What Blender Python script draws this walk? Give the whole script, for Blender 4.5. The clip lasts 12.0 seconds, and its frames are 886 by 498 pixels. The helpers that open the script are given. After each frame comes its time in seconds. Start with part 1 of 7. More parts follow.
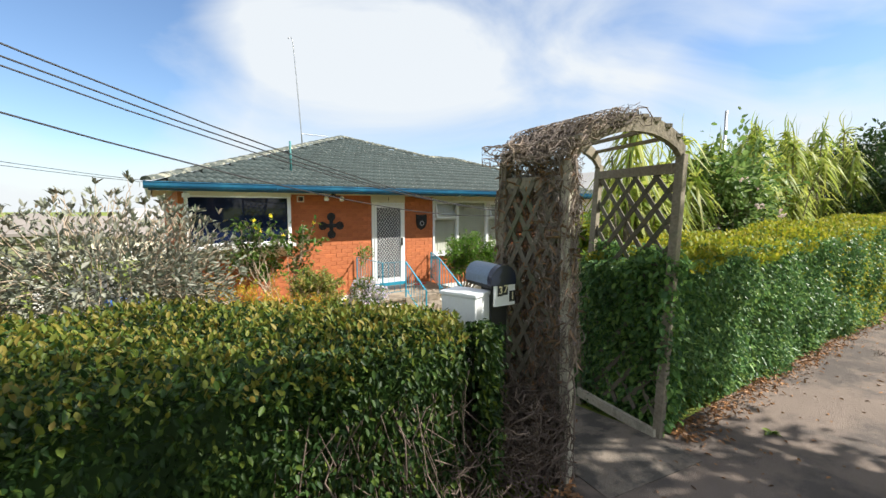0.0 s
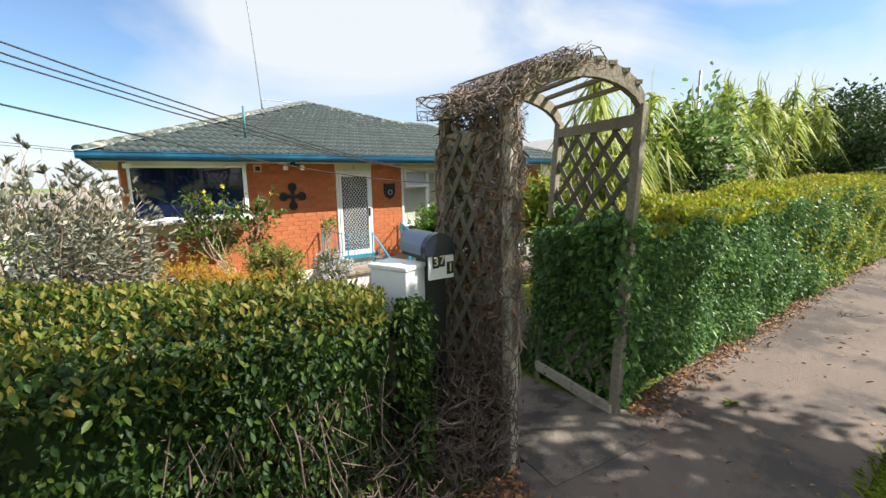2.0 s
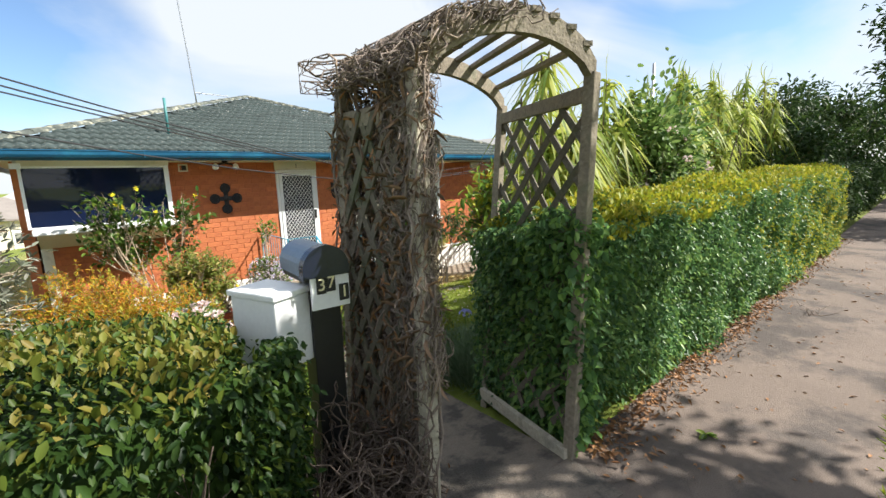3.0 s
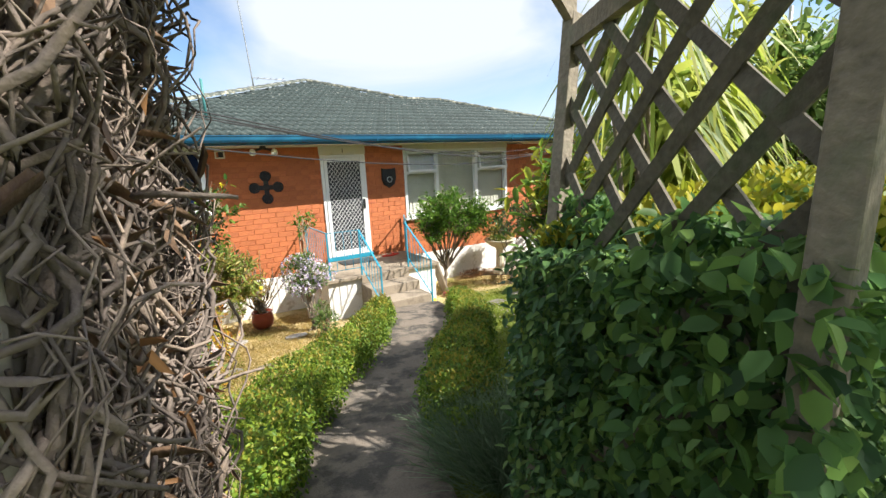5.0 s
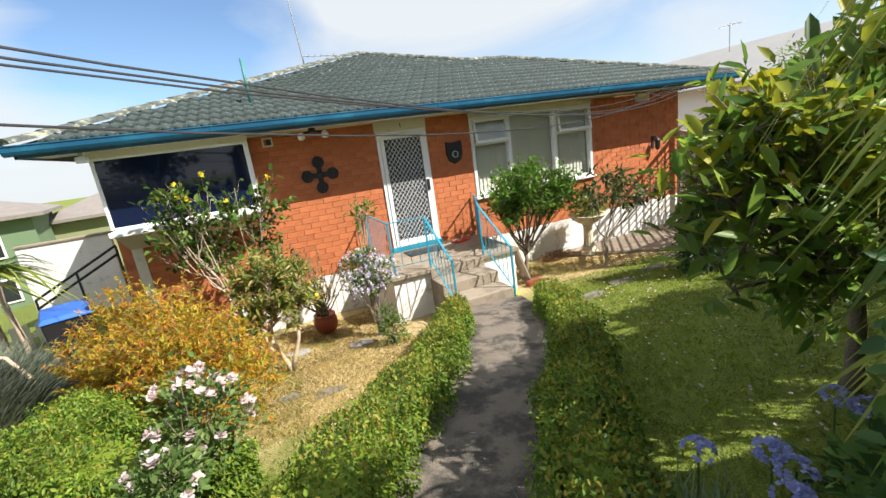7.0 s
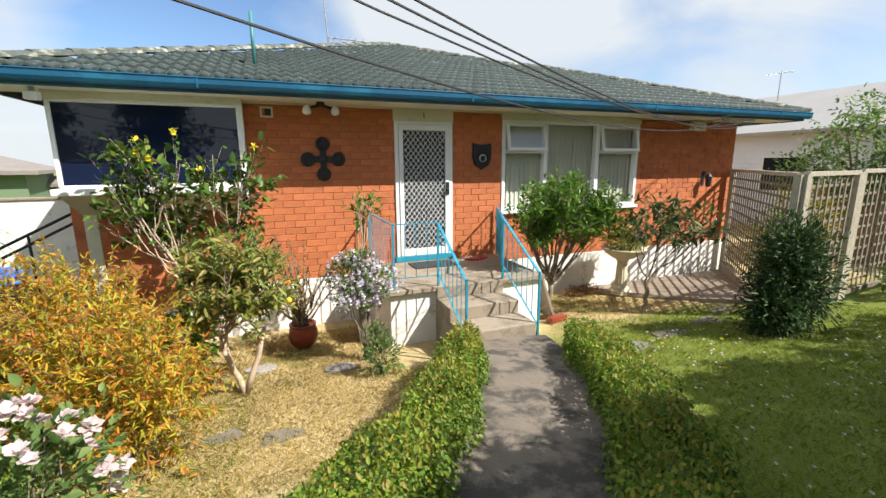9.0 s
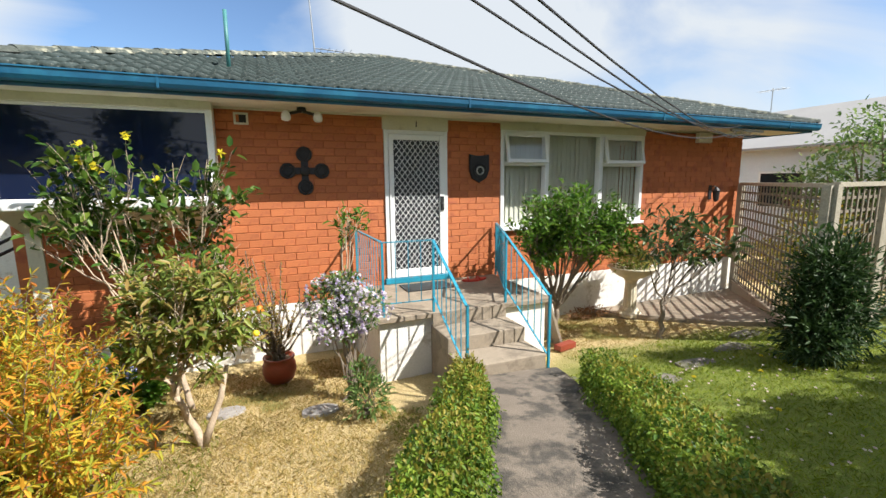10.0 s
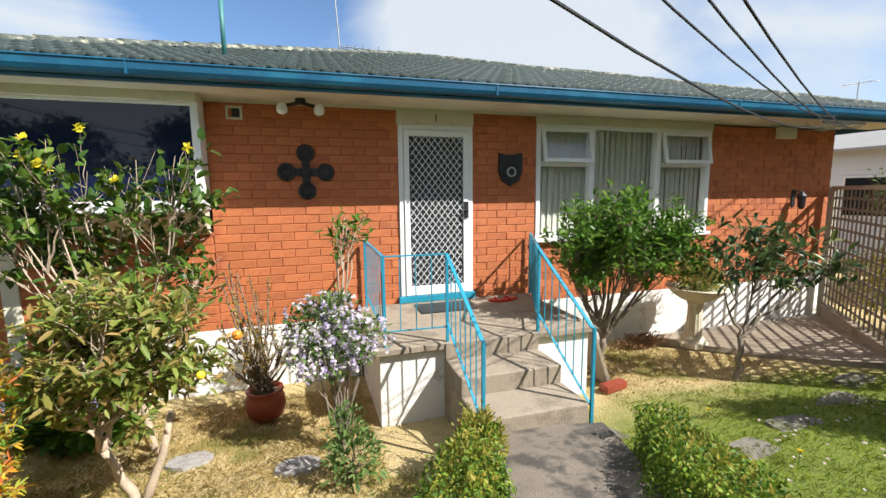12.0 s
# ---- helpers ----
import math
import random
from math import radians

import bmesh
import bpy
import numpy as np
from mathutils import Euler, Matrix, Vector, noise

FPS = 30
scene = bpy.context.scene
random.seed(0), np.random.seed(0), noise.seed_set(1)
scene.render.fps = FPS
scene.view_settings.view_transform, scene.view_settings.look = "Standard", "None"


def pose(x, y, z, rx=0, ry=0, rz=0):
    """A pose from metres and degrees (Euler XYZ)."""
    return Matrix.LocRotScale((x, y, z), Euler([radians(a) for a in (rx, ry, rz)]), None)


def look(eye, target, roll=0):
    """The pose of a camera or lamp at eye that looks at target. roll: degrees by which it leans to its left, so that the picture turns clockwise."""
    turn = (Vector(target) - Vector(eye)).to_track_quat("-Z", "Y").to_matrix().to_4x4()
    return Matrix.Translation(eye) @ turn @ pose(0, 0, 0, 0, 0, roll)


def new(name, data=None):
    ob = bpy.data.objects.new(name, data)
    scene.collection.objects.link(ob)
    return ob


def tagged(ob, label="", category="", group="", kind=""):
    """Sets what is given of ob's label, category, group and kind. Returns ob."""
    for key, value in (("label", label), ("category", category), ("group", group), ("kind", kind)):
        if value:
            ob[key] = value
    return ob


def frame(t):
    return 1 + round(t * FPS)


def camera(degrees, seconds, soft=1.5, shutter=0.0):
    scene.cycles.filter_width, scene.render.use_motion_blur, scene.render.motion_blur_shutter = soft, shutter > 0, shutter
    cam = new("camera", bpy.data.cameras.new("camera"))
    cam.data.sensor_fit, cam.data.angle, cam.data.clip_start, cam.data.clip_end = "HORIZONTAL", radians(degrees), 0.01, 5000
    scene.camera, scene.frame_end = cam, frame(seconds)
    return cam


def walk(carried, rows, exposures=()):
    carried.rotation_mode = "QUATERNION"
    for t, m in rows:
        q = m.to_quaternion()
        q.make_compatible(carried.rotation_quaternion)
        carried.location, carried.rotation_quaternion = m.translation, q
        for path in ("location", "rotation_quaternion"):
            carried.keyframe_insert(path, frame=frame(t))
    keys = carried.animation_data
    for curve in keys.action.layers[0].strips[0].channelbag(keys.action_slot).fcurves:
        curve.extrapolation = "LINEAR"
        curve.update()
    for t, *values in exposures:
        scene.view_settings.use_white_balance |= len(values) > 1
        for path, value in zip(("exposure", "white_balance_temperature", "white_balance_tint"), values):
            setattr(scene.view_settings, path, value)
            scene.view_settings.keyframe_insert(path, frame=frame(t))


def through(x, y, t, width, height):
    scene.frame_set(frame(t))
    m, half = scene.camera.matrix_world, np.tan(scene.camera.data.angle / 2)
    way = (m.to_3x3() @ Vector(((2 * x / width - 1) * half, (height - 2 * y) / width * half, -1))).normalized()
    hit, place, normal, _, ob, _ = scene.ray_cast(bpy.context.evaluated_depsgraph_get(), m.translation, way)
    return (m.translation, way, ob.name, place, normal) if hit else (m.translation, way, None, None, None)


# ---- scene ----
cam = camera(92.0, 12.0)
PATH = [
    (0, (0.489, -0.129, 1.577), (1.611, 1.515, 1.384), 0.1),
    (0.5, (0.44, -0.105, 1.56), (1.643, 1.479, 1.348), 0.6),
    (1, (0.429, -0.096, 1.554), (1.686, 1.443, 1.331), -0.1),
    (1.5, (0.63, -0.082, 1.543), (1.841, 1.492, 1.308), -2.6),
    (2, (0.896, -0.035, 1.525), (2.078, 1.544, 1.193), -0.9),
    (2.5, (1.174, 0.136, 1.477), (2.511, 1.602, 1.229), 1.1),
    (2.7, (1.302, 0.177, 1.487), (2.635, 1.635, 1.172), -1.0),
    (4.5, (2.323, 0.915, 1.425), (3.54, 2.458, 1.055), -1.9),
    (5, (2.602, 1.139, 1.412), (3.613, 2.821, 1.026), -2.7),
    (5.5, (2.736, 1.49, 1.430), (3.546, 3.275, 1.031), -5.1),
    (6, (2.760, 1.725, 1.455), (3.369, 3.591, 1.067), -5.3),
    (6.5, (2.916, 1.935, 1.385), (3.470, 3.817, 0.995), -4.6),
    (7, (3.038, 2.242, 1.396), (3.751, 4.048, 0.917), -7.9),
    (8.8, (3.265, 3.178, 1.098), (4.007, 5.004, 0.758), -0.0),
    (9, (3.334, 3.294, 1.087), (4.037, 5.124, 0.694), -0.3),
    (9.5, (3.404, 3.602, 1.017), (4.095, 5.448, 0.681), -0.6),
    (10, (3.498, 3.863, 0.983), (4.246, 5.692, 0.679), -0.5),
    (10.5, (3.76, 4.061, 0.949), (4.689, 5.802, 0.619), 1.0),
    (11, (3.879, 4.352, 0.916), (4.823, 6.093, 0.639), 0.8),
    (11.5, (3.928, 4.554, 0.909), (4.61, 6.414, 0.63), -2.1),
    (12, (4.038, 4.585, 0.916), (4.604, 6.485, 0.653), -0.6),
]

EXPOSURES = [(0.0, 0.97, 6500, 10), (2.5, 1.02, 6450, 10), (4.5, 1.1, 6400, 10), (5.0, 1.12, 6450, 10), (5.5, 1.42, 6450, 10), (6.0, 1.58, 6450, 10), (6.5, 1.1, 6450, 10),
             (7.0, 0.93, 6500, 10), (9.0, 0.88, 6450, 10), (10.0, 0.85, 6380, 10), (12.0, 0.83, 6250, 10)]
walk(cam, [(t, look(eye, target, roll)) for t, eye, target, roll in PATH], EXPOSURES)

# ---- world and sun ----
SUN_DIR = Vector((1.10, -1.0, 1.51)).normalized()
world = bpy.data.worlds.new("sky")
scene.world = world
world.use_nodes = True
wt = world.node_tree
wt.nodes.clear()


def wnode(kind, **vals):
    n = wt.nodes.new(kind)
    for k, v in vals.items():
        n.inputs[k].default_value = v
    return n


w_out = wt.nodes.new("ShaderNodeOutputWorld")
w_bg = wnode("ShaderNodeBackground", Strength=0.062)
w_sky = wt.nodes.new("ShaderNodeTexSky")
w_sky.sky_type, w_sky.sun_disc = "NISHITA", False
w_sky.sun_elevation = math.asin(SUN_DIR.z)
w_sky.sun_rotation = math.atan2(SUN_DIR.x, SUN_DIR.y)
w_sky.dust_density, w_sky.air_density, w_sky.ozone_density = 0.4, 1.0, 2.5
w_co = wt.nodes.new("ShaderNodeTexCoord")
w_map = wt.nodes.new("ShaderNodeMapping")
w_map.inputs["Location"].default_value = (0.30, 0.75, 0.1)
w_map.inputs["Rotation"].default_value = (0.15, 0.3, radians(35))
w_map.inputs["Scale"].default_value = (1.1, 2.0, 3.6)
w_noise = wnode("ShaderNodeTexNoise", Scale=1.15, Detail=7.0, Roughness=0.52, Distortion=0.6)
w_ramp = wt.nodes.new("ShaderNodeValToRGB")
w_ramp.color_ramp.elements[0].position, w_ramp.color_ramp.elements[0].color = 0.27, (0.0, 0.0, 0.0, 1)
w_ramp.color_ramp.elements[1].position, w_ramp.color_ramp.elements[1].color = 0.56, (0.95, 0.95, 0.95, 1)
w_mix = wt.nodes.new("ShaderNodeMixRGB")
w_mix.inputs["Color2"].default_value = (7.3, 7.7, 8.0, 1)
wt.links.new(w_co.outputs["Generated"], w_map.inputs["Vector"])
wt.links.new(w_map.outputs["Vector"], w_noise.inputs["Vector"])
# breaks in the cloud, over the house and down the street
w_last = w_noise.outputs["Fac"]
for way, lo, depth in (((-0.09, 0.96, 0.27), 0.960, 0.40), ((0.89, 0.38, 0.21), 0.991, 0.14), ((0.945, 0.23, 0.25), 0.991, 0.14)):
    dot = wt.nodes.new("ShaderNodeVectorMath")
    dot.operation = "DOT_PRODUCT"
    dot.inputs[1].default_value = Vector(way).normalized()
    wt.links.new(w_co.outputs["Generated"], dot.inputs[0])
    rng_ = wnode("ShaderNodeMapRange", **{"From Min": lo, "From Max": 1.0, "To Max": depth})
    wt.links.new(dot.outputs["Value"], rng_.inputs["Value"])
    sub = wt.nodes.new("ShaderNodeMath")
    sub.operation = "SUBTRACT"
    wt.links.new(w_last, sub.inputs[0])
    wt.links.new(rng_.outputs["Result"], sub.inputs[1])
    w_last = sub.outputs[0]
wt.links.new(w_last, w_ramp.inputs["Fac"])
wt.links.new(w_ramp.outputs["Color"], w_mix.inputs["Fac"])
w_gain = wt.nodes.new("ShaderNodeVectorMath")
w_gain.operation = "MULTIPLY"
w_gain.inputs[1].default_value = (1.35, 1.45, 1.55)
wt.links.new(w_sky.outputs["Color"], w_gain.inputs[0])
wt.links.new(w_gain.outputs[0], w_mix.inputs["Color1"])
wt.links.new(w_mix.outputs["Color"], w_bg.inputs["Color"])
wt.links.new(w_bg.outputs["Background"], w_out.inputs["Surface"])

sun = new("sun", bpy.data.lights.new("sun", "SUN"))
sun.data.energy, sun.data.angle, sun.data.color = 5.0, radians(0.55), (1.0, 0.95, 0.87)
sun.matrix_world = look(SUN_DIR * 60, (0, 0, 0))


# ---- materials ----
def mat(name, base, rough=0.7, metal=0.0, var=0.25, scale=8.0, fine=60.0, bump=0.15, bump_scale=None, second=None,
        second_amt=0.5, second_scale=2.0, island=0.0, objrand=0.0, spec=0.5, dist=0.01):
    """A surface: base colour varied at two scales, a second colour in patches, fine relief."""
    m = bpy.data.materials.new(name)
    m.use_nodes = True
    t = m.node_tree
    b = t.nodes["Principled BSDF"]
    b.inputs["Roughness"].default_value, b.inputs["Metallic"].default_value = rough, metal
    b.inputs["Specular IOR Level"].default_value = spec
    co = t.nodes.new("ShaderNodeTexCoord")
    n1 = t.nodes.new("ShaderNodeTexNoise")
    n1.inputs["Scale"].default_value, n1.inputs["Detail"].default_value = scale, 4.0
    n2 = t.nodes.new("ShaderNodeTexNoise")
    n2.inputs["Scale"].default_value, n2.inputs["Detail"].default_value = fine, 3.0
    for n in (n1, n2):
        t.links.new(co.outputs["Object"], n.inputs["Vector"])
    add = t.nodes.new("ShaderNodeMath")
    add.operation = "ADD"
    t.links.new(n1.outputs["Fac"], add.inputs[0])
    t.links.new(n2.outputs["Fac"], add.inputs[1])
    last = add.outputs[0]
    lo, hi = 0.6, 1.4
    if island or objrand:
        g = t.nodes.new("ShaderNodeNewGeometry") if island else t.nodes.new("ShaderNodeObjectInfo")
        mr = t.nodes.new("ShaderNodeMath")
        mr.operation = "MULTIPLY_ADD"
        mr.inputs[1].default_value = island or objrand
        t.links.new(g.outputs["Random Per Island" if island else "Random"], mr.inputs[0])
        t.links.new(last, mr.inputs[2])
        last = mr.outputs[0]
        hi += (island or objrand)
    mp = t.nodes.new("ShaderNodeMapRange")
    mp.inputs["From Min"].default_value, mp.inputs["From Max"].default_value = lo, hi
    mp.inputs["To Min"].default_value, mp.inputs["To Max"].default_value = 1 - var, 1 + var
    t.links.new(last, mp.inputs["Value"])
    mul = t.nodes.new("ShaderNodeVectorMath")
    mul.operation = "SCALE"
    t.links.new(mp.outputs["Result"], mul.inputs["Scale"])
    if second:
        n3 = t.nodes.new("ShaderNodeTexNoise")
        n3.inputs["Scale"].default_value, n3.inputs["Detail"].default_value = second_scale, 5.0
        n3.inputs["Roughness"].default_value = 0.65
        t.links.new(co.outputs["Object"], n3.inputs["Vector"])
        rp = t.nodes.new("ShaderNodeMapRange")
        rp.inputs["From Min"].default_value, rp.inputs["From Max"].default_value = 0.62 - 0.28 * second_amt, 0.74 - 0.28 * second_amt
        t.links.new(n3.outputs["Fac"], rp.inputs["Value"])
        mx = t.nodes.new("ShaderNodeMixRGB")
        mx.inputs["Color1"].default_value, mx.inputs["Color2"].default_value = (*base, 1), (*second, 1)
        t.links.new(rp.outputs["Result"], mx.inputs["Fac"])
        t.links.new(mx.outputs["Color"], mul.inputs[0])
    else:
        mul.inputs[0].default_value = base
    t.links.new(mul.outputs["Vector"], b.inputs["Base Color"])
    if bump:
        bp = t.nodes.new("ShaderNodeBump")
        bp.inputs["Strength"].default_value, bp.inputs["Distance"].default_value = bump, dist
        t.links.new(n2.outputs["Fac"], bp.inputs["Height"])
        t.links.new(bp.outputs["Normal"], b.inputs["Normal"])
    return m


def leaf_mat(name, cols, through=0.35, rough=0.5):
    """Foliage: each leaf takes its own colour from a run of colours; light passes through it."""
    m = bpy.data.materials.new(name)
    m.use_nodes = True
    t = m.node_tree
    b = t.nodes["Principled BSDF"]
    out = t.nodes["Material Output"]
    b.inputs["Roughness"].default_value = rough
    b.inputs["Specular IOR Level"].default_value = 0.28
    g = t.nodes.new("ShaderNodeNewGeometry")
    ramp = t.nodes.new("ShaderNodeValToRGB")
    els = ramp.color_ramp.elements
    while len(els) < len(cols):
        els.new(0.5)
    for i, c in enumerate(cols):
        els[i].position, els[i].color = i / max(1, len(cols) - 1), (*c, 1)
    t.links.new(g.outputs["Random Per Island"], ramp.inputs["Fac"])
    co = t.nodes.new("ShaderNodeTexCoord")
    n = t.nodes.new("ShaderNodeTexNoise")
    n.inputs["Scale"].default_value, n.inputs["Detail"].default_value = 2.5, 4.0
    t.links.new(co.outputs["Object"], n.inputs["Vector"])
    mp = t.nodes.new("ShaderNodeMapRange")
    mp.inputs["From Min"].default_value, mp.inputs["From Max"].default_value = 0.3, 0.7
    mp.inputs["To Min"].default_value, mp.inputs["To Max"].default_value = 0.72, 1.25
    t.links.new(n.outputs["Fac"], mp.inputs["Value"])
    mul = t.nodes.new("ShaderNodeVectorMath")
    mul.operation = "SCALE"
    t.links.new(ramp.outputs["Color"], mul.inputs[0])
    t.links.new(mp.outputs["Result"], mul.inputs["Scale"])
    t.links.new(mul.outputs["Vector"], b.inputs["Base Color"])
    tr = t.nodes.new("ShaderNodeBsdfTranslucent")
    t.links.new(mul.outputs["Vector"], tr.inputs["Color"])
    mix = t.nodes.new("ShaderNodeMixShader")
    mix.inputs["Fac"].default_value = through
    t.links.new(b.outputs["BSDF"], mix.inputs[1])
    t.links.new(tr.outputs["BSDF"], mix.inputs[2])
    t.links.new(mix.outputs["Shader"], out.inputs["Surface"])
    return m


M_BRICK = mat("brick", (0.48, 0.150, 0.052), 0.75, var=0.22, scale=3, fine=70, bump=0.5, objrand=0.7, second=(0.36, 0.098, 0.042), second_amt=0.35, second_scale=5)
M_BRICK_I = mat("brick_joined", (0.48, 0.150, 0.052), 0.75, var=0.22, scale=3, fine=70, bump=0.5, island=0.7, second=(0.36, 0.098, 0.042), second_amt=0.35, second_scale=5)
M_MORTAR = mat("mortar", (0.40, 0.125, 0.05), 0.9, var=0.2, bump=0.5)
M_TILE = mat("roof_tile", (0.032, 0.048, 0.046), 0.85, var=0.4, scale=5, fine=55, bump=0.5, objrand=0.5, second=(0.26, 0.27, 0.24), second_amt=0.16, second_scale=16)
M_TILE_I = mat("roof_tile_joined", (0.032, 0.048, 0.046), 0.85, var=0.4, scale=5, fine=55, bump=0.5, island=0.5, second=(0.26, 0.27, 0.24), second_amt=0.16, second_scale=16)
M_RIDGE = mat("ridge_tile", (0.085, 0.098, 0.085), 0.9, var=0.5, scale=9, fine=60, bump=0.6, second=(0.30, 0.29, 0.22), second_amt=0.4, second_scale=9)
M_TEAL = mat("teal_gutter_paint", (0.010, 0.090, 0.175), 0.35, var=0.15, scale=2, fine=30, bump=0.05, second=(0.016, 0.125, 0.215), second_amt=0.4)
M_TURQ = mat("turquoise_rail_paint", (0.02, 0.25, 0.37), 0.4, var=0.2, scale=10, fine=80, bump=0.2, second=(0.12, 0.09, 0.06), second_amt=0.06, second_scale=14)
M_CREAM = mat("cream_paint", (0.66, 0.63, 0.50), 0.6, var=0.08, scale=2, fine=40, bump=0.08, second=(0.52, 0.49, 0.38), second_amt=0.2, second_scale=3)
M_WHITE = mat("white_paint", (0.80, 0.81, 0.80), 0.45, var=0.06, scale=3, fine=60, bump=0.05)
M_FOUND = mat("whitewashed_concrete", (0.78, 0.76, 0.72), 0.85, var=0.12, scale=3, fine=45, bump=0.5, second=(0.50, 0.46, 0.38), second_amt=0.18, second_scale=4)
M_CONC = mat("concrete", (0.31, 0.255, 0.19), 0.9, var=0.28, scale=3, fine=90, bump=0.6, second=(0.19, 0.155, 0.115), second_amt=0.45, second_scale=3)
# the dark second colour paints dappled tree shade onto the path
M_PATH = mat("dappled_path_concrete", (0.185, 0.152, 0.12), 0.92, var=0.3, scale=5, fine=110, bump=0.8, second=(0.07, 0.062, 0.052), second_amt=0.6, second_scale=4)
M_FOOT = mat("footpath_asphalt", (0.17, 0.132, 0.106), 0.92, var=0.28, scale=1.2, fine=160, bump=0.8, second=(0.085, 0.070, 0.060), second_amt=0.5, second_scale=1.5)
M_ROAD = mat("road_asphalt", (0.06, 0.06, 0.062), 0.9, var=0.3, fine=150, bump=0.7)
M_WOOD = mat("weathered_wood", (0.225, 0.19, 0.14), 0.85, var=0.4, scale=6, fine=50, bump=0.6, second=(0.16, 0.15, 0.10), second_amt=0.35, second_scale=6)
M_WOODW = mat("pale_weathered_wood", (0.40, 0.36, 0.28), 0.85, var=0.3, scale=6, fine=50, bump=0.6, second=(0.25, 0.23, 0.18), second_amt=0.3, second_scale=6)
# weathered wood darkened in colour for the shade on the lattice's inner face
M_LATTICE = mat("weathered_lattice_shaded", (0.125, 0.108, 0.078), 0.9, var=0.4, scale=6, fine=50, bump=0.6, second=(0.08, 0.085, 0.05), second_amt=0.4, second_scale=6)
M_BARK_SHRED = mat("peeling_bark", (0.21, 0.130, 0.080), 0.92, var=0.5, scale=9, fine=80, bump=0.5, island=0.9)
M_VINE = mat("dead_vine", (0.195, 0.155, 0.128), 0.9, var=0.6, scale=9, fine=80, bump=0.6, island=1.1, second=(0.25, 0.19, 0.14), second_amt=0.35, second_scale=5)
M_TWIG = mat("dark_dead_twig", (0.13, 0.095, 0.075), 0.9, var=0.5, scale=9, fine=80, bump=0.6, island=1.0)
M_BARK = mat("bark", (0.20, 0.16, 0.12), 0.9, var=0.4, scale=12, fine=80, bump=0.8)
M_PALEBARK = mat("pale_bark", (0.46, 0.36, 0.26), 0.85, var=0.3, scale=12, fine=80, bump=0.6)
M_IRON = mat("wrought_iron", (0.028, 0.027, 0.030), 0.55, metal=0.3, var=0.3, fine=60, bump=0.3)
M_MESH = mat("screen_mesh", (0.035, 0.037, 0.045), 0.6, var=0.1, bump=0.0)
M_NAVY = mat("navy_enamel", (0.012, 0.016, 0.035), 0.25, var=0.15, bump=0.03)
M_DRUM = mat("grey_blue_enamel", (0.15, 0.20, 0.27), 0.4, metal=0.2, var=0.15, bump=0.05)
M_BLACK = mat("black_plastic", (0.015, 0.015, 0.016), 0.5, var=0.2, bump=0.05)
M_GOLD = mat("cream_lettering", (0.75, 0.68, 0.42), 0.5, var=0.05, bump=0.0)
M_BLUE = mat("blue_plastic", (0.015, 0.11, 0.50), 0.4, var=0.1, bump=0.05)
M_POT = mat("glazed_red_pot", (0.24, 0.045, 0.025), 0.35, var=0.25, bump=0.1)
M_STONE = mat("cast_stone", (0.62, 0.56, 0.42), 0.85, var=0.15, fine=60, bump=0.5)
M_SOIL = mat("soil", (0.10, 0.07, 0.045), 0.95, var=0.4, fine=60, bump=0.9)
M_DRYLEAF = leaf_mat("dry_leaves", [(0.22, 0.10, 0.04), (0.33, 0.17, 0.07), (0.16, 0.09, 0.05)], 0.1)
M_STEEL = mat("galvanised_steel", (0.42, 0.43, 0.43), 0.4, metal=0.9, var=0.15, bump=0.05)
M_PIPE = mat("green_painted_pipe", (0.05, 0.20, 0.20), 0.5, var=0.2, bump=0.05)
M_CABLE = mat("black_cable", (0.02, 0.02, 0.022), 0.6, var=0.1, bump=0.0)
M_CABLEW = mat("pale_cable", (0.42, 0.43, 0.44), 0.6, var=0.1, bump=0.0)
M_BLIND = mat("blind_fabric", (0.52, 0.53, 0.45), 0.8, var=0.08, fine=120, bump=0.1)
M_RED = mat("red_rubber", (0.55, 0.03, 0.02), 0.5, var=0.1, bump=0.05)
M_YELLOW = mat("yellow_plastic", (0.85, 0.6, 0.03), 0.5, var=0.1, bump=0.05)
M_ORANGE = mat("orange_peel", (0.75, 0.24, 0.02), 0.5, var=0.12, fine=90, bump=0.2)
M_NROOF = mat("neighbour_roof", (0.34, 0.33, 0.32), 0.7, var=0.1, scale=1, fine=20, bump=0.1)
M_NWALL = mat("neighbour_wall", (0.72, 0.76, 0.80), 0.6, var=0.06, scale=1, fine=20, bump=0.1)
M_GREENW = mat("green_render", (0.135, 0.20, 0.11), 0.8, var=0.1, scale=1, fine=30, bump=0.2)
M_YGREENW = mat("lime_render", (0.24, 0.255, 0.13), 0.8, var=0.1, scale=1, fine=30, bump=0.2)
M_BROWNROOF = mat("brown_roof", (0.22, 0.195, 0.175), 0.8, var=0.2, scale=2, fine=20, bump=0.3)
M_DARKWIN = mat("dark_glazing", (0.02, 0.025, 0.03), 0.1, var=0.1, bump=0.0)

L_HEDGE = leaf_mat("hedge_leaves", [(0.013, 0.034, 0.010), (0.025, 0.058, 0.013), (0.040, 0.086, 0.016), (0.11, 0.15, 0.020)], 0.35, 0.5)
L_HEDGE2 = leaf_mat("long_hedge_leaves", [(0.045, 0.110, 0.042), (0.085, 0.175, 0.062), (0.13, 0.25, 0.075), (0.24, 0.35, 0.09)], 0.35, 0.36)
L_HEDGETOP = leaf_mat("hedge_new_growth", [(0.10, 0.15, 0.02), (0.17, 0.19, 0.03), (0.26, 0.20, 0.04), (0.12, 0.17, 0.02)], 0.4)
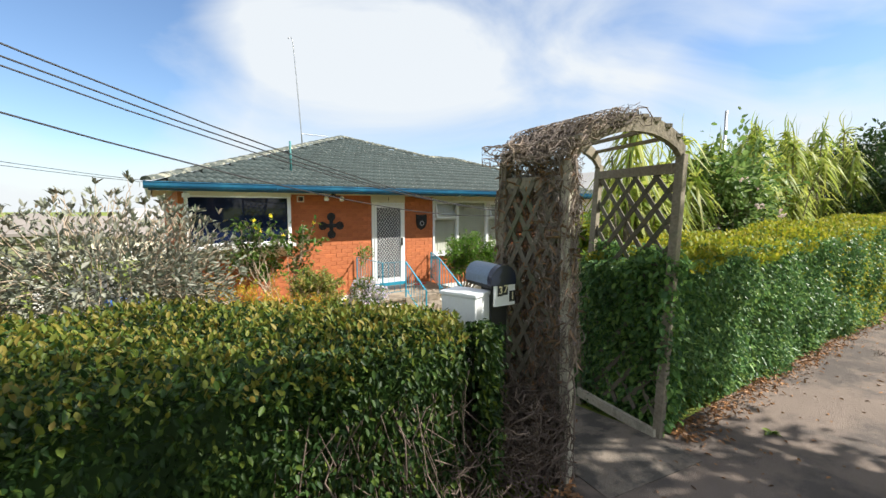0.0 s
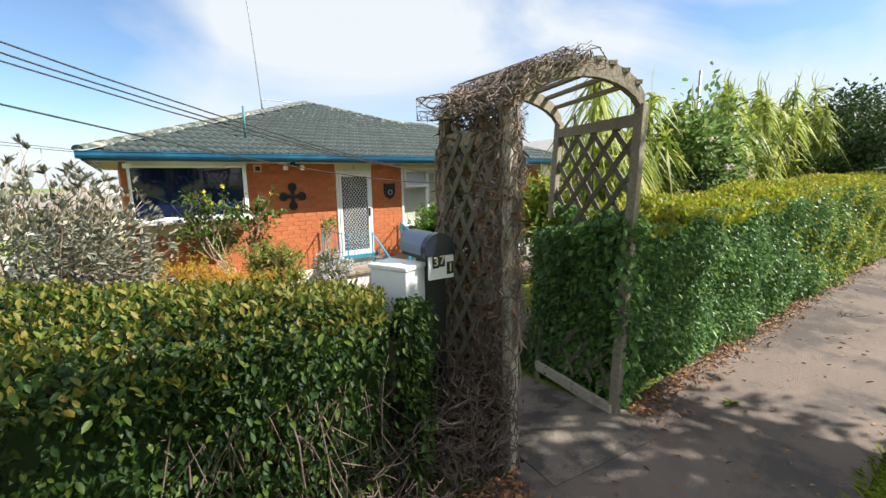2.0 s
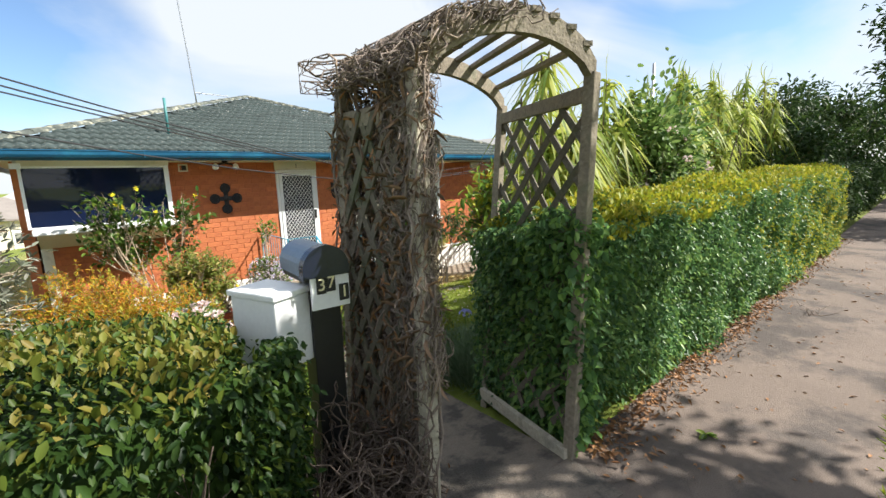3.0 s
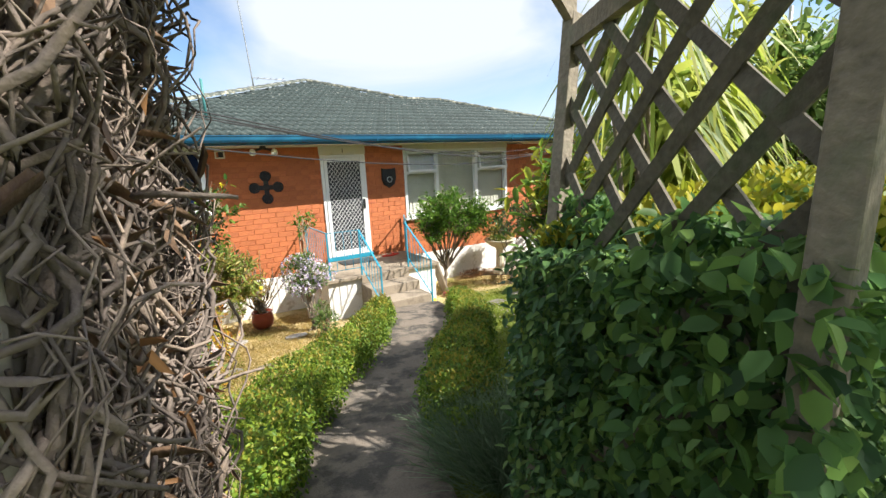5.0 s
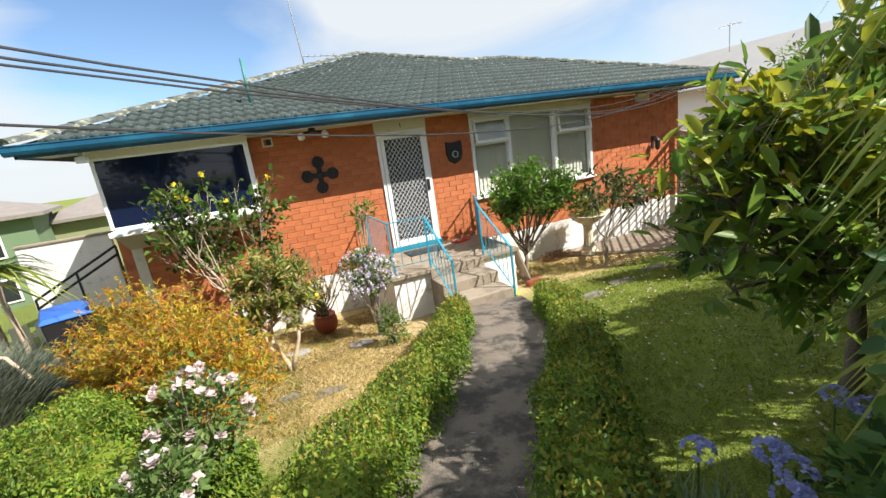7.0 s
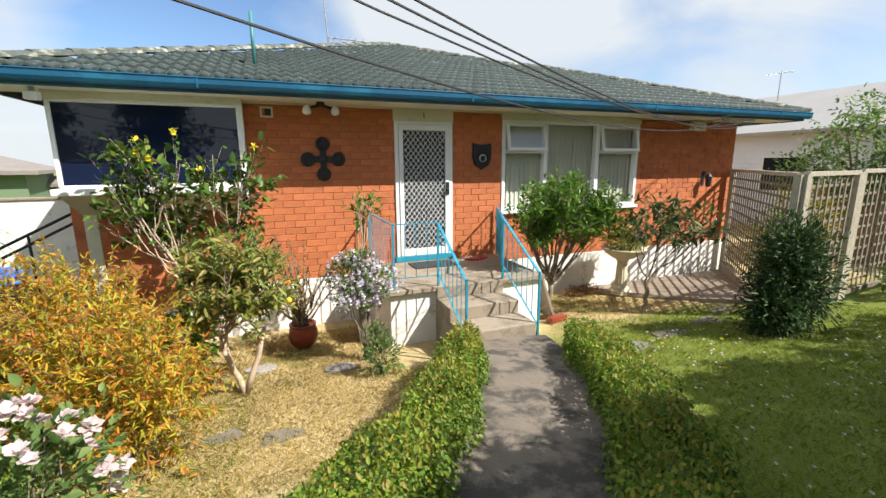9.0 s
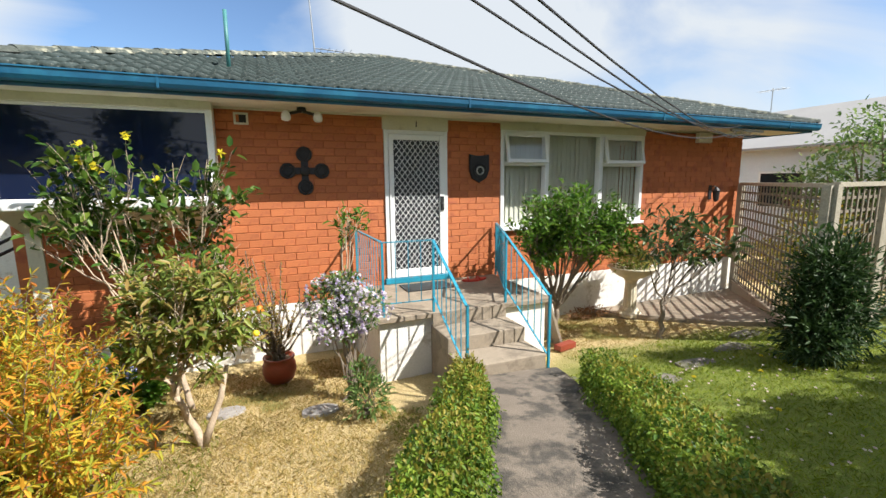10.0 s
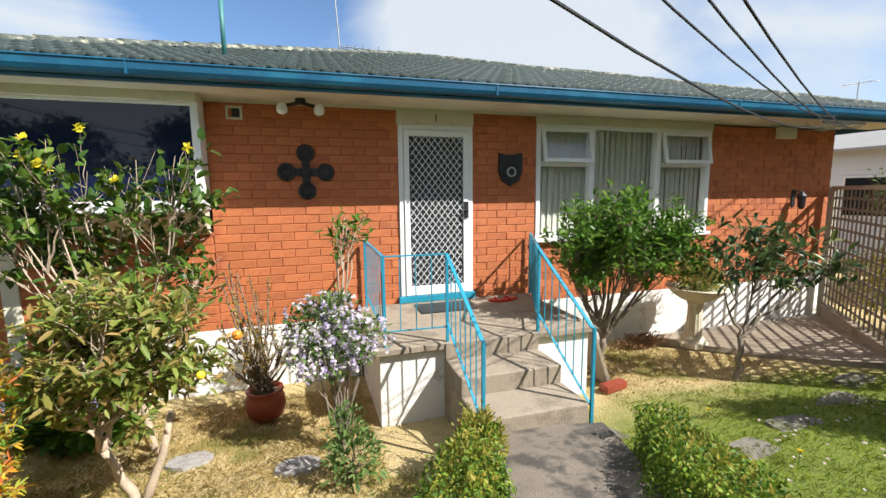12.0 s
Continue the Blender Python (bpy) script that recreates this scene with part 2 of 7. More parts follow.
L_GOLD = leaf_mat("golden_growth_and_sunlit_face", [(0.22, 0.27, 0.02), (0.33, 0.34, 0.03), (0.42, 0.36, 0.04), (0.17, 0.25, 0.02)], 0.4)
L_BOX = leaf_mat("box_leaves", [(0.065, 0.14, 0.018), (0.14, 0.235, 0.024), (0.25, 0.32, 0.035), (0.045, 0.10, 0.02)], 0.35)
L_BOXY = leaf_mat("box_yellow_leaves", [(0.25, 0.24, 0.03), (0.36, 0.30, 0.05), (0.16, 0.20, 0.03)], 0.4)
L_DARK = leaf_mat("ivy_leaves", [(0.05, 0.11, 0.042), (0.09, 0.19, 0.06), (0.15, 0.28, 0.07), (0.23, 0.37, 0.09)], 0.5)
L_SILVER = leaf_mat("silver_leaves", [(0.22, 0.23, 0.17), (0.33, 0.33, 0.27), (0.12, 0.15, 0.09), (0.25, 0.20, 0.14)], 0.25, 0.7)
L_GREY = leaf_mat("grey_leaves", [(0.13, 0.16, 0.11), (0.20, 0.22, 0.17), (0.09, 0.12, 0.07)], 0.25, 0.7)
L_ORANGE = leaf_mat("orange_leaves", [(0.66, 0.26, 0.03), (0.58, 0.38, 0.03), (0.50, 0.46, 0.04), (0.24, 0.30, 0.03), (0.60, 0.18, 0.04)], 0.4)
L_NANDINA = leaf_mat("nandina_leaflets", [(0.70, 0.25, 0.04), (0.70, 0.40, 0.04), (0.50, 0.46, 0.05), (0.26, 0.34, 0.04), (0.58, 0.16, 0.05)], 0.5)
L_CITRUS = leaf_mat("citrus_leaves", [(0.045, 0.12, 0.015), (0.10, 0.21, 0.025), (0.19, 0.31, 0.04)], 0.45, 0.35)
L_HIB = leaf_mat("hibiscus_leaves", [(0.035, 0.085, 0.015), (0.07, 0.14, 0.02), (0.16, 0.22, 0.03)], 0.3, 0.4)
L_REDDISH = leaf_mat("bronze_leaves", [(0.15, 0.22, 0.04), (0.24, 0.30, 0.06), (0.40, 0.26, 0.09), (0.10, 0.16, 0.03), (0.30, 0.33, 0.06)], 0.4, 0.4)
L_MAG = leaf_mat("magnolia_leaves", [(0.09, 0.17, 0.035), (0.15, 0.26, 0.04), (0.27, 0.37, 0.05), (0.06, 0.12, 0.035)], 0.55, 0.4)
L_MAGY = leaf_mat("magnolia_young_leaves", [(0.30, 0.34, 0.03), (0.42, 0.38, 0.03), (0.20, 0.27, 0.03)], 0.5, 0.4)
L_REED = leaf_mat("strap_leaves", [(0.12, 0.19, 0.035), (0.29, 0.37, 0.06), (0.45, 0.46, 0.11), (0.36, 0.43, 0.07)], 0.5, 0.5)
L_SHRUB = leaf_mat("shrub_leaves", [(0.07, 0.14, 0.035), (0.14, 0.23, 0.06), (0.24, 0.32, 0.10)], 0.45, 0.5)
L_TREE = leaf_mat("tree_leaves", [(0.018, 0.042, 0.012), (0.035, 0.07, 0.018), (0.07, 0.11, 0.03)], 0.3, 0.5)
# a dark bush by nature, deepened further to stand for shade over it
L_DEEP = leaf_mat("dark_bush_leaves", [(0.022, 0.050, 0.016), (0.038, 0.080, 0.022), (0.07, 0.12, 0.035)], 0.3, 0.5)
L_SMALL = leaf_mat("small_tree_leaves", [(0.03, 0.07, 0.02), (0.07, 0.12, 0.04), (0.16, 0.18, 0.05)], 0.3, 0.35)
L_GRASS = leaf_mat("grass_blades", [(0.12, 0.19, 0.012), (0.21, 0.28, 0.014), (0.33, 0.36, 0.034)], 0.45, 0.6)
L_DRYGRASS = leaf_mat("dry_grass_blades", [(0.42, 0.30, 0.10), (0.52, 0.40, 0.16), (0.28, 0.24, 0.06)], 0.3, 0.7)
F_WHITE = leaf_mat("white_petals", [(0.72, 0.64, 0.62), (0.66, 0.48, 0.48), (0.76, 0.72, 0.68)], 0.4, 0.6)
F_LILAC = leaf_mat("lilac_petals", [(0.56, 0.46, 0.70), (0.76, 0.72, 0.76), (0.42, 0.33, 0.58), (0.80, 0.77, 0.74), (0.62, 0.56, 0.52)], 0.4, 0.6)
F_YELLOW = leaf_mat("yellow_petals", [(0.80, 0.60, 0.03), (0.75, 0.68, 0.05)], 0.4, 0.6)
F_BLUE = leaf_mat("blue_petals", [(0.36, 0.40, 0.74), (0.50, 0.53, 0.82)], 0.4, 0.6)


def glass_mat():
    m = bpy.data.materials.new("window_glass")
    m.use_nodes = True
    t = m.node_tree
    t.nodes.clear()
    out = t.nodes.new("ShaderNodeOutputMaterial")
    gl, tr = t.nodes.new("ShaderNodeBsdfGlossy"), t.nodes.new("ShaderNodeBsdfTransparent")
    gl.inputs["Roughness"].default_value = 0.02
    fr, mx, pw, sc = t.nodes.new("ShaderNodeLayerWeight"), t.nodes.new("ShaderNodeMixShader"), t.nodes.new("ShaderNodeMath"), t.nodes.new("ShaderNodeMath")
    pw.operation, sc.operation = "POWER", "MULTIPLY_ADD"
    pw.inputs[1].default_value, sc.inputs[1].default_value, sc.inputs[2].default_value = 4.0, 0.7, 0.035
    t.links.new(fr.outputs["Facing"], pw.inputs[0])
    t.links.new(pw.outputs[0], sc.inputs[0])
    t.links.new(sc.outputs[0], mx.inputs[0])
    t.links.new(tr.outputs[0], mx.inputs[1])
    t.links.new(gl.outputs[0], mx.inputs[2])
    t.links.new(mx.outputs[0], out.inputs["Surface"])
    return m


M_GLASS = glass_mat()
# navy base holds the glass tint plus some painted blue sky reflection
M_TINT = mat("tinted_glass", (0.007, 0.012, 0.034), 0.03, var=0.02, bump=0.0, spec=0.5)


# ---- mesh helpers ----
def thing(name, label, category, at=(0, 0, 0), group="", kind="", rz=0.0):
    e = new(name)
    e.empty_display_size = 0.1
    e.matrix_basis = pose(*at, 0, 0, rz)
    return tagged(e, label, category, group, kind)


def part(name, me, material, parent=None, label="", bevel=0.0, smooth=False):
    if isinstance(me, Geo):
        me = me.mesh(name)
    ob = new(name, me)
    me.materials.clear()
    me.materials.append(material)
    if smooth:
        me.shade_smooth()
    if bevel:
        b = ob.modifiers.new("bevel", "BEVEL")
        b.width, b.segments, b.limit_method = bevel, 2, "ANGLE"
    if parent:
        ob.parent = parent
    if label:
        tagged(ob, label)
    return ob


class Geo:
    """A mesh in the making."""

    def __init__(self):
        self.v, self.f = [], []

    def add(self, vs, fs):
        n = len(self.v)
        self.v += [tuple(p) for p in vs]
        self.f += [tuple(i + n for i in f) for f in fs]
        return self

    def box(self, x0, y0, z0, x1, y1, z1, m=None):
        vs = [Vector(p) for p in ((x0, y0, z0), (x1, y0, z0), (x1, y1, z0), (x0, y1, z0), (x0, y0, z1), (x1, y0, z1), (x1, y1, z1), (x0, y1, z1))]
        if m:
            vs = [m @ p for p in vs]
        return self.add(vs, [(3, 2, 1, 0), (4, 5, 6, 7), (0, 1, 5, 4), (1, 2, 6, 5), (2, 3, 7, 6), (3, 0, 4, 7)])

    def beam(self, a, b, w, h, up=(0, 0, 1)):
        """A squared bar from a to b, w wide and h high."""
        a, b = Vector(a), Vector(b)
        d = b - a
        ln = d.length
        d.normalize()
        u = Vector(up)
        if abs(d.dot(u)) > 0.95:
            u = Vector((0, 1, 0))
        s = d.cross(u).normalized()
        u = s.cross(d)
        m = Matrix((s, d, u)).transposed().to_4x4()
        m.translation = a
        return self.box(-w / 2, 0, -h / 2, w / 2, ln, h / 2, m)

    def tube(self, pts, radii, sides=8):
        n = len(self.v)
        me_v, me_f = tube_arrays(np.array([pts], float), np.array([radii], float) if np.ndim(radii) else np.full((1, len(pts)), radii), sides)
        self.v += [tuple(p) for p in me_v]
        self.f += [tuple(int(i) + n for i in f) for f in me_f]
        k = len(pts)
        self.f.append(tuple(n + i for i in range(sides))[::-1])
        self.f.append(tuple(n + (k - 1) * sides + i for i in range(sides)))
        return self

    def lathe(self, prof, at=(0, 0, 0), sides=24, flute=0.0):
        n = len(self.v)
        for r, z in prof:
            for i in range(sides):
                a = 2 * math.pi * i / sides
                rr = r * (1 - flute * (i % 2))
                self.v.append((at[0] + rr * math.cos(a), at[1] + rr * math.sin(a), at[2] + z))
        for j in range(len(prof) - 1):
            for i in range(sides):
                a, b = n + j * sides + i, n + j * sides + (i + 1) % sides
                self.f.append((a, b, b + sides, a + sides))
        self.f.append(tuple(n + i for i in range(sides))[::-1])
        self.f.append(tuple(n + (len(prof) - 1) * sides + i for i in range(sides)))
        return self

    def mesh(self, name):
        me = bpy.data.meshes.new(name)
        me.from_pydata(self.v, [], self.f)
        me.update()
        return me


def tube_arrays(P, R, sides=5):
    """Tubes along N lines of K points each (N, K, 3) with radii (N, K)."""
    N, K, _ = P.shape
    T = np.gradient(P, axis=1)
    T /= np.linalg.norm(T, axis=2, keepdims=True) + 1e-9
    ref = np.where(np.abs(T[..., 2:3]) > 0.9, np.array([1.0, 0, 0]), np.array([0, 0, 1.0]))
    mid = ref[:, K // 2:K // 2 + 1, :].repeat(K, 1)
    A = np.cross(T, mid)
    bad = np.linalg.norm(A, axis=2, keepdims=True) < 0.05
    A = np.where(bad, np.cross(T, np.array([0.0, 1.0, 0.1])), A)
    A /= np.linalg.norm(A, axis=2, keepdims=True) + 1e-9
    B = np.cross(T, A)
    ang = np.arange(sides) * 2 * math.pi / sides
    V = P[:, :, None, :] + R[:, :, None, None] * (np.cos(ang)[None, None, :, None] * A[:, :, None, :] + np.sin(ang)[None, None, :, None] * B[:, :, None, :])
    idx = np.arange(N * K * sides).reshape(N, K, sides)
    a, b = idx[:, :-1, :], np.roll(idx, -1, axis=2)[:, :-1, :]
    c, d = np.roll(idx, -1, axis=2)[:, 1:, :], idx[:, 1:, :]
    F = np.stack([a, b, c, d], axis=-1).reshape(-1, 4)
    return V.reshape(-1, 3), F


def quads_mesh(name, V, F):
    """A mesh from arrays of corners and four-cornered faces."""
    me = bpy.data.meshes.new(name)
    V, F = np.asarray(V, np.float32), np.asarray(F, np.int32)
    me.vertices.add(len(V))
    me.vertices.foreach_set("co", V.ravel())
    me.loops.add(F.size)
    me.loops.foreach_set("vertex_index", F.ravel())
    me.polygons.add(len(F))
    me.polygons.foreach_set("loop_start", np.arange(0, F.size, 4, dtype=np.int32))
    me.update(calc_edges=True)
    me.validate()
    return me


rng = np.random.default_rng(11)


def unit(a):
    return a / (np.linalg.norm(a, axis=-1, keepdims=True) + 1e-9)


def rand_dirs(n):
    return unit(rng.normal(size=(n, 3)))


def leaves_mesh(name, P, D, L, W, fold=0.25, curl=0.2):
    """One folded leaf per point: P points, D the ways they grow, L lengths, W widths."""
    n = len(P)
    D = unit(D)
    S = unit(np.cross(D, rand_dirs(n) * 0.6 + np.array([0, 0, 1.0])))
    U = np.cross(S, D)
    L, W = np.broadcast_to(L, n)[:, None], np.broadcast_to(W, n)[:, None] / 2
    base, tip = P, P + D * L - U * L * curl
    l1 = P + D * L * 0.3 + S * W * 0.85 + U * W * fold
    l2 = P + D * L * 0.68 + S * W * 0.8 + U * (W * fold - L * curl * 0.4)
    r1 = P + D * L * 0.3 - S * W * 0.85 + U * W * fold
    r2 = P + D * L * 0.68 - S * W * 0.8 + U * (W * fold - L * curl * 0.4)
    V = np.stack([base, l1, l2, tip, r2, r1], axis=1).reshape(-1, 3)
    i = np.arange(n)[:, None] * 6
    F = np.concatenate([i + np.array([[0, 1, 2, 3]]), i + np.array([[0, 3, 4, 5]])])
    return quads_mesh(name, V, F)


def straps_mesh(name, P, D, L, W, droop, K=7):
    """Long strap leaves that rise along D and bend over."""
    n = len(P)
    D = unit(D)
    H = D.copy()
    H[:, 2] = 0
    H = unit(H + rng.normal(size=(n, 3)) * [0.05, 0.05, 0])
    S = unit(np.cross(H, np.array([0, 0, 1.0])))
    tw = rng.normal(size=(n, 1)) * 0.7
    S = unit(S * np.cos(tw) + np.cross(S, D) * np.sin(tw))
    s = np.linspace(0, 1, K)[None, :, None]
    L, W, dr = np.broadcast_to(L, n)[:, None, None], np.broadcast_to(W, n)[:, None, None], np.broadcast_to(droop, n)[:, None, None]
    C = P[:, None, :] + D[:, None, :] * L * s + S[:, None, :] * L * 0.10 * rng.normal(size=(n, 1, 1)) * np.sin(s * 3.1) + (H[:, None, :] * 0.35 - np.array([0, 0, 1.0])) * L * dr * s ** 2.2
    w = W * np.array([0.55, 0.9, 1.0, 0.95, 0.75, 0.45, 0.06])[None, :K, None] / 2
    V = np.stack([C + S[:, None, :] * w, C - S[:, None, :] * w], axis=2).reshape(-1, 3)
    idx = np.arange(n * K * 2).reshape(n, K, 2)
    F = np.stack([idx[:, :-1, 0], idx[:, :-1, 1], idx[:, 1:, 1], idx[:, 1:, 0]], axis=-1).reshape(-1, 4)
    return quads_mesh(name, V, F)


def ground_z(x, y):
    """The lie of the land: flat footpath, garden falling to the house, a valley beyond."""
    x, y = np.asarray(x, float), np.asarray(y, float)
    z = -0.172 * np.clip(y - 1.4, 0, 6.2) - 0.11 * np.clip(y - 7.6, 0, 1.6)
    far = np.clip((-1.2 - x) / 7.0, 0, 1) * np.clip((y - 7.0) / 6.0, 0, 1)
    z = z - 1.7 * far * far * (3 - 2 * far)
    b = np.clip((y - 20.0) / 30.0, 0, 1)
    return z - 2.0 * b * b * (3 - 2 * b)


def gz(x, y):
    return float(ground_z(x, y))


def blob_points(n, blobs, shell=0.55, rough=0.25):
    """Points in the outer shells of ellipsoids (x, y, z, rx, ry, rz), and the ways out of them."""
    w = np.array([b[3] * b[4] + b[4] * b[5] + b[3] * b[5] for b in blobs])
    pick = rng.choice(len(blobs), n, p=w / w.sum())
    B = np.array(blobs)[pick]
    d = rand_dirs(n)
    r = shell + (1 - shell) * rng.random((n, 1)) ** 0.6
    lump = 1 + rough * np.sin(d[:, :1] * 7 + pick[:, None] * 2.1) * np.cos(d[:, 1:2] * 6 + pick[:, None]) + rough * 0.5 * rng.normal(size=(n, 1)) * 0.5
    return B[:, :3] + d * B[:, 3:6] * r * lump, d


def leaf_cloud(name, parent, base, blobs, n, length, width, material, shell=0.55, rough=0.25, up=0.35, wild=0.7, curl=0.2):
    P, d = blob_points(n, blobs, shell, rough)
    ok = P[:, 2] > ground_z(P[:, 0], P[:, 1]) + 0.01
    P, d = P[ok] - np.array(base), d[ok]
    n = len(P)
    D = d + rand_dirs(n) * wild + np.array([0, 0, up])
    L = length * (0.65 + 0.7 * rng.random(n))
    return part(name, leaves_mesh(name, P, D, L, L * width / length, curl=curl), material, parent)


def limbs(base, targets, r0, r1, wobble=0.06, K=7, trunk=0.0, fork=(0, 0)):
    """Lines that rise together from a base along a trunk, then part towards the targets."""
    T = np.asarray(targets, float)
    n = len(T)
    b = np.asarray(base, float)
    s = np.linspace(0, 1, K)[None, :, None]
    start = np.repeat(b[None, :], n, 0)
    mid = start + np.array([fork[0], fork[1], trunk])
    c1 = mid + (T - mid) * np.array([0.45, 0.45, 0.25])
    P = (1 - s) ** 3 * start[:, None] + 3 * (1 - s) ** 2 * s * mid[:, None] + 3 * (1 - s) * s ** 2 * c1[:, None] + s ** 3 * T[:, None]
    w = rng.normal(size=(n, K, 3)) * wobble
    w[:, 0] = 0
    P = P + w
    R = r0 + (r1 - r0) * np.linspace(0, 1, K)[None, :].repeat(n, 0)
    return P, R


def tubes_part(name, parent, P, R, material, sides=6):
    V, F = tube_arrays(P, R, sides)
    return tagged(part(name, quads_mesh(name, V, F), material, parent, smooth=True), kind="stuff")


def along(P, n):
    """n points on the outer part of lines, and their directions."""
    N, K, _ = P.shape
    i, k = rng.integers(0, N, n), rng.integers(max(1, K // 2), K - 1, n)
    f = rng.random((n, 1))
    return P[i, k] * (1 - f) + P[i, k + 1] * f, unit(P[i, k + 1] - P[i, k])


def flowers_mesh(name, C, N, size, petals=5):
    """Open flowers: petals round each centre C, facing N."""
    n = len(C)
    N = unit(N)
    A = unit(np.cross(N, rand_dirs(n)))
    B = np.cross(N, A)
    Ps, Ds = [], []
    for k in range(petals):
        a = 2 * math.pi * k / petals
        Ds.append(A * math.cos(a) + B * math.sin(a) + N * 0.45)
        Ps.append(C)
    P, D = np.concatenate(Ps), np.concatenate(Ds)
    L = np.tile(np.broadcast_to(size, n), petals) * 0.5
    return leaves_mesh(name, P, D, L, L * 1.0, fold=0.2, curl=-0.1)

# ---- ground, footpath, road ----
def ground():
    xs = np.unique(np.concatenate([np.linspace(-700, -40, 12), np.linspace(-40, -6, 12), np.linspace(-6, 16, 90), np.linspace(16, 50, 14), np.linspace(50, 700, 12)]))
    ys = np.unique(np.concatenate([np.linspace(-700, -40, 12), np.linspace(-40, -4, 10), np.linspace(-4, 12, 70), np.linspace(12, 60, 18), np.linspace(60, 700, 12)]))
    X, Y = np.meshgrid(xs, ys, indexing="ij")
    Z = ground_z(X, Y)
    near = (X > -5) & (X < 15) & (Y > 2) & (Y < 10)
    Z = Z + near * 0.012 * (np.sin(X * 5.3 + np.cos(Y * 4.1)) * np.cos(Y * 4.7 + X)) - 0.02
    V = np.stack([X, Y, Z], -1).reshape(-1, 3)
    idx = np.arange(X.size).reshape(X.shape)
    F = np.stack([idx[:-1, :-1], idx[1:, :-1], idx[1:, 1:], idx[:-1, 1:]], -1).reshape(-1, 4)
    m = bpy.data.materials.new("garden_ground")
    m.use_nodes = True
    t = m.node_tree
    b = t.nodes["Principled BSDF"]
    b.inputs["Roughness"].default_value = 0.95
    co = t.nodes.new("ShaderNodeTexCoord")
    sep = t.nodes.new("ShaderNodeSeparateXYZ")
    t.links.new(co.outputs["Object"], sep.inputs[0])

    def noise_of(scale, detail=5.0):
        n = t.nodes.new("ShaderNodeTexNoise")
        n.inputs["Scale"].default_value, n.inputs["Detail"].default_value = scale, detail
        t.links.new(co.outputs["Object"], n.inputs["Vector"])
        return n.outputs["Fac"]

    def maths(op, a, c, d=None):
        n = t.nodes.new("ShaderNodeMath")
        n.operation = op
        for i, q in enumerate((a, c, d)):
            if q is None:
                continue
            if isinstance(q, (int, float)):
                n.inputs[i].default_value = q
            else:
                t.links.new(q, n.inputs[i])
        return n.outputs[0]

    def ranged(v, lo, hi):
        n = t.nodes.new("ShaderNodeMapRange")
        n.inputs["From Min"].default_value, n.inputs["From Max"].default_value = lo, hi
        t.links.new(v, n.inputs["Value"])
        return n.outputs["Result"]

    def mixed(f, a, c):
        n = t.nodes.new("ShaderNodeMixRGB")
        t.links.new(f, n.inputs["Fac"])
        for k, q in (("Color1", a), ("Color2", c)):
            if isinstance(q, tuple):
                n.inputs[k].default_value = (*q, 1)
            else:
                t.links.new(q, n.inputs[k])
        return n.outputs["Color"]

    fine, mid, big = noise_of(70.0), noise_of(9.0), noise_of(1.6)
    green = mixed(ranged(mid, 0.35, 0.65), (0.105, 0.165, 0.012), (0.18, 0.235, 0.016))
    green = mixed(ranged(fine, 0.4, 0.62), green, (0.17, 0.19, 0.03))
    dry = mixed(ranged(mid, 0.35, 0.68), (0.52, 0.38, 0.17), (0.36, 0.27, 0.10))
    dry = mixed(ranged(fine, 0.42, 0.66), dry, (0.62, 0.50, 0.27))
    dry = mixed(ranged(big, 0.56, 0.66), dry, (0.24, 0.23, 0.06))
    # dry ground: the bed between the path and the bay, and the strip along the porch
    a = ranged(maths("ADD", sep.outputs["X"], maths("MULTIPLY", big, 1.6)), 2.2, 2.9)
    c = ranged(maths("ADD", maths("MULTIPLY", sep.outputs["Y"], 1.0), maths("MULTIPLY", big, 1.2)), 5.6, 6.4)
    left = maths("MULTIPLY", maths("MULTIPLY", a, c), ranged(maths("ADD", sep.outputs["X"], maths("MULTIPLY", sep.outputs["Y"], -0.45)), 2.9, 2.5))
    strip = maths("MULTIPLY", ranged(maths("ADD", sep.outputs["Y"], maths("MULTIPLY", big, 1.5)), 8.0, 8.8), ranged(sep.outputs["X"], -0.5, 1.5))
    col = mixed(maths("MAXIMUM", left, strip), green, dry)
    t.links.new(col, b.inputs["Base Color"])
    bp = t.nodes.new("ShaderNodeBump")
    bp.inputs["Strength"].default_value, bp.inputs["Distance"].default_value = 0.9, 0.03
    t.links.new(maths("ADD", fine, mid), bp.inputs["Height"])
    t.links.new(bp.outputs["Normal"], b.inputs["Normal"])
    tagged(part("ground", quads_mesh("ground", V, F), m), "sloping front lawn, green with dry straw patches", "lawn", kind="structure")


ground()


def ribbon(name, line, w0, w1, lift, depth, material, zf=None):
    """A slab along a line of (x, y) points, with sides."""
    g = Geo()
    L = []
    for i, (x, y) in enumerate(line):
        a, b = line[max(0, i - 1)], line[min(len(line) - 1, i + 1)]
        d = Vector((b[0] - a[0], b[1] - a[1])).normalized()
        f = i / (len(line) - 1)
        w = (w0 + (w1 - w0) * f) / 2
        z = (zf(x, y) if zf else gz(x, y)) + lift
        L.append(((x - d.y * w, y + d.x * w, z), (x + d.y * w, y - d.x * w, z)))
    vs = []
    for l, r in L:
        vs += [l, r, (l[0], l[1], l[2] - depth), (r[0], r[1], r[2] - depth)]
    fs = []
    for i in range(len(L) - 1):
        k = i * 4
        fs += [(k, k + 1, k + 5, k + 4), (k + 1, k + 3, k + 7, k + 5), (k + 2, k, k + 4, k + 6)]
    fs += [(1, 0, 2, 3), (k + 4, k + 5, k + 7, k + 6)]
    return part(name, g.add(vs, fs), material)


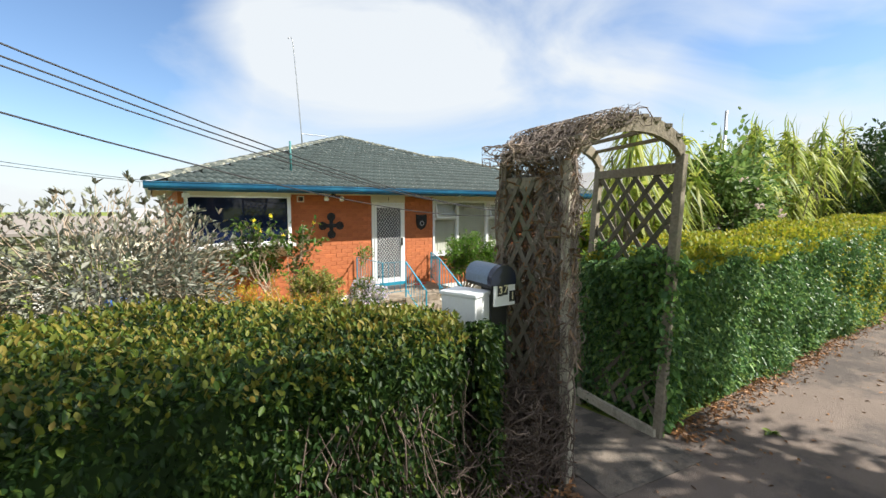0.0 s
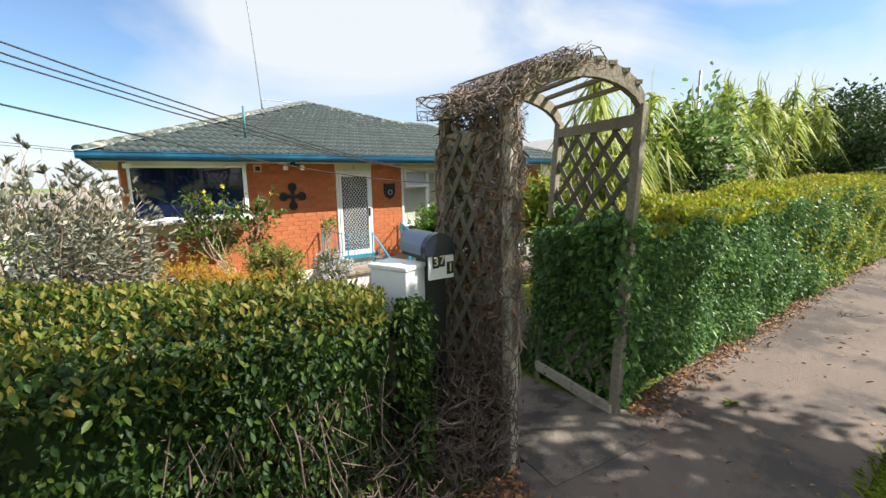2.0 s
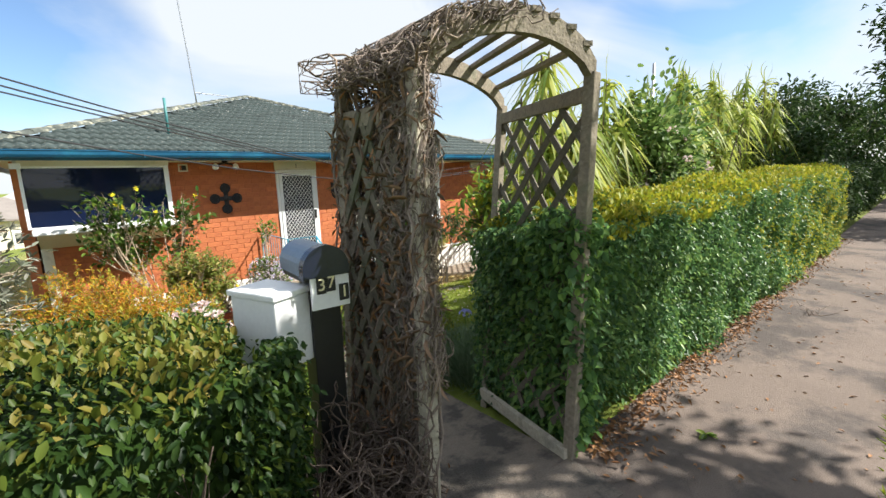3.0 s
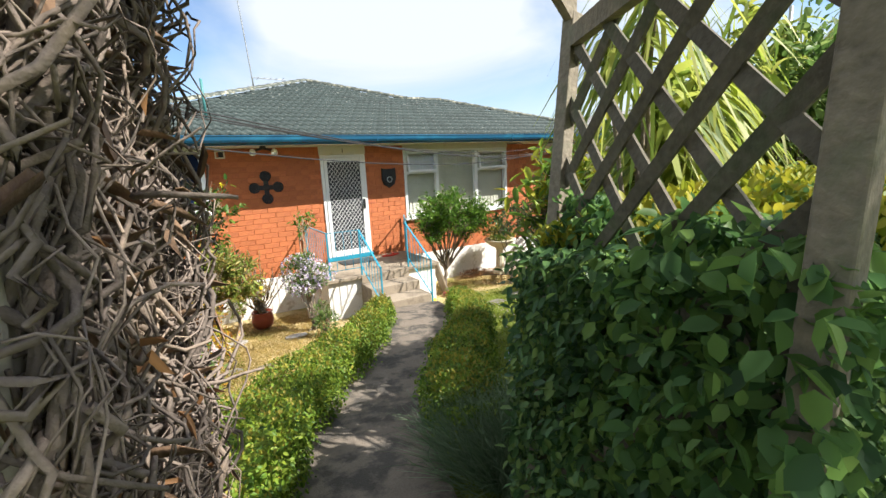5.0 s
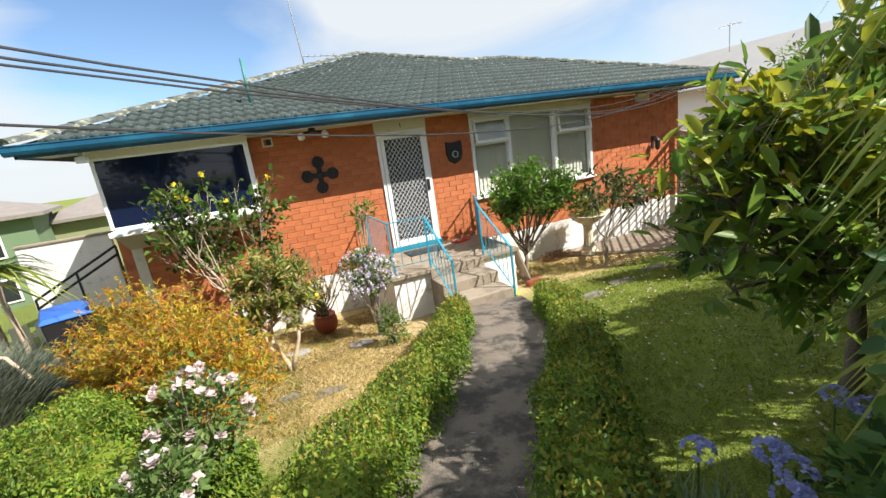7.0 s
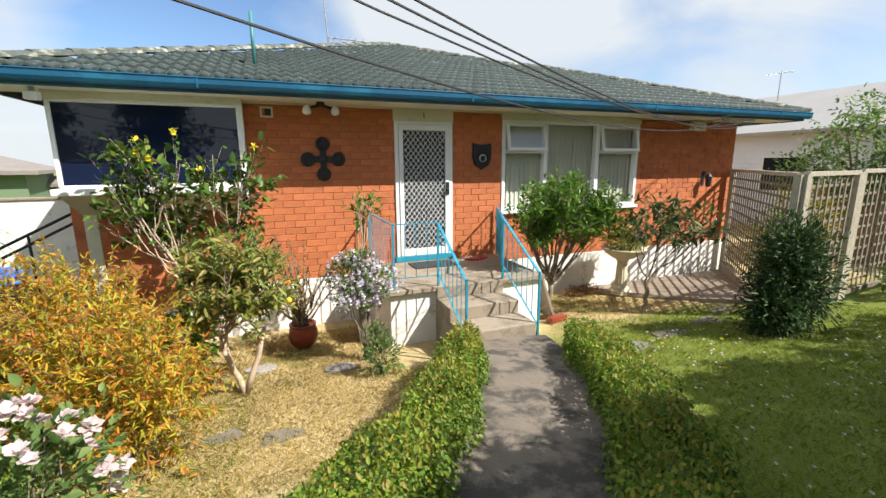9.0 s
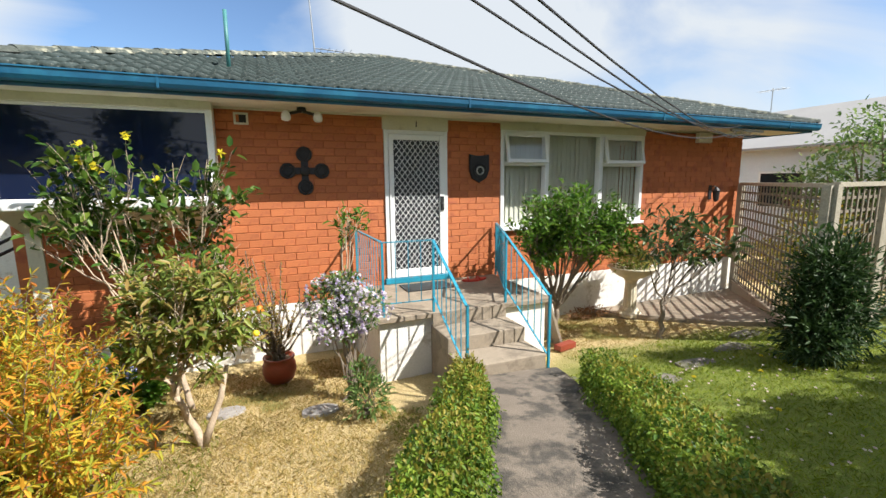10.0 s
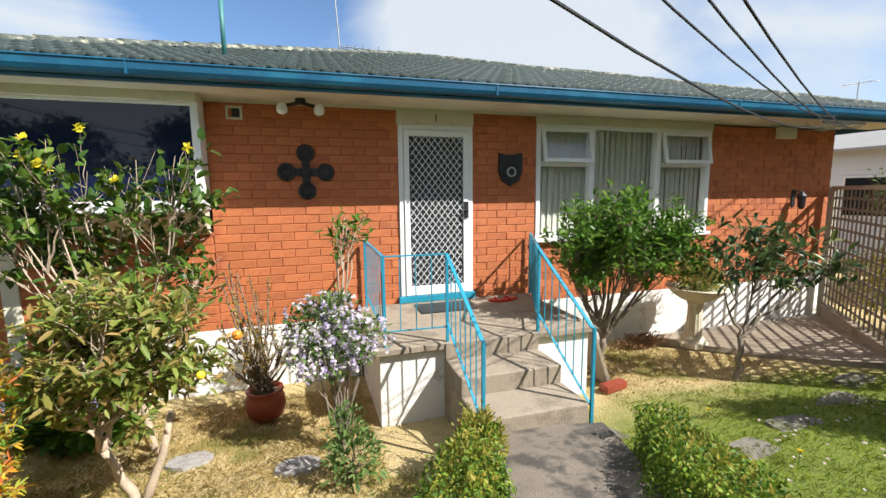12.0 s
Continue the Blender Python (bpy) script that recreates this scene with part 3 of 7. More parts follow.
def smooth_line(pts, n=40):
    pts = np.array(pts, float)
    s = np.concatenate([[0], np.cumsum(np.linalg.norm(np.diff(pts, axis=0), axis=1))])
    u = np.linspace(0, s[-1], n)
    out = np.stack([np.interp(u, s, pts[:, i]) for i in range(pts.shape[1])], 1)
    for _ in range(4):
        out[1:-1] = (out[:-2] + 2 * out[1:-1] + out[2:]) / 4
    return [tuple(p) for p in out]


def path_z(x, y):
    return -0.147 * max(0.0, min(y, 7.6) - 1.4)


tagged(ribbon("pavement", [(x, 0.80) for x in np.linspace(-40, 120, 60)], 1.16, 1.16, 0.006, 0.2, M_FOOT), "worn brown asphalt public footpath beside the hedge", "footpath", kind="structure")
PATH_LINE = smooth_line([(2.85, 1.1), (2.95, 1.8), (3.10, 2.7), (3.47, 3.65), (3.86, 4.2), (4.30, 4.74), (4.70, 5.2), (5.25, 6.2), (5.58, 6.95), (5.64, 7.3)])
tagged(ribbon("garden_path", PATH_LINE, 0.80, 0.92, 0.012, 0.4, M_PATH, path_z), "concrete garden path leading to the steps, dappled shade in its colour", "path", kind="structure")
tagged(part("road", Geo().box(-200, -10.5, -0.30, 300, -3.6, -0.12), M_ROAD), "grey asphalt street behind the verge", "road", kind="structure")
tagged(part("kerb", Geo().box(-200, -3.6, -0.3, 300, -3.45, 0.0), M_CONC), "concrete street kerb", "kerb", kind="structure")
tagged(part("patio", Geo().add([(8.95, 8.75, -1.19), (9.6, 7.9, -1.06), (10.2, 7.3, -0.97), (12.4, 9.55, -1.19), (8.4, 9.55, -1.21), (8.95, 8.75, -1.5), (9.6, 7.9, -1.5), (10.2, 7.3, -1.5), (12.4, 9.55, -1.5), (8.4, 9.55, -1.5)],
       [(0, 1, 2, 3, 4), (0, 5, 6, 1), (1, 6, 7, 2), (2, 7, 8, 3), (3, 8, 9, 4), (4, 9, 5, 0)]), M_CONC), "grey concrete patio by the house corner", "patio", kind="structure")

# ---- the house ----
FY = 9.62           # face of the front wall
EY, EZ = 8.90, 2.01  # gutter line
RX0, RX1 = 0.48, 13.18
SL = 0.345
house = thing("house", "orange brick house with dark green tiled roof and teal gutters", "house", (6.5, 9.62, -1.24))
HB = Vector((6.5, 9.62, -1.24))


def hp(name, g, material, label="", bevel=0.0, parent=None, smooth=False):
    """A part of the house, given in world metres."""
    g.v = [tuple(Vector(p) - HB) for p in g.v]
    return part(name, g, material, parent or house, label, bevel, smooth)


# walls: mortar core behind the bricks, with openings for door and window
core = Geo()
for x0, x1, z0, z1 in ((3.0, 5.0, -0.55, 1.86), (5.92, 6.80, -0.55, 1.86), (6.80, 9.66, -0.55, 0.30), (9.66, 12.25, -0.55, 1.84), (1.28, 3.0, -0.75, 0.52)):
    core.box(x0, FY + 0.003, z0, x1, FY + 0.20, z1)
brick_wall = hp("brick_wall", core, M_MORTAR, "orange painted brick front wall")
side = Geo()
side.box(12.11, FY + 0.2, -1.24, 12.25, 17.5, 1.9).box(0.95, FY + 0.2, -2.4, 1.1, 20.0, 1.9).box(0.95, 20.0, -2.4, 12.25, 20.15, 1.9).box(1.1, 13.5, -1.24, 12.11, 13.6, 1.9)
hp("side_wall", side, M_BRICK_I)
hp("foundation", Geo().box(6.70, FY - 0.012, -1.4, 12.26, FY + 0.2, -0.55).box(2.2, FY - 0.012, -1.4, 4.5, FY + 0.2, -0.55).box(0.95, FY + 0.05, -2.6, 2.2, FY + 0.2, -0.75), M_FOUND, "white-painted concrete foundation", 0.006)
hp("lintel_board", Geo().box(2.98, FY - 0.02, 1.862, 12.25, FY + 0.2, 1.96).box(4.985, FY - 0.024, 1.70, 5.935, FY + 0.06, 1.862).box(6.79, FY - 0.022, 1.765, 9.68, FY + 0.06, 1.861), M_CREAM, "cream-painted board over door and window", 0.004)
hp("soffit", Geo().box(RX0 + 0.08, EY + 0.06, 1.885, RX1 - 0.08, FY + 0.02, 1.905).box(RX0 + 0.08, FY + 0.02, 1.965, RX1 - 0.08, 20.4, 1.985), M_CREAM, "cream-painted flat eave soffit")
hp("fascia", Geo().box(RX0, EY + 0.045, 1.87, RX1, EY + 0.07, 2.03).box(RX0, EY + 0.045, 1.87, RX0 + 0.025, 20.7, 2.03).box(RX1 - 0.025, EY + 0.045, 1.87, RX1, 17, 2.03), M_TEAL)
# the gutter: an open trough with a rolled lip
prof = [(0.045, 1.905), (0.0, 1.90), (-0.045, 1.915), (-0.062, 1.95), (-0.064, 2.005), (-0.074, 2.012), (-0.072, 2.024), (-0.056, 2.02), (-0.052, 1.955), (-0.035, 1.93), (0.03, 1.92)]
gut = Geo()
vs = [(x, EY + dy, z) for x in (RX0 - 0.07, RX1 + 0.07) for dy, z in prof]
k = len(prof)
gut.add(vs, [(i, i + 1, k + i + 1, k + i) for i in range(k - 1)] + [tuple(range(k))[::-1], tuple(range(k, 2 * k))])
vs = [(RX0 - dy0 * -1 - 0.0, y, z) for y in (EY, 20.6) for dy0, z in prof]
gut.add(vs, [(i, i + 1, k + i + 1, k + i) for i in range(k - 1)])
for x in (2.6, 5.9, 9.2, 12.3):
    gut.box(x, EY - 0.07, 1.905, x + 0.02, EY + 0.05, 2.03)
hp("gutter", gut, M_TEAL, "teal painted metal gutter")

# roof: base planes under the tiles
AX, AY = 6.25, 14.75
AZ = EZ + SL * (AY - EY)
VX, VY = 8.45, 12.52
VZ = EZ + SL * (VY - EY)
QX = RX1 - (VY - EY)
roofbase = Geo()
RP = [(RX0, EY, EZ), (RX1, EY, EZ), (QX, VY, VZ), (VX, VY, VZ), (AX, AY, AZ), (RX0, 20.7, EZ), (RX1, 16.2, EZ), (AX, 20.7, AZ), (12.0, 20.7, EZ)]
roofbase.add([(x, y, z) for x, y, z in RP], [(0, 1, 2, 3, 4), (0, 4, 7, 5), (1, 6, 2), (2, 6, 8, 3), (3, 8, 7, 4)])
roof = hp("roof", roofbase, M_TILE_I, "dark green concrete tile hip roof with lichen")


# the tinted bay
hp("bay_sill", Geo().box(1.10, 9.00, 0.76, 3.0, 9.62, 0.835), M_WHITE, "thick white-painted projecting sill", 0.012)
hp("bay_underside", Geo().add([(1.14, 9.06, 0.76), (2.98, 9.06, 0.76), (2.98, 9.60, 0.50), (1.14, 9.60, 0.50), (2.98, 9.60, 0.76), (1.14, 9.60, 0.76)], [(0, 3, 2, 1), (0, 1, 4, 5), (1, 2, 4), (0, 5, 3)]), M_CREAM)
hp("bay_head", Geo().box(1.05, 9.30, 1.80, 3.0, 9.62, 1.884), M_CREAM)
hp("corner_post", Geo().box(1.14, FY - 0.02, -0.7, 1.28, FY + 0.18, 0.52), M_CREAM, bevel=0.006)
bay = hp("bay_window", Geo().box(1.05, 9.36, 0.836, 1.09, 9.43, 1.80).box(2.93, 9.36, 0.836, 3.0, 9.43, 1.80).box(1.09, 9.37, 1.77, 2.93, 9.42, 1.80).box(1.09, 9.37, 0.836, 2.93, 9.42, 0.86), M_WHITE, "large dark tinted picture window in a white frame", 0.004)
hp("pane", Geo().box(1.09, 9.392, 0.86, 2.93, 9.40, 1.77), M_TINT, parent=bay)
hp("bay_cheek", Geo().box(1.05, 9.43, 0.836, 1.095, 9.9, 1.884), M_WHITE)
hp("bay_cheek", Geo().box(2.95, 9.43, 0.836, 2.999, 9.62, 1.80), M_WHITE)

# front door
door = hp("front_door", Geo().box(5.0, FY - 0.03, -0.335, 5.055, FY + 0.08, 1.698).box(5.865, FY - 0.03, -0.335, 5.92, FY + 0.08, 1.698).box(5.055, FY - 0.03, 1.645, 5.865, FY + 0.08, 1.698), M_WHITE, "white aluminium security screen door with diamond grille", 0.004)
leaf = hp("door_frame", Geo().box(5.06, FY - 0.045, -0.33, 5.125, FY - 0.012, 1.64).box(5.795, FY - 0.045, -0.33, 5.86, FY - 0.012, 1.64).box(5.125, FY - 0.045, 1.57, 5.795, FY - 0.012, 1.64).box(5.125, FY - 0.045, -0.33, 5.795, FY - 0.012, -0.22), M_WHITE, parent=door, bevel=0.004)
gr = Geo()
x0, x1, z0, z1 = 5.125, 5.795, -0.22, 1.57
step = 0.078
for sgn in (1, -1):
    c = -3.0
    while c < 5:
        pts = []
        for i in range(41):
            z = z0 + (z1 - z0) * i / 40
            x = x0 + (c + sgn * (z - z0) * 0.78)
            if x0 <= x <= x1:
                pts.append((x, z))
        if len(pts) > 1:
            gr.beam((pts[0][0], FY - 0.03 + sgn * 0.002, pts[0][1]), (pts[-1][0], FY - 0.03 + sgn * 0.002, pts[-1][1]), 0.006, 0.011, (0, 1, 0.01))
        c += step
hp("diamond_grille", gr, M_WHITE, parent=door)
hp("insect_screen", Geo().box(x0, FY - 0.018, z0, x1, FY - 0.014, z1), M_MESH, parent=door)
hp("door_leaf", Geo().box(5.056, FY + 0.03, -0.33, 5.864, FY + 0.07, 1.644), M_CREAM, parent=door)
hp("door_handle", Geo().box(5.80, FY - 0.062, 0.60, 5.855, FY - 0.045, 0.80).box(5.79, FY - 0.10, 0.685, 5.84, FY - 0.06, 0.705), M_BLACK, "black lever door handle", 0.004, parent=door)
hp("door_sill", Geo().box(4.97, FY - 0.06, -0.415, 5.95, FY + 0.06, -0.336), M_TURQ, "turquoise painted timber sill", 0.006)

# living-room window
wz0, wz1 = 0.30, 1.765
win = hp("front_window", Geo().box(6.86, FY - 0.02, wz0, 9.60, FY + 0.09, wz0 + 0.05), M_WHITE, "white timber window with open top sashes and vertical blinds", 0.004)
for nm, x0, x1, z0, z1 in (("stile", 6.80, 6.86, wz0, wz1), ("stile", 9.60, 9.66, wz0, wz1), ("head_rail", 6.86, 9.60, 1.72, wz1), ("mullion", 7.60, 7.67, wz0 + 0.05, 1.72), ("mullion", 8.68, 8.76, wz0 + 0.05, 1.72), ("transom", 6.86, 7.60, 1.24, 1.30), ("transom", 8.76, 9.60, 1.24, 1.30)):
    hp(nm, Geo().box(x0, FY - 0.02, z0, x1, FY + 0.09, z1), M_WHITE, bevel=0.004, parent=win)
for a, b, c, d in ((6.86, 7.60, wz0 + 0.05, 1.24), (7.67, 8.68, wz0 + 0.05, 1.72), (8.76, 9.60, wz0 + 0.05, 1.24)):
    p = hp("pane", Geo().box(a, FY + 0.03, c, b, FY + 0.034, d), M_GLASS, parent=win)
    p.visible_shadow = False
for a, b in ((6.865, 7.595), (8.765, 9.595)):
    m = Matrix.Translation((0, FY - 0.022, 1.715)) @ Matrix.Rotation(radians(-11), 4, "X")
    s = Geo()
    s.box(a, -0.02, -0.44, a + 0.045, 0.018, 0, m).box(b - 0.045, -0.02, -0.44, b, 0.018, 0, m).box(a + 0.045, -0.02, -0.045, b - 0.045, 0.018, 0, m).box(a + 0.045, -0.02, -0.44, b - 0.045, 0.018, -0.39, m)
    sash = hp("top_sash", s, M_WHITE, "top-hung white sash standing ajar", 0.003, parent=win)
    p = hp("sash_pane", Geo().box(a + 0.045, -0.004, -0.39, b - 0.045, 0.0, -0.045, m), M_GLASS, parent=win)
    p.visible_shadow = False
blind = Geo()
x = 6.86
i = 0
while x < 9.6:
    m = Matrix.Translation((x + 0.05, FY + 0.11, 0)) @ Matrix.Rotation(radians(13 + 4 * math.sin(i * 1.7)), 4, "Z")
    blind.box(-0.052, -0.001, wz0 + 0.05, 0.052, 0.001, 1.74, m)
    x += 0.088
    i += 1
hp("vertical_blind", blind, M_BLIND, "pale olive fabric vertical blinds", parent=win)
hp("window_ledge", Geo().box(6.76, FY - 0.07, 0.25, 9.70, FY + 0.01, 0.296), M_WHITE, bevel=0.006, parent=win)
hp("room_back", Geo().box(3.2, 12.6, -0.4, 12.0, 12.7, 1.9), M_CREAM)
hp("room_floor", Geo().box(1.1, 9.83, -0.5, 12.1, 13.5, -0.42), M_SOIL)

# vent grille, lamps, number, pipes
vent = hp("wall_vent", Geo().box(3.20, FY - 0.012, 1.69, 3.36, FY + 0.02, 1.715).box(3.20, FY - 0.012, 1.805, 3.36, FY + 0.02, 1.83).box(3.20, FY - 0.012, 1.715, 3.225, FY + 0.02, 1.805).box(3.335, FY - 0.012, 1.715, 3.36, FY + 0.02, 1.805), M_CREAM, "small cream wall vent", 0.002)
hp("vent_mesh", Geo().box(3.225, FY - 0.004, 1.715, 3.335, FY + 0.004, 1.805), M_BLACK, parent=vent)
meter = hp("meter_cover", Geo().box(10.9, FY - 0.10, 1.68, 11.25, FY - 0.02, 1.85), M_CREAM, "cream cable junction cover under the eave", 0.006)


def text_mesh(word, size, depth=0.004):
    cu = bpy.data.curves.new("lettering", "FONT")
    cu.body, cu.size, cu.extrude, cu.align_x, cu.align_y = word, size, depth, "CENTER", "CENTER"
    o = new("lettering_source", cu)
    me = bpy.data.meshes.new_from_object(o.evaluated_get(bpy.context.evaluated_depsgraph_get()))
    bpy.data.objects.remove(o)
    bpy.data.curves.remove(cu)
    return me


num = part("house_number", text_mesh("1", 0.12), M_BLACK, house, "black numeral one over the door")
num.matrix_basis = Matrix.Translation(Vector((5.46, FY - 0.03, 1.78)) - HB) @ pose(0, 0, 0, 90, 0, 0)


def flood_light():
    t = thing("flood_light", "twin black security spotlights with clear bulbs under the eave", "lamp", (3.95, FY - 0.25, 1.884))
    g = Geo().lathe([(0.05, 0), (0.055, -0.03), (0.03, -0.05)], sides=16)
    part("base", g, M_BLACK, t, smooth=True)
    for s in (-1, 1):
        arm = Geo().tube([(0, 0, -0.04), (0.07 * s, -0.02, -0.06), (0.14 * s, -0.03, -0.08)], 0.018, 8)
        part("arm", arm, M_BLACK, t, smooth=True)
        b = Geo().lathe([(0.018, 0.05), (0.045, 0.02), (0.056, -0.02), (0.05, -0.055), (0.02, -0.07)], (0.18 * s, -0.05, -0.10), 14)
        part("bulb", b, M_WHITE, t, "clear reflector bulb", smooth=True)


def corner_lamps():
    t = thing("corner_light", "white square security lamp below the gutter corner", "lamp", (1.05, 9.15, 1.884))
    part("bracket", Geo().box(-0.02, -0.02, -0.05, 0.02, 0.02, 0), M_STEEL, t)
    part("shade", Geo().box(-0.06, -0.06, -0.13, 0.06, 0.05, -0.05), M_WHITE, t, bevel=0.008)


flood_light()
corner_lamps()


def iron_cross():
    t = thing("wall_ornament", "black wrought-iron four-lobed cross hung on the brick wall", "ornament", (3.97, FY - 0.012, 1.15))
    for a in range(4):
        r = Geo()
        cx, cz = 0.205 * math.cos(a * math.pi / 2), 0.205 * math.sin(a * math.pi / 2)
        for rad, th in ((0.082, 0.017), (0.046, 0.011)):
            pts = [(cx + rad * math.cos(i * math.pi / 10), -0.015, cz + rad * math.sin(i * math.pi / 10)) for i in range(21)]
            r.tube(pts, th, 6)
        r.lathe([(0.066, 0.0), (0.066, 0.010)], (0, 0, 0), 20)
        n0 = len(r.v) - 40
        for i in range(n0, len(r.v)):
            x, y, z = r.v[i]
            r.v[i] = (cx + x, -z - 0.003, cz + y)
        part("lobe", r, M_IRON, t, smooth=False)
        part("arm", Geo().beam((cx * 0.2, -0.012, cz * 0.2), (cx * 0.72, -0.012, cz * 0.72), 0.085, 0.016, (0, 1, 0)), M_IRON, t)
    c = Geo().lathe([(0.06, 0.0), (0.065, 0.02), (0.05, 0.035), (0.02, 0.05)], sides=18)
    c.v = [(x, -z, y) for x, y, z in c.v]
    part("boss", c, M_IRON, t)


def iron_shield():
    t = thing("wall_plaque", "dark iron shield plaque with round relief on the brick wall", "plaque", (6.43, FY - 0.012, 1.19))
    out = [(-0.16, 0.21), (-0.05, 0.19), (0.05, 0.19), (0.16, 0.21), (0.165, -0.02), (0.12, -0.14), (0, -0.21), (-0.12, -0.14), (-0.165, -0.02)]
    n = len(out)
    g = Geo()
    g.add([(x, 0, z) for x, z in out] + [(x * 0.95, -0.035, z * 0.95) for x, z in out], [(i, (i + 1) % n, n + (i + 1) % n, n + i) for i in range(n)] + [tuple(range(n, 2 * n))])
    part("plate", g, M_IRON, t)
    for rad, z in ((0.10, -0.03), (0.055, -0.03)):
        part("ring", Geo().tube([(rad * math.cos(i * math.pi / 10), -0.045, z + rad * math.sin(i * math.pi / 10)) for i in range(21)], 0.012, 6), M_STEEL if rad < 0.08 else M_IRON, t)


def lantern():
    t = thing("wall_lantern", "black ornate wall lantern near the house corner", "lamp", (11.42, FY - 0.01, 0.75))
    part("backplate", Geo().box(-0.04, -0.01, -0.12, 0.04, 0.01, 0.15), M_IRON, t, bevel=0.005)
    part("arm", Geo().tube([(0, -0.01, 0.1), (0, -0.08, 0.14), (0, -0.13, 0.08)], 0.01, 6), M_IRON, t)
    part("shade", Geo().lathe([(0.01, 0.12), (0.07, 0.05), (0.06, 0.045), (0.05, -0.12), (0.02, -0.16)], (0, -0.13, 0), 8), M_IRON, t)
    part("lamp_glass", Geo().lathe([(0.04, 0.03), (0.04, -0.10)], (0, -0.13, 0), 8, 0), M_WHITE, t)


iron_cross()
iron_shield()
lantern()
hp("vent_pipe", Geo().tube([(3.18, 9.94, 2.35), (3.18, 9.94, 3.06)], 0.024, 10), M_PIPE, "teal vent pipe standing on the roof", smooth=True)


def roof_aerial():
    t = thing("roof_aerial", "tall whip aerial with hooked tip and side antenna on the roof", "antenna", (4.73, 14.25, 3.45))
    pts = [(0, 0, 0), (-0.03, 0, 0.55), (-0.08, 0, 1.4), (-0.13, 0, 2.2), (-0.18, 0, 2.9), (-0.22, 0, 3.40), (-0.26, 0, 3.48), (-0.32, 0, 3.47), (-0.35, 0, 3.42)]
    part("mast", Geo().tube(pts, [0.022, 0.019, 0.017, 0.015, 0.014, 0.013, 0.013, 0.013, 0.013], 6), M_STEEL, t, smooth=True)
    g = Geo().tube([(-0.05, 0, 0.52), (0.85, 0.0, 0.50)], 0.011, 6)
    for i in range(5):
        x = 0.12 + i * 0.16
        g.tube([(x, -0.2, 0.51), (x, 0.2, 0.51)], 0.006, 5)
    part("side_antenna", g, M_STEEL, t)


roof_aerial()


# ---- porch, steps and rails ----
def porch():
    t = thing("porch", "concrete porch with three steps on a white plinth", "steps", (5.55, 8.6, -1.15))
    b = Vector((5.55, 8.6, -1.15))

    def pp(name, g, m, label="", bevel=0.0):
        g.v = [tuple(Vector(p) - b) for p in g.v]
        return part(name, g, m, t, label, bevel)

    pp("plinth", Geo().box(4.52, 8.16, -1.4, 6.62, FY - 0.015, -0.48), M_FOUND, "white-painted plinth wall")
    pp("porch_slab", Geo().box(4.47, 8.10, -0.479, 6.68, FY - 0.014, -0.42), M_CONC, bevel=0.008)
    for i, (y, z) in enumerate(((7.28, -0.727), (7.68, -0.573))):
        pp("step", Geo().box(5.10, y, -1.3, 6.02, 8.158 if i else 7.679, z), M_CONC, bevel=0.012)
    pp("step_riser", Geo().box(5.10, 8.085, -0.572, 6.02, 8.098, -0.425), M_CONC)


porch()


def railing(s):
    """The rail on one side of the porch: along the edge, across the front, down the steps."""
    xe, xs = (4.57, 5.13) if s < 0 else (6.58, 6.04)
    t = thing("stair_railing", "turquoise painted thin steel stair railing", "railing", (xs, 8.13, -0.42), group="porch railings")
    b = Vector((xs, 8.13, -0.42))
    top = 0.38
    runs = [((xe, 9.55, top), (xe, 8.16, top)), ((xe, 8.16, top), (xs, 8.14, top)), ((xs, 8.14, top), (xs, 7.30, -0.13))]
    names = ("edge_panel", "front_panel", "stair_panel")
    if s > 0:
        runs, names = [((6.70, 9.55, top), (xs, 8.14, top)), runs[2]], ("edge_panel", "stair_panel")
    for (p, q), nm in zip(runs, names):
        p, q = Vector(p) - b, Vector(q) - b
        low = Vector((0, 0, -0.66)) if nm != "stair_panel" else Vector((0, 0, -0.62))
        part("handrail", Geo().beam(p, q, 0.030, 0.010), M_TURQ, t)
        part("bottom_rail", Geo().beam(p + low, q + low, 0.020, 0.008), M_TURQ, t)
        n = max(3, int((q - p).length / 0.125))
        for i in range(1, n):
            c = p.lerp(q, i / n)
            part("baluster", Geo().beam(c, c + low, 0.008, 0.008), M_TURQ, t)
    for x, y, z0, z1 in ((xe if s < 0 else 6.70, 9.55, -0.42, top), (xe, 8.16, -0.42, top), (xs, 8.14, -0.42, top), (xs, 7.28, -0.90, -0.12)):
        if s > 0 and x == xe:
            continue
        g = Geo()
        g.beam(Vector((x, y, z0)) - b, Vector((x, y, z1)) - b, 0.024, 0.024)
        part("post", g, M_TURQ, t)


railing(-1)
railing(1)


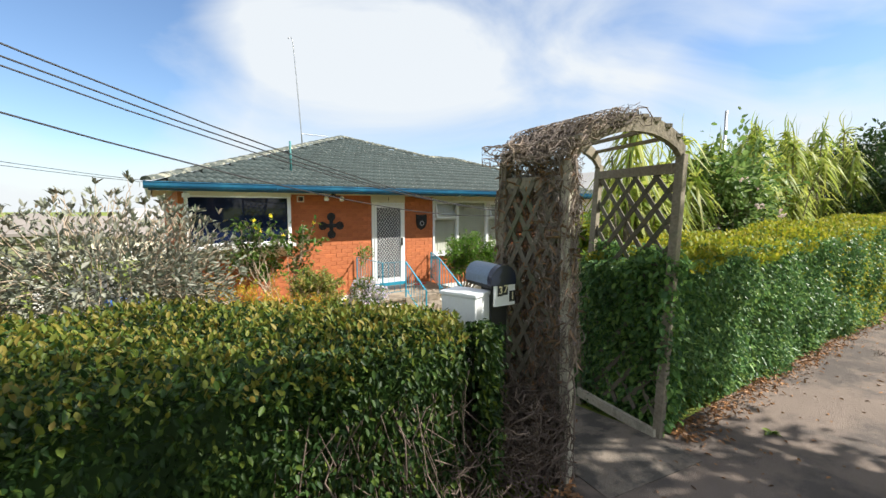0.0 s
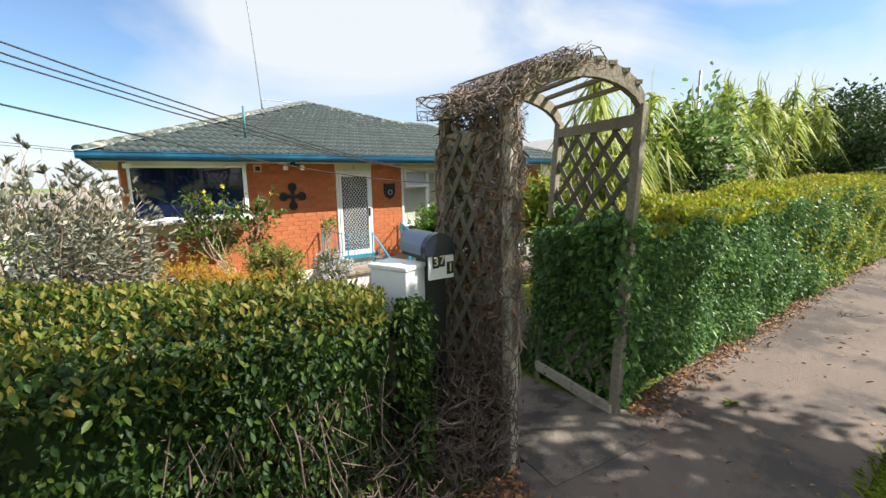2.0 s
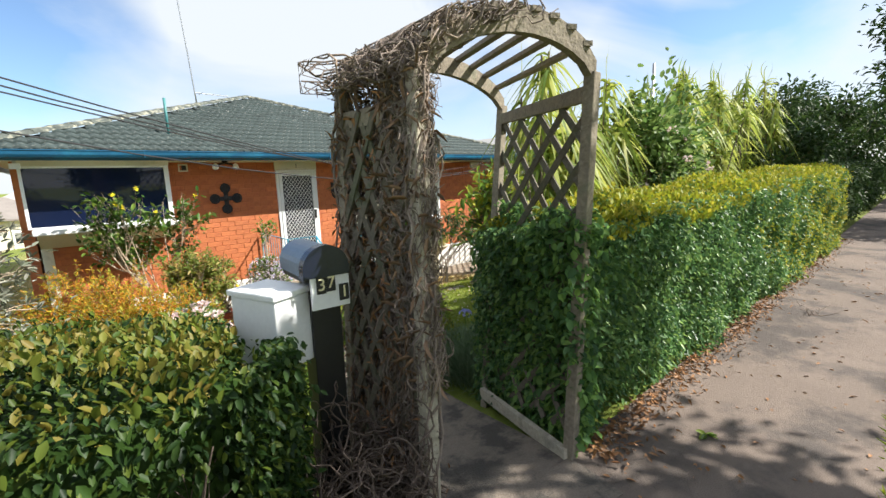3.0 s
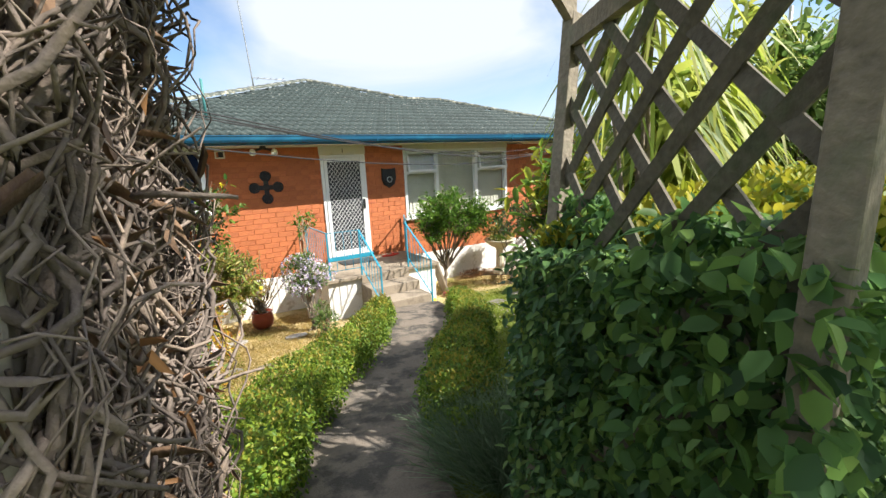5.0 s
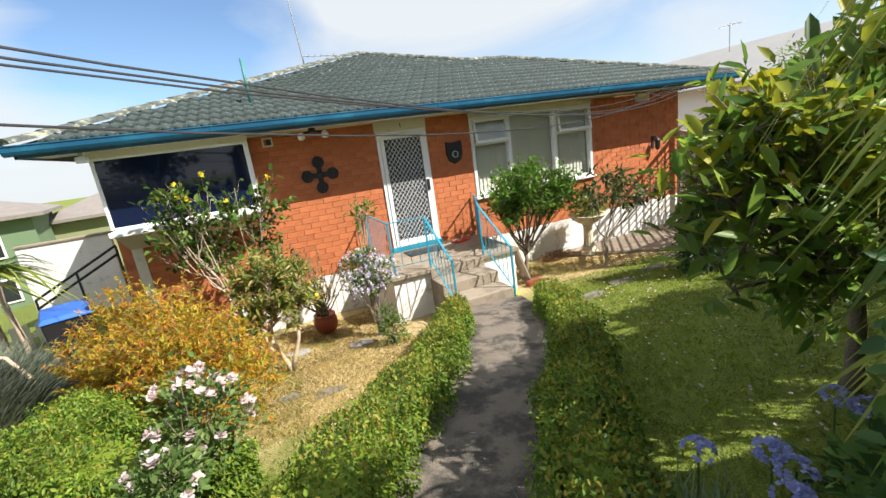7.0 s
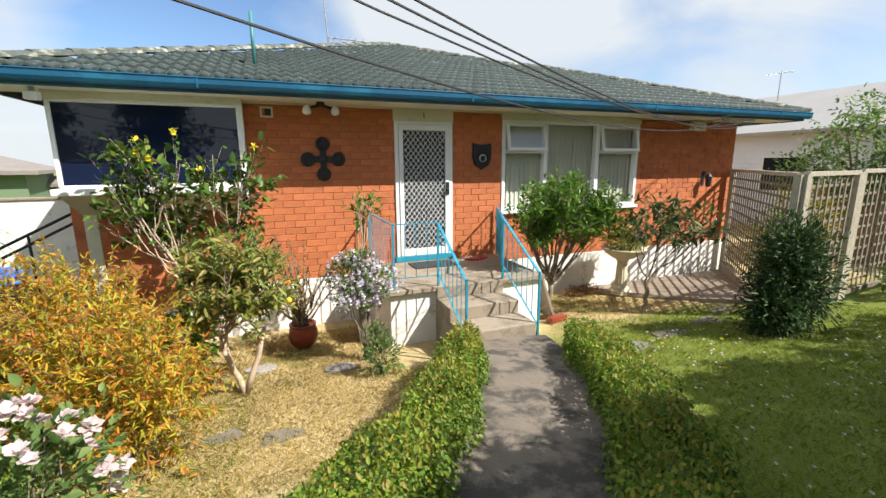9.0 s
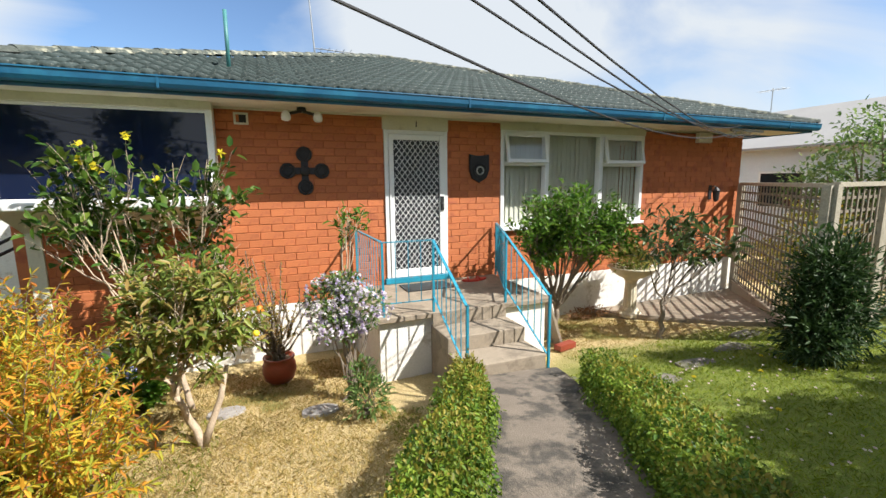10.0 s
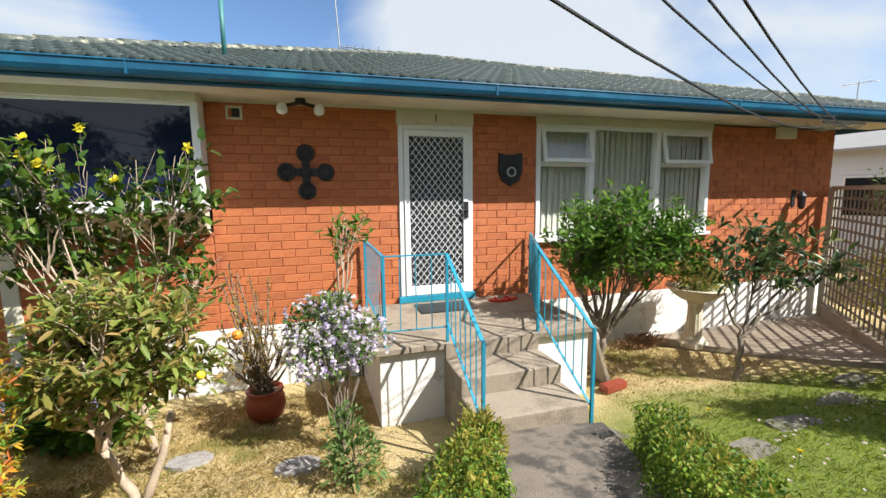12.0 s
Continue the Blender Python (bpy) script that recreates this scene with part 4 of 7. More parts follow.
def porch_bits():
    t = thing("doormat", "dark rubber doormat before the front door", "mat", (5.45, 9.25, -0.419))
    part("mat_surface", Geo().box(-0.33, -0.2, 0, 0.33, 0.2, 0.014), M_BLACK, t, bevel=0.004)
    t = thing("sandals", "pair of red rubber sandals on the porch", "shoes", (6.15, 9.3, -0.419))
    for s in (0, 1):
        g = Geo()
        ring = [(0.045 * math.cos(a) * (1.15 if math.sin(a) > 0 else 0.9), 0.125 * math.sin(a)) for a in np.linspace(0, 2 * math.pi, 17)[:-1]]
        n = len(ring)
        m = Matrix.Translation((s * 0.16, s * 0.03, 0)) @ Matrix.Rotation(radians(70 + 35 * s), 4, "Z")
        g.add([m @ Vector((x, y, z)) for z in (0, 0.022) for x, y in ring], [(i, (i + 1) % n, n + (i + 1) % n, n + i) for i in range(n)] + [tuple(range(n, 2 * n))])
        sole = part("sole", g, M_RED, t)
        st = Geo().tube([m @ Vector(p) for p in ((-0.045, 0.03, 0.02), (-0.02, 0.04, 0.05), (0.02, 0.04, 0.05), (0.045, 0.03, 0.02))], 0.012, 6)
        part("strap", st, M_RED, t)
    t = thing("leaning_slab", "grey concrete slab leaning against the porch side", "slab", (6.88, 8.35, -1.16))
    part("slab_face", Geo().beam((0.08, 0, 0), (-0.16, 0, 0.66), 0.28, 0.04, (1, 0, 0.3)), M_CONC, t, bevel=0.006)
    t = thing("loose_brick", "loose red-brown brick lying beside the steps", "brick", (6.92, 8.12, -1.13), rz=12)
    part("brick_body", Geo().box(-0.15, -0.055, 0.0, 0.15, 0.055, 0.075), M_POT, t, bevel=0.006)
    t = thing("toy_ball", "small yellow ball beside the steps", "ball", (6.32, 7.72, -1.035))
    part("shell", Geo().lathe([(0.004, -0.05), (0.03, -0.04), (0.05, -0.01), (0.05, 0.012), (0.03, 0.04), (0.004, 0.05)], sides=14), M_YELLOW, t, smooth=True)


porch_bits()

# ---- hedges ----
def hedge(name, label, line, n, leaf, width, top, material, tips=None, tip_n=0, tip_len=None, group="", core=True, stems=0, lump=0.07, gold_from=None):
    """A clipped hedge along a line of (x, y, half width, height)."""
    L = np.array(smooth_line(line, 60))
    seg = np.linalg.norm(np.diff(L[:, :2], axis=0), axis=1)
    cum = np.concatenate([[0], np.cumsum(seg)])
    bx, by = float(L[len(L) // 2, 0]), float(L[len(L) // 2, 1])
    base = np.array([bx, by, gz(bx, by)])
    t = thing(name, label, "hedge", tuple(base), group)

    def sample(k, only_top=False, deep=0.10):
        u = rng.random(k) * cum[-1]
        Q = np.stack([np.interp(u, cum, L[:, i]) for i in range(4)], 1)
        T = np.stack([np.interp(u, cum, np.gradient(L[:, i])) for i in range(2)], 1)
        T = unit(T)
        Nn = np.stack([-T[:, 1], T[:, 0]], 1)
        hw, h = Q[:, 2], Q[:, 3]
        per = 2 * h + 2 * hw
        c = rng.random(k) * per
        if only_top:
            c = h + rng.random(k) * 2 * hw
        side_a, side_b = c < h, c > h + 2 * hw
        topm = ~(side_a | side_b)
        off = np.where(side_a, hw, np.where(side_b, -hw, c - h - hw))
        z = np.where(side_a, c, np.where(side_b, c - h - 2 * hw, h))
        e = np.clip(1 - (h - z) / 0.15, 0, 1)
        off = off * (1 - 0.12 * e * (~topm))
        z = z - topm * 0.10 * np.clip(np.abs(off) / hw, 0, 1) ** 3
        out = np.stack([Nn[:, 0] * np.sign(off) * (~topm), Nn[:, 1] * np.sign(off) * (~topm), topm * 1.0], 1)
        x, y = Q[:, 0] + Nn[:, 0] * off, Q[:, 1] + Nn[:, 1] * off
        bulge = lump * np.sin(x * 4.1 + z * 3.3 + y) * np.cos(y * 3.7 - z * 4.4 + x * 2) + rng.normal(size=k) * 0.02 - rng.random(k) ** 2 * deep
        # rounded ends
        end = np.minimum(u, cum[-1] - u)
        up = np.clip(z / h, 0, 1)
        P = np.stack([x, y, ground_z(x, y) * (1 - up) + ground_z(Q[:, 0], Q[:, 1]) * up + z], 1) + out * bulge[:, None]
        shrink = np.clip(end / 0.12, 0, 1)[:, None] * 0.25 + 0.75
        P[:, :2] = Q[:, :2] + (P[:, :2] - Q[:, :2]) * shrink
        return P, out

    def ends(k):
        Ps, Os = [], []
        for q, p2 in ((0, 1), (-1, -2)):
            d = unit(L[q, :2] - L[p2, :2])
            nn = np.array([-d[1], d[0]])
            a, z = (rng.random(k) * 2 - 1) * L[q, 2] * 0.85, rng.random(k) * L[q, 3]
            xy = L[q, :2] + nn * a[:, None] + d * (0.05 + 0.1 * (1 - (a / L[q, 2]) ** 2) + rng.normal(size=k) * 0.03)[:, None]
            Ps.append(np.column_stack([xy, ground_z(xy[:, 0], xy[:, 1]) + z]))
            Os.append(np.column_stack([np.tile(d, (k, 1)), np.zeros(k)]))
        return np.concatenate(Ps), np.concatenate(Os)

    P, O = sample(n)
    k = max(60, int(n * np.mean(L[:, 2]) / cum[-1] * 0.9))
    P2, O2 = ends(k)
    P, O = np.concatenate([P, P2]), np.concatenate([O, O2])
    if stems:
        keep = (P[:, 2] - ground_z(P[:, 0], P[:, 1]) > 0.34 + 0.16 * np.sin(P[:, 0] * 3.1)) | (rng.random(len(P)) < 0.25) | (P[:, 0] < 0.95 + 0.2 * np.sin(P[:, 2] * 9))
        P, O = P[keep], O[keep]
    ln = leaf * (0.6 + 0.8 * rng.random(len(P)))
    part("foliage", leaves_mesh("foliage", P - base, O * 0.30 + rand_dirs(len(P)) * 0.75 - np.abs(O[:, :2]).sum(1)[:, None] * np.array([0, 0, 0.45]), ln, ln * width), material, t)
    if tips:
        P, O = sample(tip_n, True, 0.03)
        ln = (tip_len or leaf) * (0.6 + 0.8 * rng.random(len(P)))
        tagged(part("new_growth", leaves_mesh("new_growth", P - base + [0, 0, 0.015], O * 0.6 + rand_dirs(len(P)) * 0.6 + [0, 0, 0.3], ln, ln * width), tips, t, "yellow-green young shoots along the top"), kind="stuff")
    # brighter leaves beyond gold_from put the sunlit look into the face colour
    if gold_from:
        P, O = sample(30000, False, 0.02)
        on = P[:, 0] > gold_from + 4.0 * rng.random(len(P)) ** 0.7 + 0.6 * np.sin(P[:, 2] * 5 + P[:, 0])
        P, O = P[on], O[on]
        ln = leaf * (0.6 + 0.8 * rng.random(len(P)))
        tagged(part("sunlit_side", leaves_mesh("sunlit_side", P - base + O * 0.02, O * 0.35 + rand_dirs(len(P)) * 0.75 - [0, 0, 0.3], ln, ln * width), tips, t, "yellow-green leaves painting sunlight on the far face"), kind="stuff")
    if core:
        vs, fs = [], []
        for i, (x, y, hw, h) in enumerate(L):
            a, b2 = L[max(0, i - 1), :2], L[min(59, i + 1), :2]
            d = (b2 - a) / (np.linalg.norm(b2 - a) + 1e-9)
            nn = np.array([-d[1], d[0]])
            hw2, h2 = max(0.03, hw - 0.13), h - 0.13
            for o, z in ((1, 0.12), (1.0, h2 * 0.7), (0.8, h2), (-0.8, h2), (-1.0, h2 * 0.7), (-1, 0.12)):
                vs.append((x + nn[0] * hw2 * o - bx, y + nn[1] * hw2 * o - by, gz(x, y) + z - base[2]))
        for i in range(59):
            for j in range(5):
                a = i * 6 + j
                fs.append((a, a + 1, a + 7, a + 6))
        fs += [tuple(range(6)), tuple(range(59 * 6, 59 * 6 + 6))[::-1]]
        part("inner_foliage", Geo().add(vs, fs), material, t)
    if stems:
        P, _ = sample(stems, False, 0.12)
        P = P[P[:, 0] > 0.85]
        stems = len(P)
        zz = ground_z(P[:, 0], P[:, 1])
        P[:, 2] = zz + np.minimum(P[:, 2] - zz, 0.75)
        A = P.copy()
        A[:, 2] = zz
        A[:, :2] += rng.normal(size=(stems, 2)) * 0.08
        s = np.linspace(0, 1, 6)[None, :, None]
        C = A[:, None] * (1 - s) + P[:, None] * s + rng.normal(size=(stems, 6, 3)) * 0.05
        tubes_part("dead_stem", t, C - base, np.full((stems, 6), 0.0035) * (0.5 + 0.7 * rng.random((stems, 1))), M_TWIG, 4)
    return t


hedge("street_hedge", "dense clipped dark green street hedge with bare twiggy base", [(-5.5, 2.02, 0.69, 1.19), (0.2, 2.02, 0.69, 1.18), (1.2, 1.94, 0.60, 1.13), (1.62, 1.72, 0.40, 1.07), (1.80, 1.62, 0.28, 1.0)], 105000, 0.030, 0.55, 1.06, L_HEDGE, L_HEDGETOP, 17000, 0.030, stems=2600, group="street hedges")
hedge("street_hedge", "long clipped green street hedge with golden new growth", [(3.72, 1.93, 0.50, 1.26), (6, 1.90, 0.55, 1.34), (9, 1.86, 0.55, 1.42), (12.6, 1.82, 0.55, 1.45)], 105000, 0.038, 0.55, 1.3, L_HEDGE2, L_GOLD, 26000, 0.042, group="street hedges", gold_from=6.2)
hedge("box_hedge", "low clipped box hedge beside the garden path", [(2.42, 2.7, 0.26, 0.46), (2.58, 3.2, 0.31, 0.48), (2.82, 3.7, 0.32, 0.50), (3.07, 4.15, 0.30, 0.50), (3.42, 4.6, 0.27, 0.50), (3.78, 5.0, 0.23, 0.48), (4.05, 5.34, 0.20, 0.47), (4.38, 5.85, 0.17, 0.46), (4.69, 6.4, 0.15, 0.45), (4.90, 6.8, 0.14, 0.45)], 27000, 0.027, 0.58, 0.5, L_BOX, L_BOXY, 3000, 0.026, group="path edging hedges", lump=0.07)
hedge("box_hedge", "low clipped box hedge beside the garden path", [(3.90, 3.05, 0.19, 0.36), (4.06, 3.45, 0.23, 0.40), (4.40, 3.95, 0.24, 0.40), (4.86, 4.5, 0.22, 0.40), (5.23, 4.96, 0.20, 0.40), (5.52, 5.38, 0.21, 0.40), (5.87, 6.03, 0.22, 0.40), (6.18, 6.70, 0.19, 0.40)], 26000, 0.027, 0.58, 0.5, L_BOX, L_BOXY, 2600, 0.026, group="path edging hedges", lump=0.07)
hedge("box_hedge", "bushy yellow-green box hedge on the lawn", [(0.90, 7.05, 0.32, 0.52), (1.10, 6.30, 0.38, 0.5), (1.48, 5.70, 0.38, 0.48), (2.05, 5.25, 0.30, 0.38), (2.42, 5.0, 0.22, 0.34)], 14000, 0.034, 0.5, 0.5, L_BOX, L_BOXY, 500, 0.03, lump=0.12)
t = thing("box_hedge", "small yellowing box plant by the lowest step", "hedge", (5.02, 7.08, gz(5.02, 7.08)), "path edging hedges")
leaf_cloud("foliage", t, (5.02, 7.08, gz(5.02, 7.08)), [(5.02, 7.08, -0.80, 0.17, 0.20, 0.26), (4.98, 6.96, -0.68, 0.15, 0.16, 0.2)], 3800, 0.03, 0.016, L_BOXY, 0.3)


# ---- the garden arch ----
AB = Vector((2.84, 1.8, 0.0))
LF0, LF1 = Vector((2.390, 1.395, -0.05)), Vector((2.509, 1.54, 1.86))
LB0, LB1 = Vector((2.43, 2.03, -0.15)), Vector((2.51, 2.08, 1.88))
RF0, RF1 = Vector((3.305, 1.362, -0.05)), Vector((3.397, 1.346, 1.93))
RB0, RB1 = Vector((3.565, 2.205, -0.2)), Vector((4.05, 2.447, 1.98))


def garden_arch():
    t = thing("garden_arch", "leaning weathered wooden garden arch with lattice sides, smothered in dead vine", "garden arch", tuple(AB))

    def ap(name, g, m, label="", bevel=0.0):
        g.v = [tuple(Vector(p) - AB) for p in g.v]
        return part(name, g, m, t, label, bevel)

    for a, b, m in ((LF0, LF1, M_WOODW), (LB0, LB1, M_WOOD), (RF0, RF1, M_WOOD), (RB0, RB1, M_WOOD)):
        ap("post", Geo().beam(a, b, 0.058, 0.058, (0, 1, 0)), m, bevel=0.005)
    # curved beams
    for a, b in ((LF1, RF1), (LB1, RB1)):
        g = Geo()
        pts = []
        for i in range(13):
            f = i / 12
            p = a.lerp(b, f)
            p.z += 0.20 * (1 - (2 * f - 1) ** 2) ** 0.7
            pts.append(p)
        vs = []
        for p in pts:
            vs += [p + Vector((0, y, z)) for y, z in ((-0.02, -0.05), (0.02, -0.05), (0.02, 0.05), (-0.02, 0.05))]
        g.add(vs, [(4 * i + j, 4 * i + (j + 1) % 4, 4 * i + 4 + (j + 1) % 4, 4 * i + 4 + j) for i in range(12) for j in range(4)] + [(3, 2, 1, 0), (48, 49, 50, 51)])
        ap("curved_beam", g, M_WOOD)
    for i in range(9):
        f = 0.06 + 0.88 * i / 8
        up = Vector((0, 0, 0.20 * (1 - (2 * f - 1) ** 2) ** 0.7 + 0.048))
        a, b = LF1.lerp(RF1, f) + up, LB1.lerp(RB1, f) + up
        d = (b - a).normalized() * 0.03
        ap("roof_slat", Geo().beam(a - d, b + d, 0.045, 0.022), M_WOOD)
    # side rails and lattice
    for f0, f1, b0, b1 in ((LF0, LF1, LB0, LB1), (RF0, RF1, RB0, RB1)):
        for f in ((0.10, 0.93) if f0 is LF0 else (0.955,)):
            ap("side_rail", Geo().beam(f0.lerp(f1, f), b0.lerp(b1, f), 0.04, 0.07), M_WOOD)

        def at(u, v):
            return f0.lerp(f1, v).lerp(b0.lerp(b1, v), u)

        out = (RF0 - LF0).normalized() * (1 if f0 is RF0 else -1)
        for sgn in (1, -1):
            c = -2.2
            while c < 2.2:
                seg = [(u, c + sgn * u * 0.46) for u in np.linspace(0, 1, 41) if 0.08 < c + sgn * u * 0.46 < 0.95]
                if len(seg) > 3:
                    o = out * (0.012 if sgn > 0 else 0.022)
                    ap("lattice_slat", Geo().beam(at(*seg[0]) + o, at(*seg[-1]) + o, 0.036, 0.011, tuple(out)), M_LATTICE)
                c += 0.108
    ap("base_board", Geo().beam(RF0 + Vector((-0.03, 0.0, 0.075)), RB0 + Vector((-0.03, 0, 0.16)), 0.035, 0.07), M_WOODW, "pale timber board along the foot")
    # the dead vine
    f0_, f1_, b0_, b1_ = (np.array(q) for q in (LF0, LF1, LB0, LB1))

    lean = rng.random(5000) * 0.04 - 0.02

    def panel(cu, cv, off):
        A = f0_ + (f1_ - f0_) * cv[:, None]
        B = b0_ + (b1_ - b0_) * cv[:, None]
        P = A + (B - A) * cu[:, None]
        # the tangle bulges into the passage before the rear post
        P[:, 0] += off + 0.075 * np.exp(-((cu - 0.66) / 0.2) ** 2) + lean[: len(off)] * np.clip(cu, 0, 1) ** 1.5 * np.clip(cv * 2, 0, 1)
        return P

    for nm, n, K, rise, turn, r0 in (("dead_vine", 420, 18, 0.006, 0.060, 0.0042), ("curled_twig", 3000, 12, 0.0, 0.12, 0.0037)):
        cu, cv = rng.random(n) * 1.08 - 0.06, rng.random(n) * 1.02
        front = rng.random(n) < 0.16
        cu = np.where(front, -0.06 + 0.18 * rng.random(n), cu)
        a = rng.random(n) * 2 * math.pi
        du, dv = np.cos(a) * 0.034, np.sin(a) * 0.014 + rise
        off = np.clip(rng.normal(size=n) * 0.032 + 0.010, -0.05, 0.06)
        do = rng.normal(size=n) * 0.016
        bend = np.clip(turn * 6 * rng.normal(size=n), -0.55, 0.55)
        P = np.zeros((n, K, 3))
        for k in range(K):
            P[:, k] = panel(cu, cv, off)
            w = bend + 0.16 * rng.normal(size=n)
            c, sn = np.cos(w), np.sin(w)
            du, dv = (du * c - dv * 2.1 * sn), (dv * c + du / 2.1 * sn)
            do = np.clip(do * 0.8 + rng.normal(size=n) * 0.009 - (off - 0.016) * 0.18, -0.026, 0.026)
            off = off + do
            cu = np.clip(cu + du, np.where(cv < 0.38, 0.09, -0.075), 1.04)
            cv = np.clip(cv + dv, 0.01, 1.06)
        P = P + rng.normal(size=P.shape) * 0.004
        # a thinner place under the top, where the sky shows through
        thin = (cv > 0.76) & (cv < 0.97) & (cu > 0.25) & (cu < 0.85) & (rng.random(n) < 0.55)
        P, n = P[~thin], int((~thin).sum())
        R = r0 * (0.35 + 1.0 * rng.random((n, 1)) ** 2) * np.linspace(1.15, 0.5, K)[None]
        tubes_part(nm, t, P - np.array(AB), R, M_VINE, 5)
    n, K = 430, 11
    cu, cv = rng.random(n) * 1.1 - 0.06, rng.random(n) ** 0.8 * 1.05
    Q = panel(np.where(cv < 0.35, np.clip(cu, 0.1, 1), cu), cv, rng.normal(size=n) * 0.04)
    D = unit(rng.normal(size=(n, 3)) * [0.8, 0.9, 0.8] + [-0.10, -0.30, 0.1])
    ax = rand_dirs(n)
    bend = 0.10 + 0.42 * rng.random((n, 1))
    st = 0.005 + 0.006 * rng.random((n, 1))
    P = np.zeros((n, K, 3))
    for k in range(K):
        P[:, k] = Q
        Q = Q + D * st
        D = unit(D + np.cross(ax, D) * bend + rng.normal(size=(n, 3)) * 0.10)
    tubes_part("loose_curl", t, P - np.array(AB), (0.0016 + 0.0022 * rng.random((n, 1)) ** 2) * np.linspace(1.1, 0.6, K)[None], M_VINE, 5)
    # shreds of peeling bark
    k = 1500
    cv = rng.random(k)
    Q = panel(np.clip(rng.random(k) * 1.16 - 0.12, np.where(cv < 0.38, 0.1, -0.12), 1.05), cv, rng.normal(size=k) * 0.035 - 0.012)
    tagged(part("peeling_bark", leaves_mesh("peeling_bark", Q - np.array(AB), rand_dirs(k) * [0.7, 0.7, 1.0], 0.03 + 0.04 * rng.random(k), 0.007, curl=0.9), M_BARK_SHRED, t, "shredded brown bark"), kind="stuff")
    # thick old stems twining up the posts
    m, K = 9, 26
    s = np.linspace(0, 1.02, K)[None, :]
    ph, tw = rng.random((m, 1)) * 6.28, 5 + rng.random((m, 1)) * 6
    front = (np.arange(m) % 2)[:, None]
    ax0, ax1 = np.where(front[..., None], np.array(LF0), np.array(LB0)), np.where(front[..., None], np.array(LF1), np.array(LB1))
    C = ax0 + (ax1 - ax0) * s[..., None]
    rr = 0.03 + 0.025 * rng.random((m, 1))
    C = C + np.stack([rr * np.cos(ph + tw * s), rr * np.sin(ph + tw * s), 0 * s + 0 * ph], -1) + rng.normal(size=(m, K, 3)) * 0.012
    tubes_part("old_vine_stem", t, C - np.array(AB), np.full((m, K), 0.0048) * (0.6 + 0.7 * rng.random((m, 1))), M_VINE, 7)
    # tangle over the top, denser on the vine's own side
    n, K = 520, 10
    f = rng.random(n) ** 1.9 * 0.70
    y = rng.random(n)
    P = np.zeros((n, K, 3))
    df, dy, z = rng.normal(size=n) * 0.03, rng.normal(size=n) * 0.07, rng.random(n) * 0.08
    for k in range(K):
        fr = np.clip(f, -0.12, 1.0)[:, None]
        A = np.array(LF1) + (np.array(RF1) - np.array(LF1)) * fr
        B = np.array(LB1) + (np.array(RB1) - np.array(LB1)) * fr
        P[:, k] = A + (B - A) * y[:, None]
        P[:, k, 2] += 0.20 * np.clip(1 - (2 * np.clip(f, 0, 1) - 1) ** 2, 0, 1) ** 0.7 + 0.015 + z * 0.75
        f, y = f + df, np.clip(y + dy, -0.12, 1.12)
        df, dy = df * 0.7 + rng.normal(size=n) * 0.02, dy * 0.7 + rng.normal(size=n) * 0.05
        z = np.clip(z + rng.normal(size=n) * 0.035, -0.05, 0.12)
    wild = P[:, :, 0].max(1) < 3.05
    P, n = P[wild], int(wild.sum())
    R = (0.002 + 0.004 * rng.random((n, 1)) ** 2) * np.linspace(1, 0.6, K)[None]
    tubes_part("top_tangle", t, P - np.array(AB), R, M_VINE, 5)
    # curled dry leaves caught in the vine
    k = 600
    v = rng.random((k, 1))
    A = np.array(LF0) + (np.array(LF1) - np.array(LF0)) * v
    B = np.array(LB0) + (np.array(LB1) - np.array(LB0)) * v
    Q = A + (B - A) * rng.random((k, 1)) + rng.normal(size=(k, 3)) * [0.06, 0.03, 0.02]
    tagged(part("dry_leaf", leaves_mesh("dry_leaf", Q - np.array(AB), rand_dirs(k), 0.02 + 0.02 * rng.random(k), 0.009, curl=0.8), M_DRYLEAF, t), kind="stuff")
    # living creeper on the far lattice
    k = 17500
    v = rng.random(k) ** 0.9 * 0.68
    uu = rng.random(k) * 1.35 - 0.05
    v = np.minimum(v, 0.66 + 0.08 * np.sin(uu * 9))
    A = np.array(RF0) + (np.array(RF1) - np.array(RF0)) * v[:, None]
    B = np.array(RB0) + (np.array(RB1) - np.array(RB0)) * v[:, None]
    Q = A + (B - A) * uu[:, None]
    Q[:, 0] += 0.02 + rng.random(k) * 0.20 - 0.20 * rng.random(k) ** 1.7 * np.clip((v - 0.16) * 5, 0, 1) * np.clip(1.25 - uu, 0.25, 1) + 0.35 * np.clip(uu - 0.95, 0, 1)
    ln = 0.046 * (0.6 + 0.8 * rng.random(k))
    part("creeper", leaves_mesh("creeper", Q - np.array(AB), rand_dirs(k) * 0.8 + [-0.25, -0.1, -0.45], ln, ln * 0.66), L_DARK, t, "dark green creeper climbing the lattice")


garden_arch()


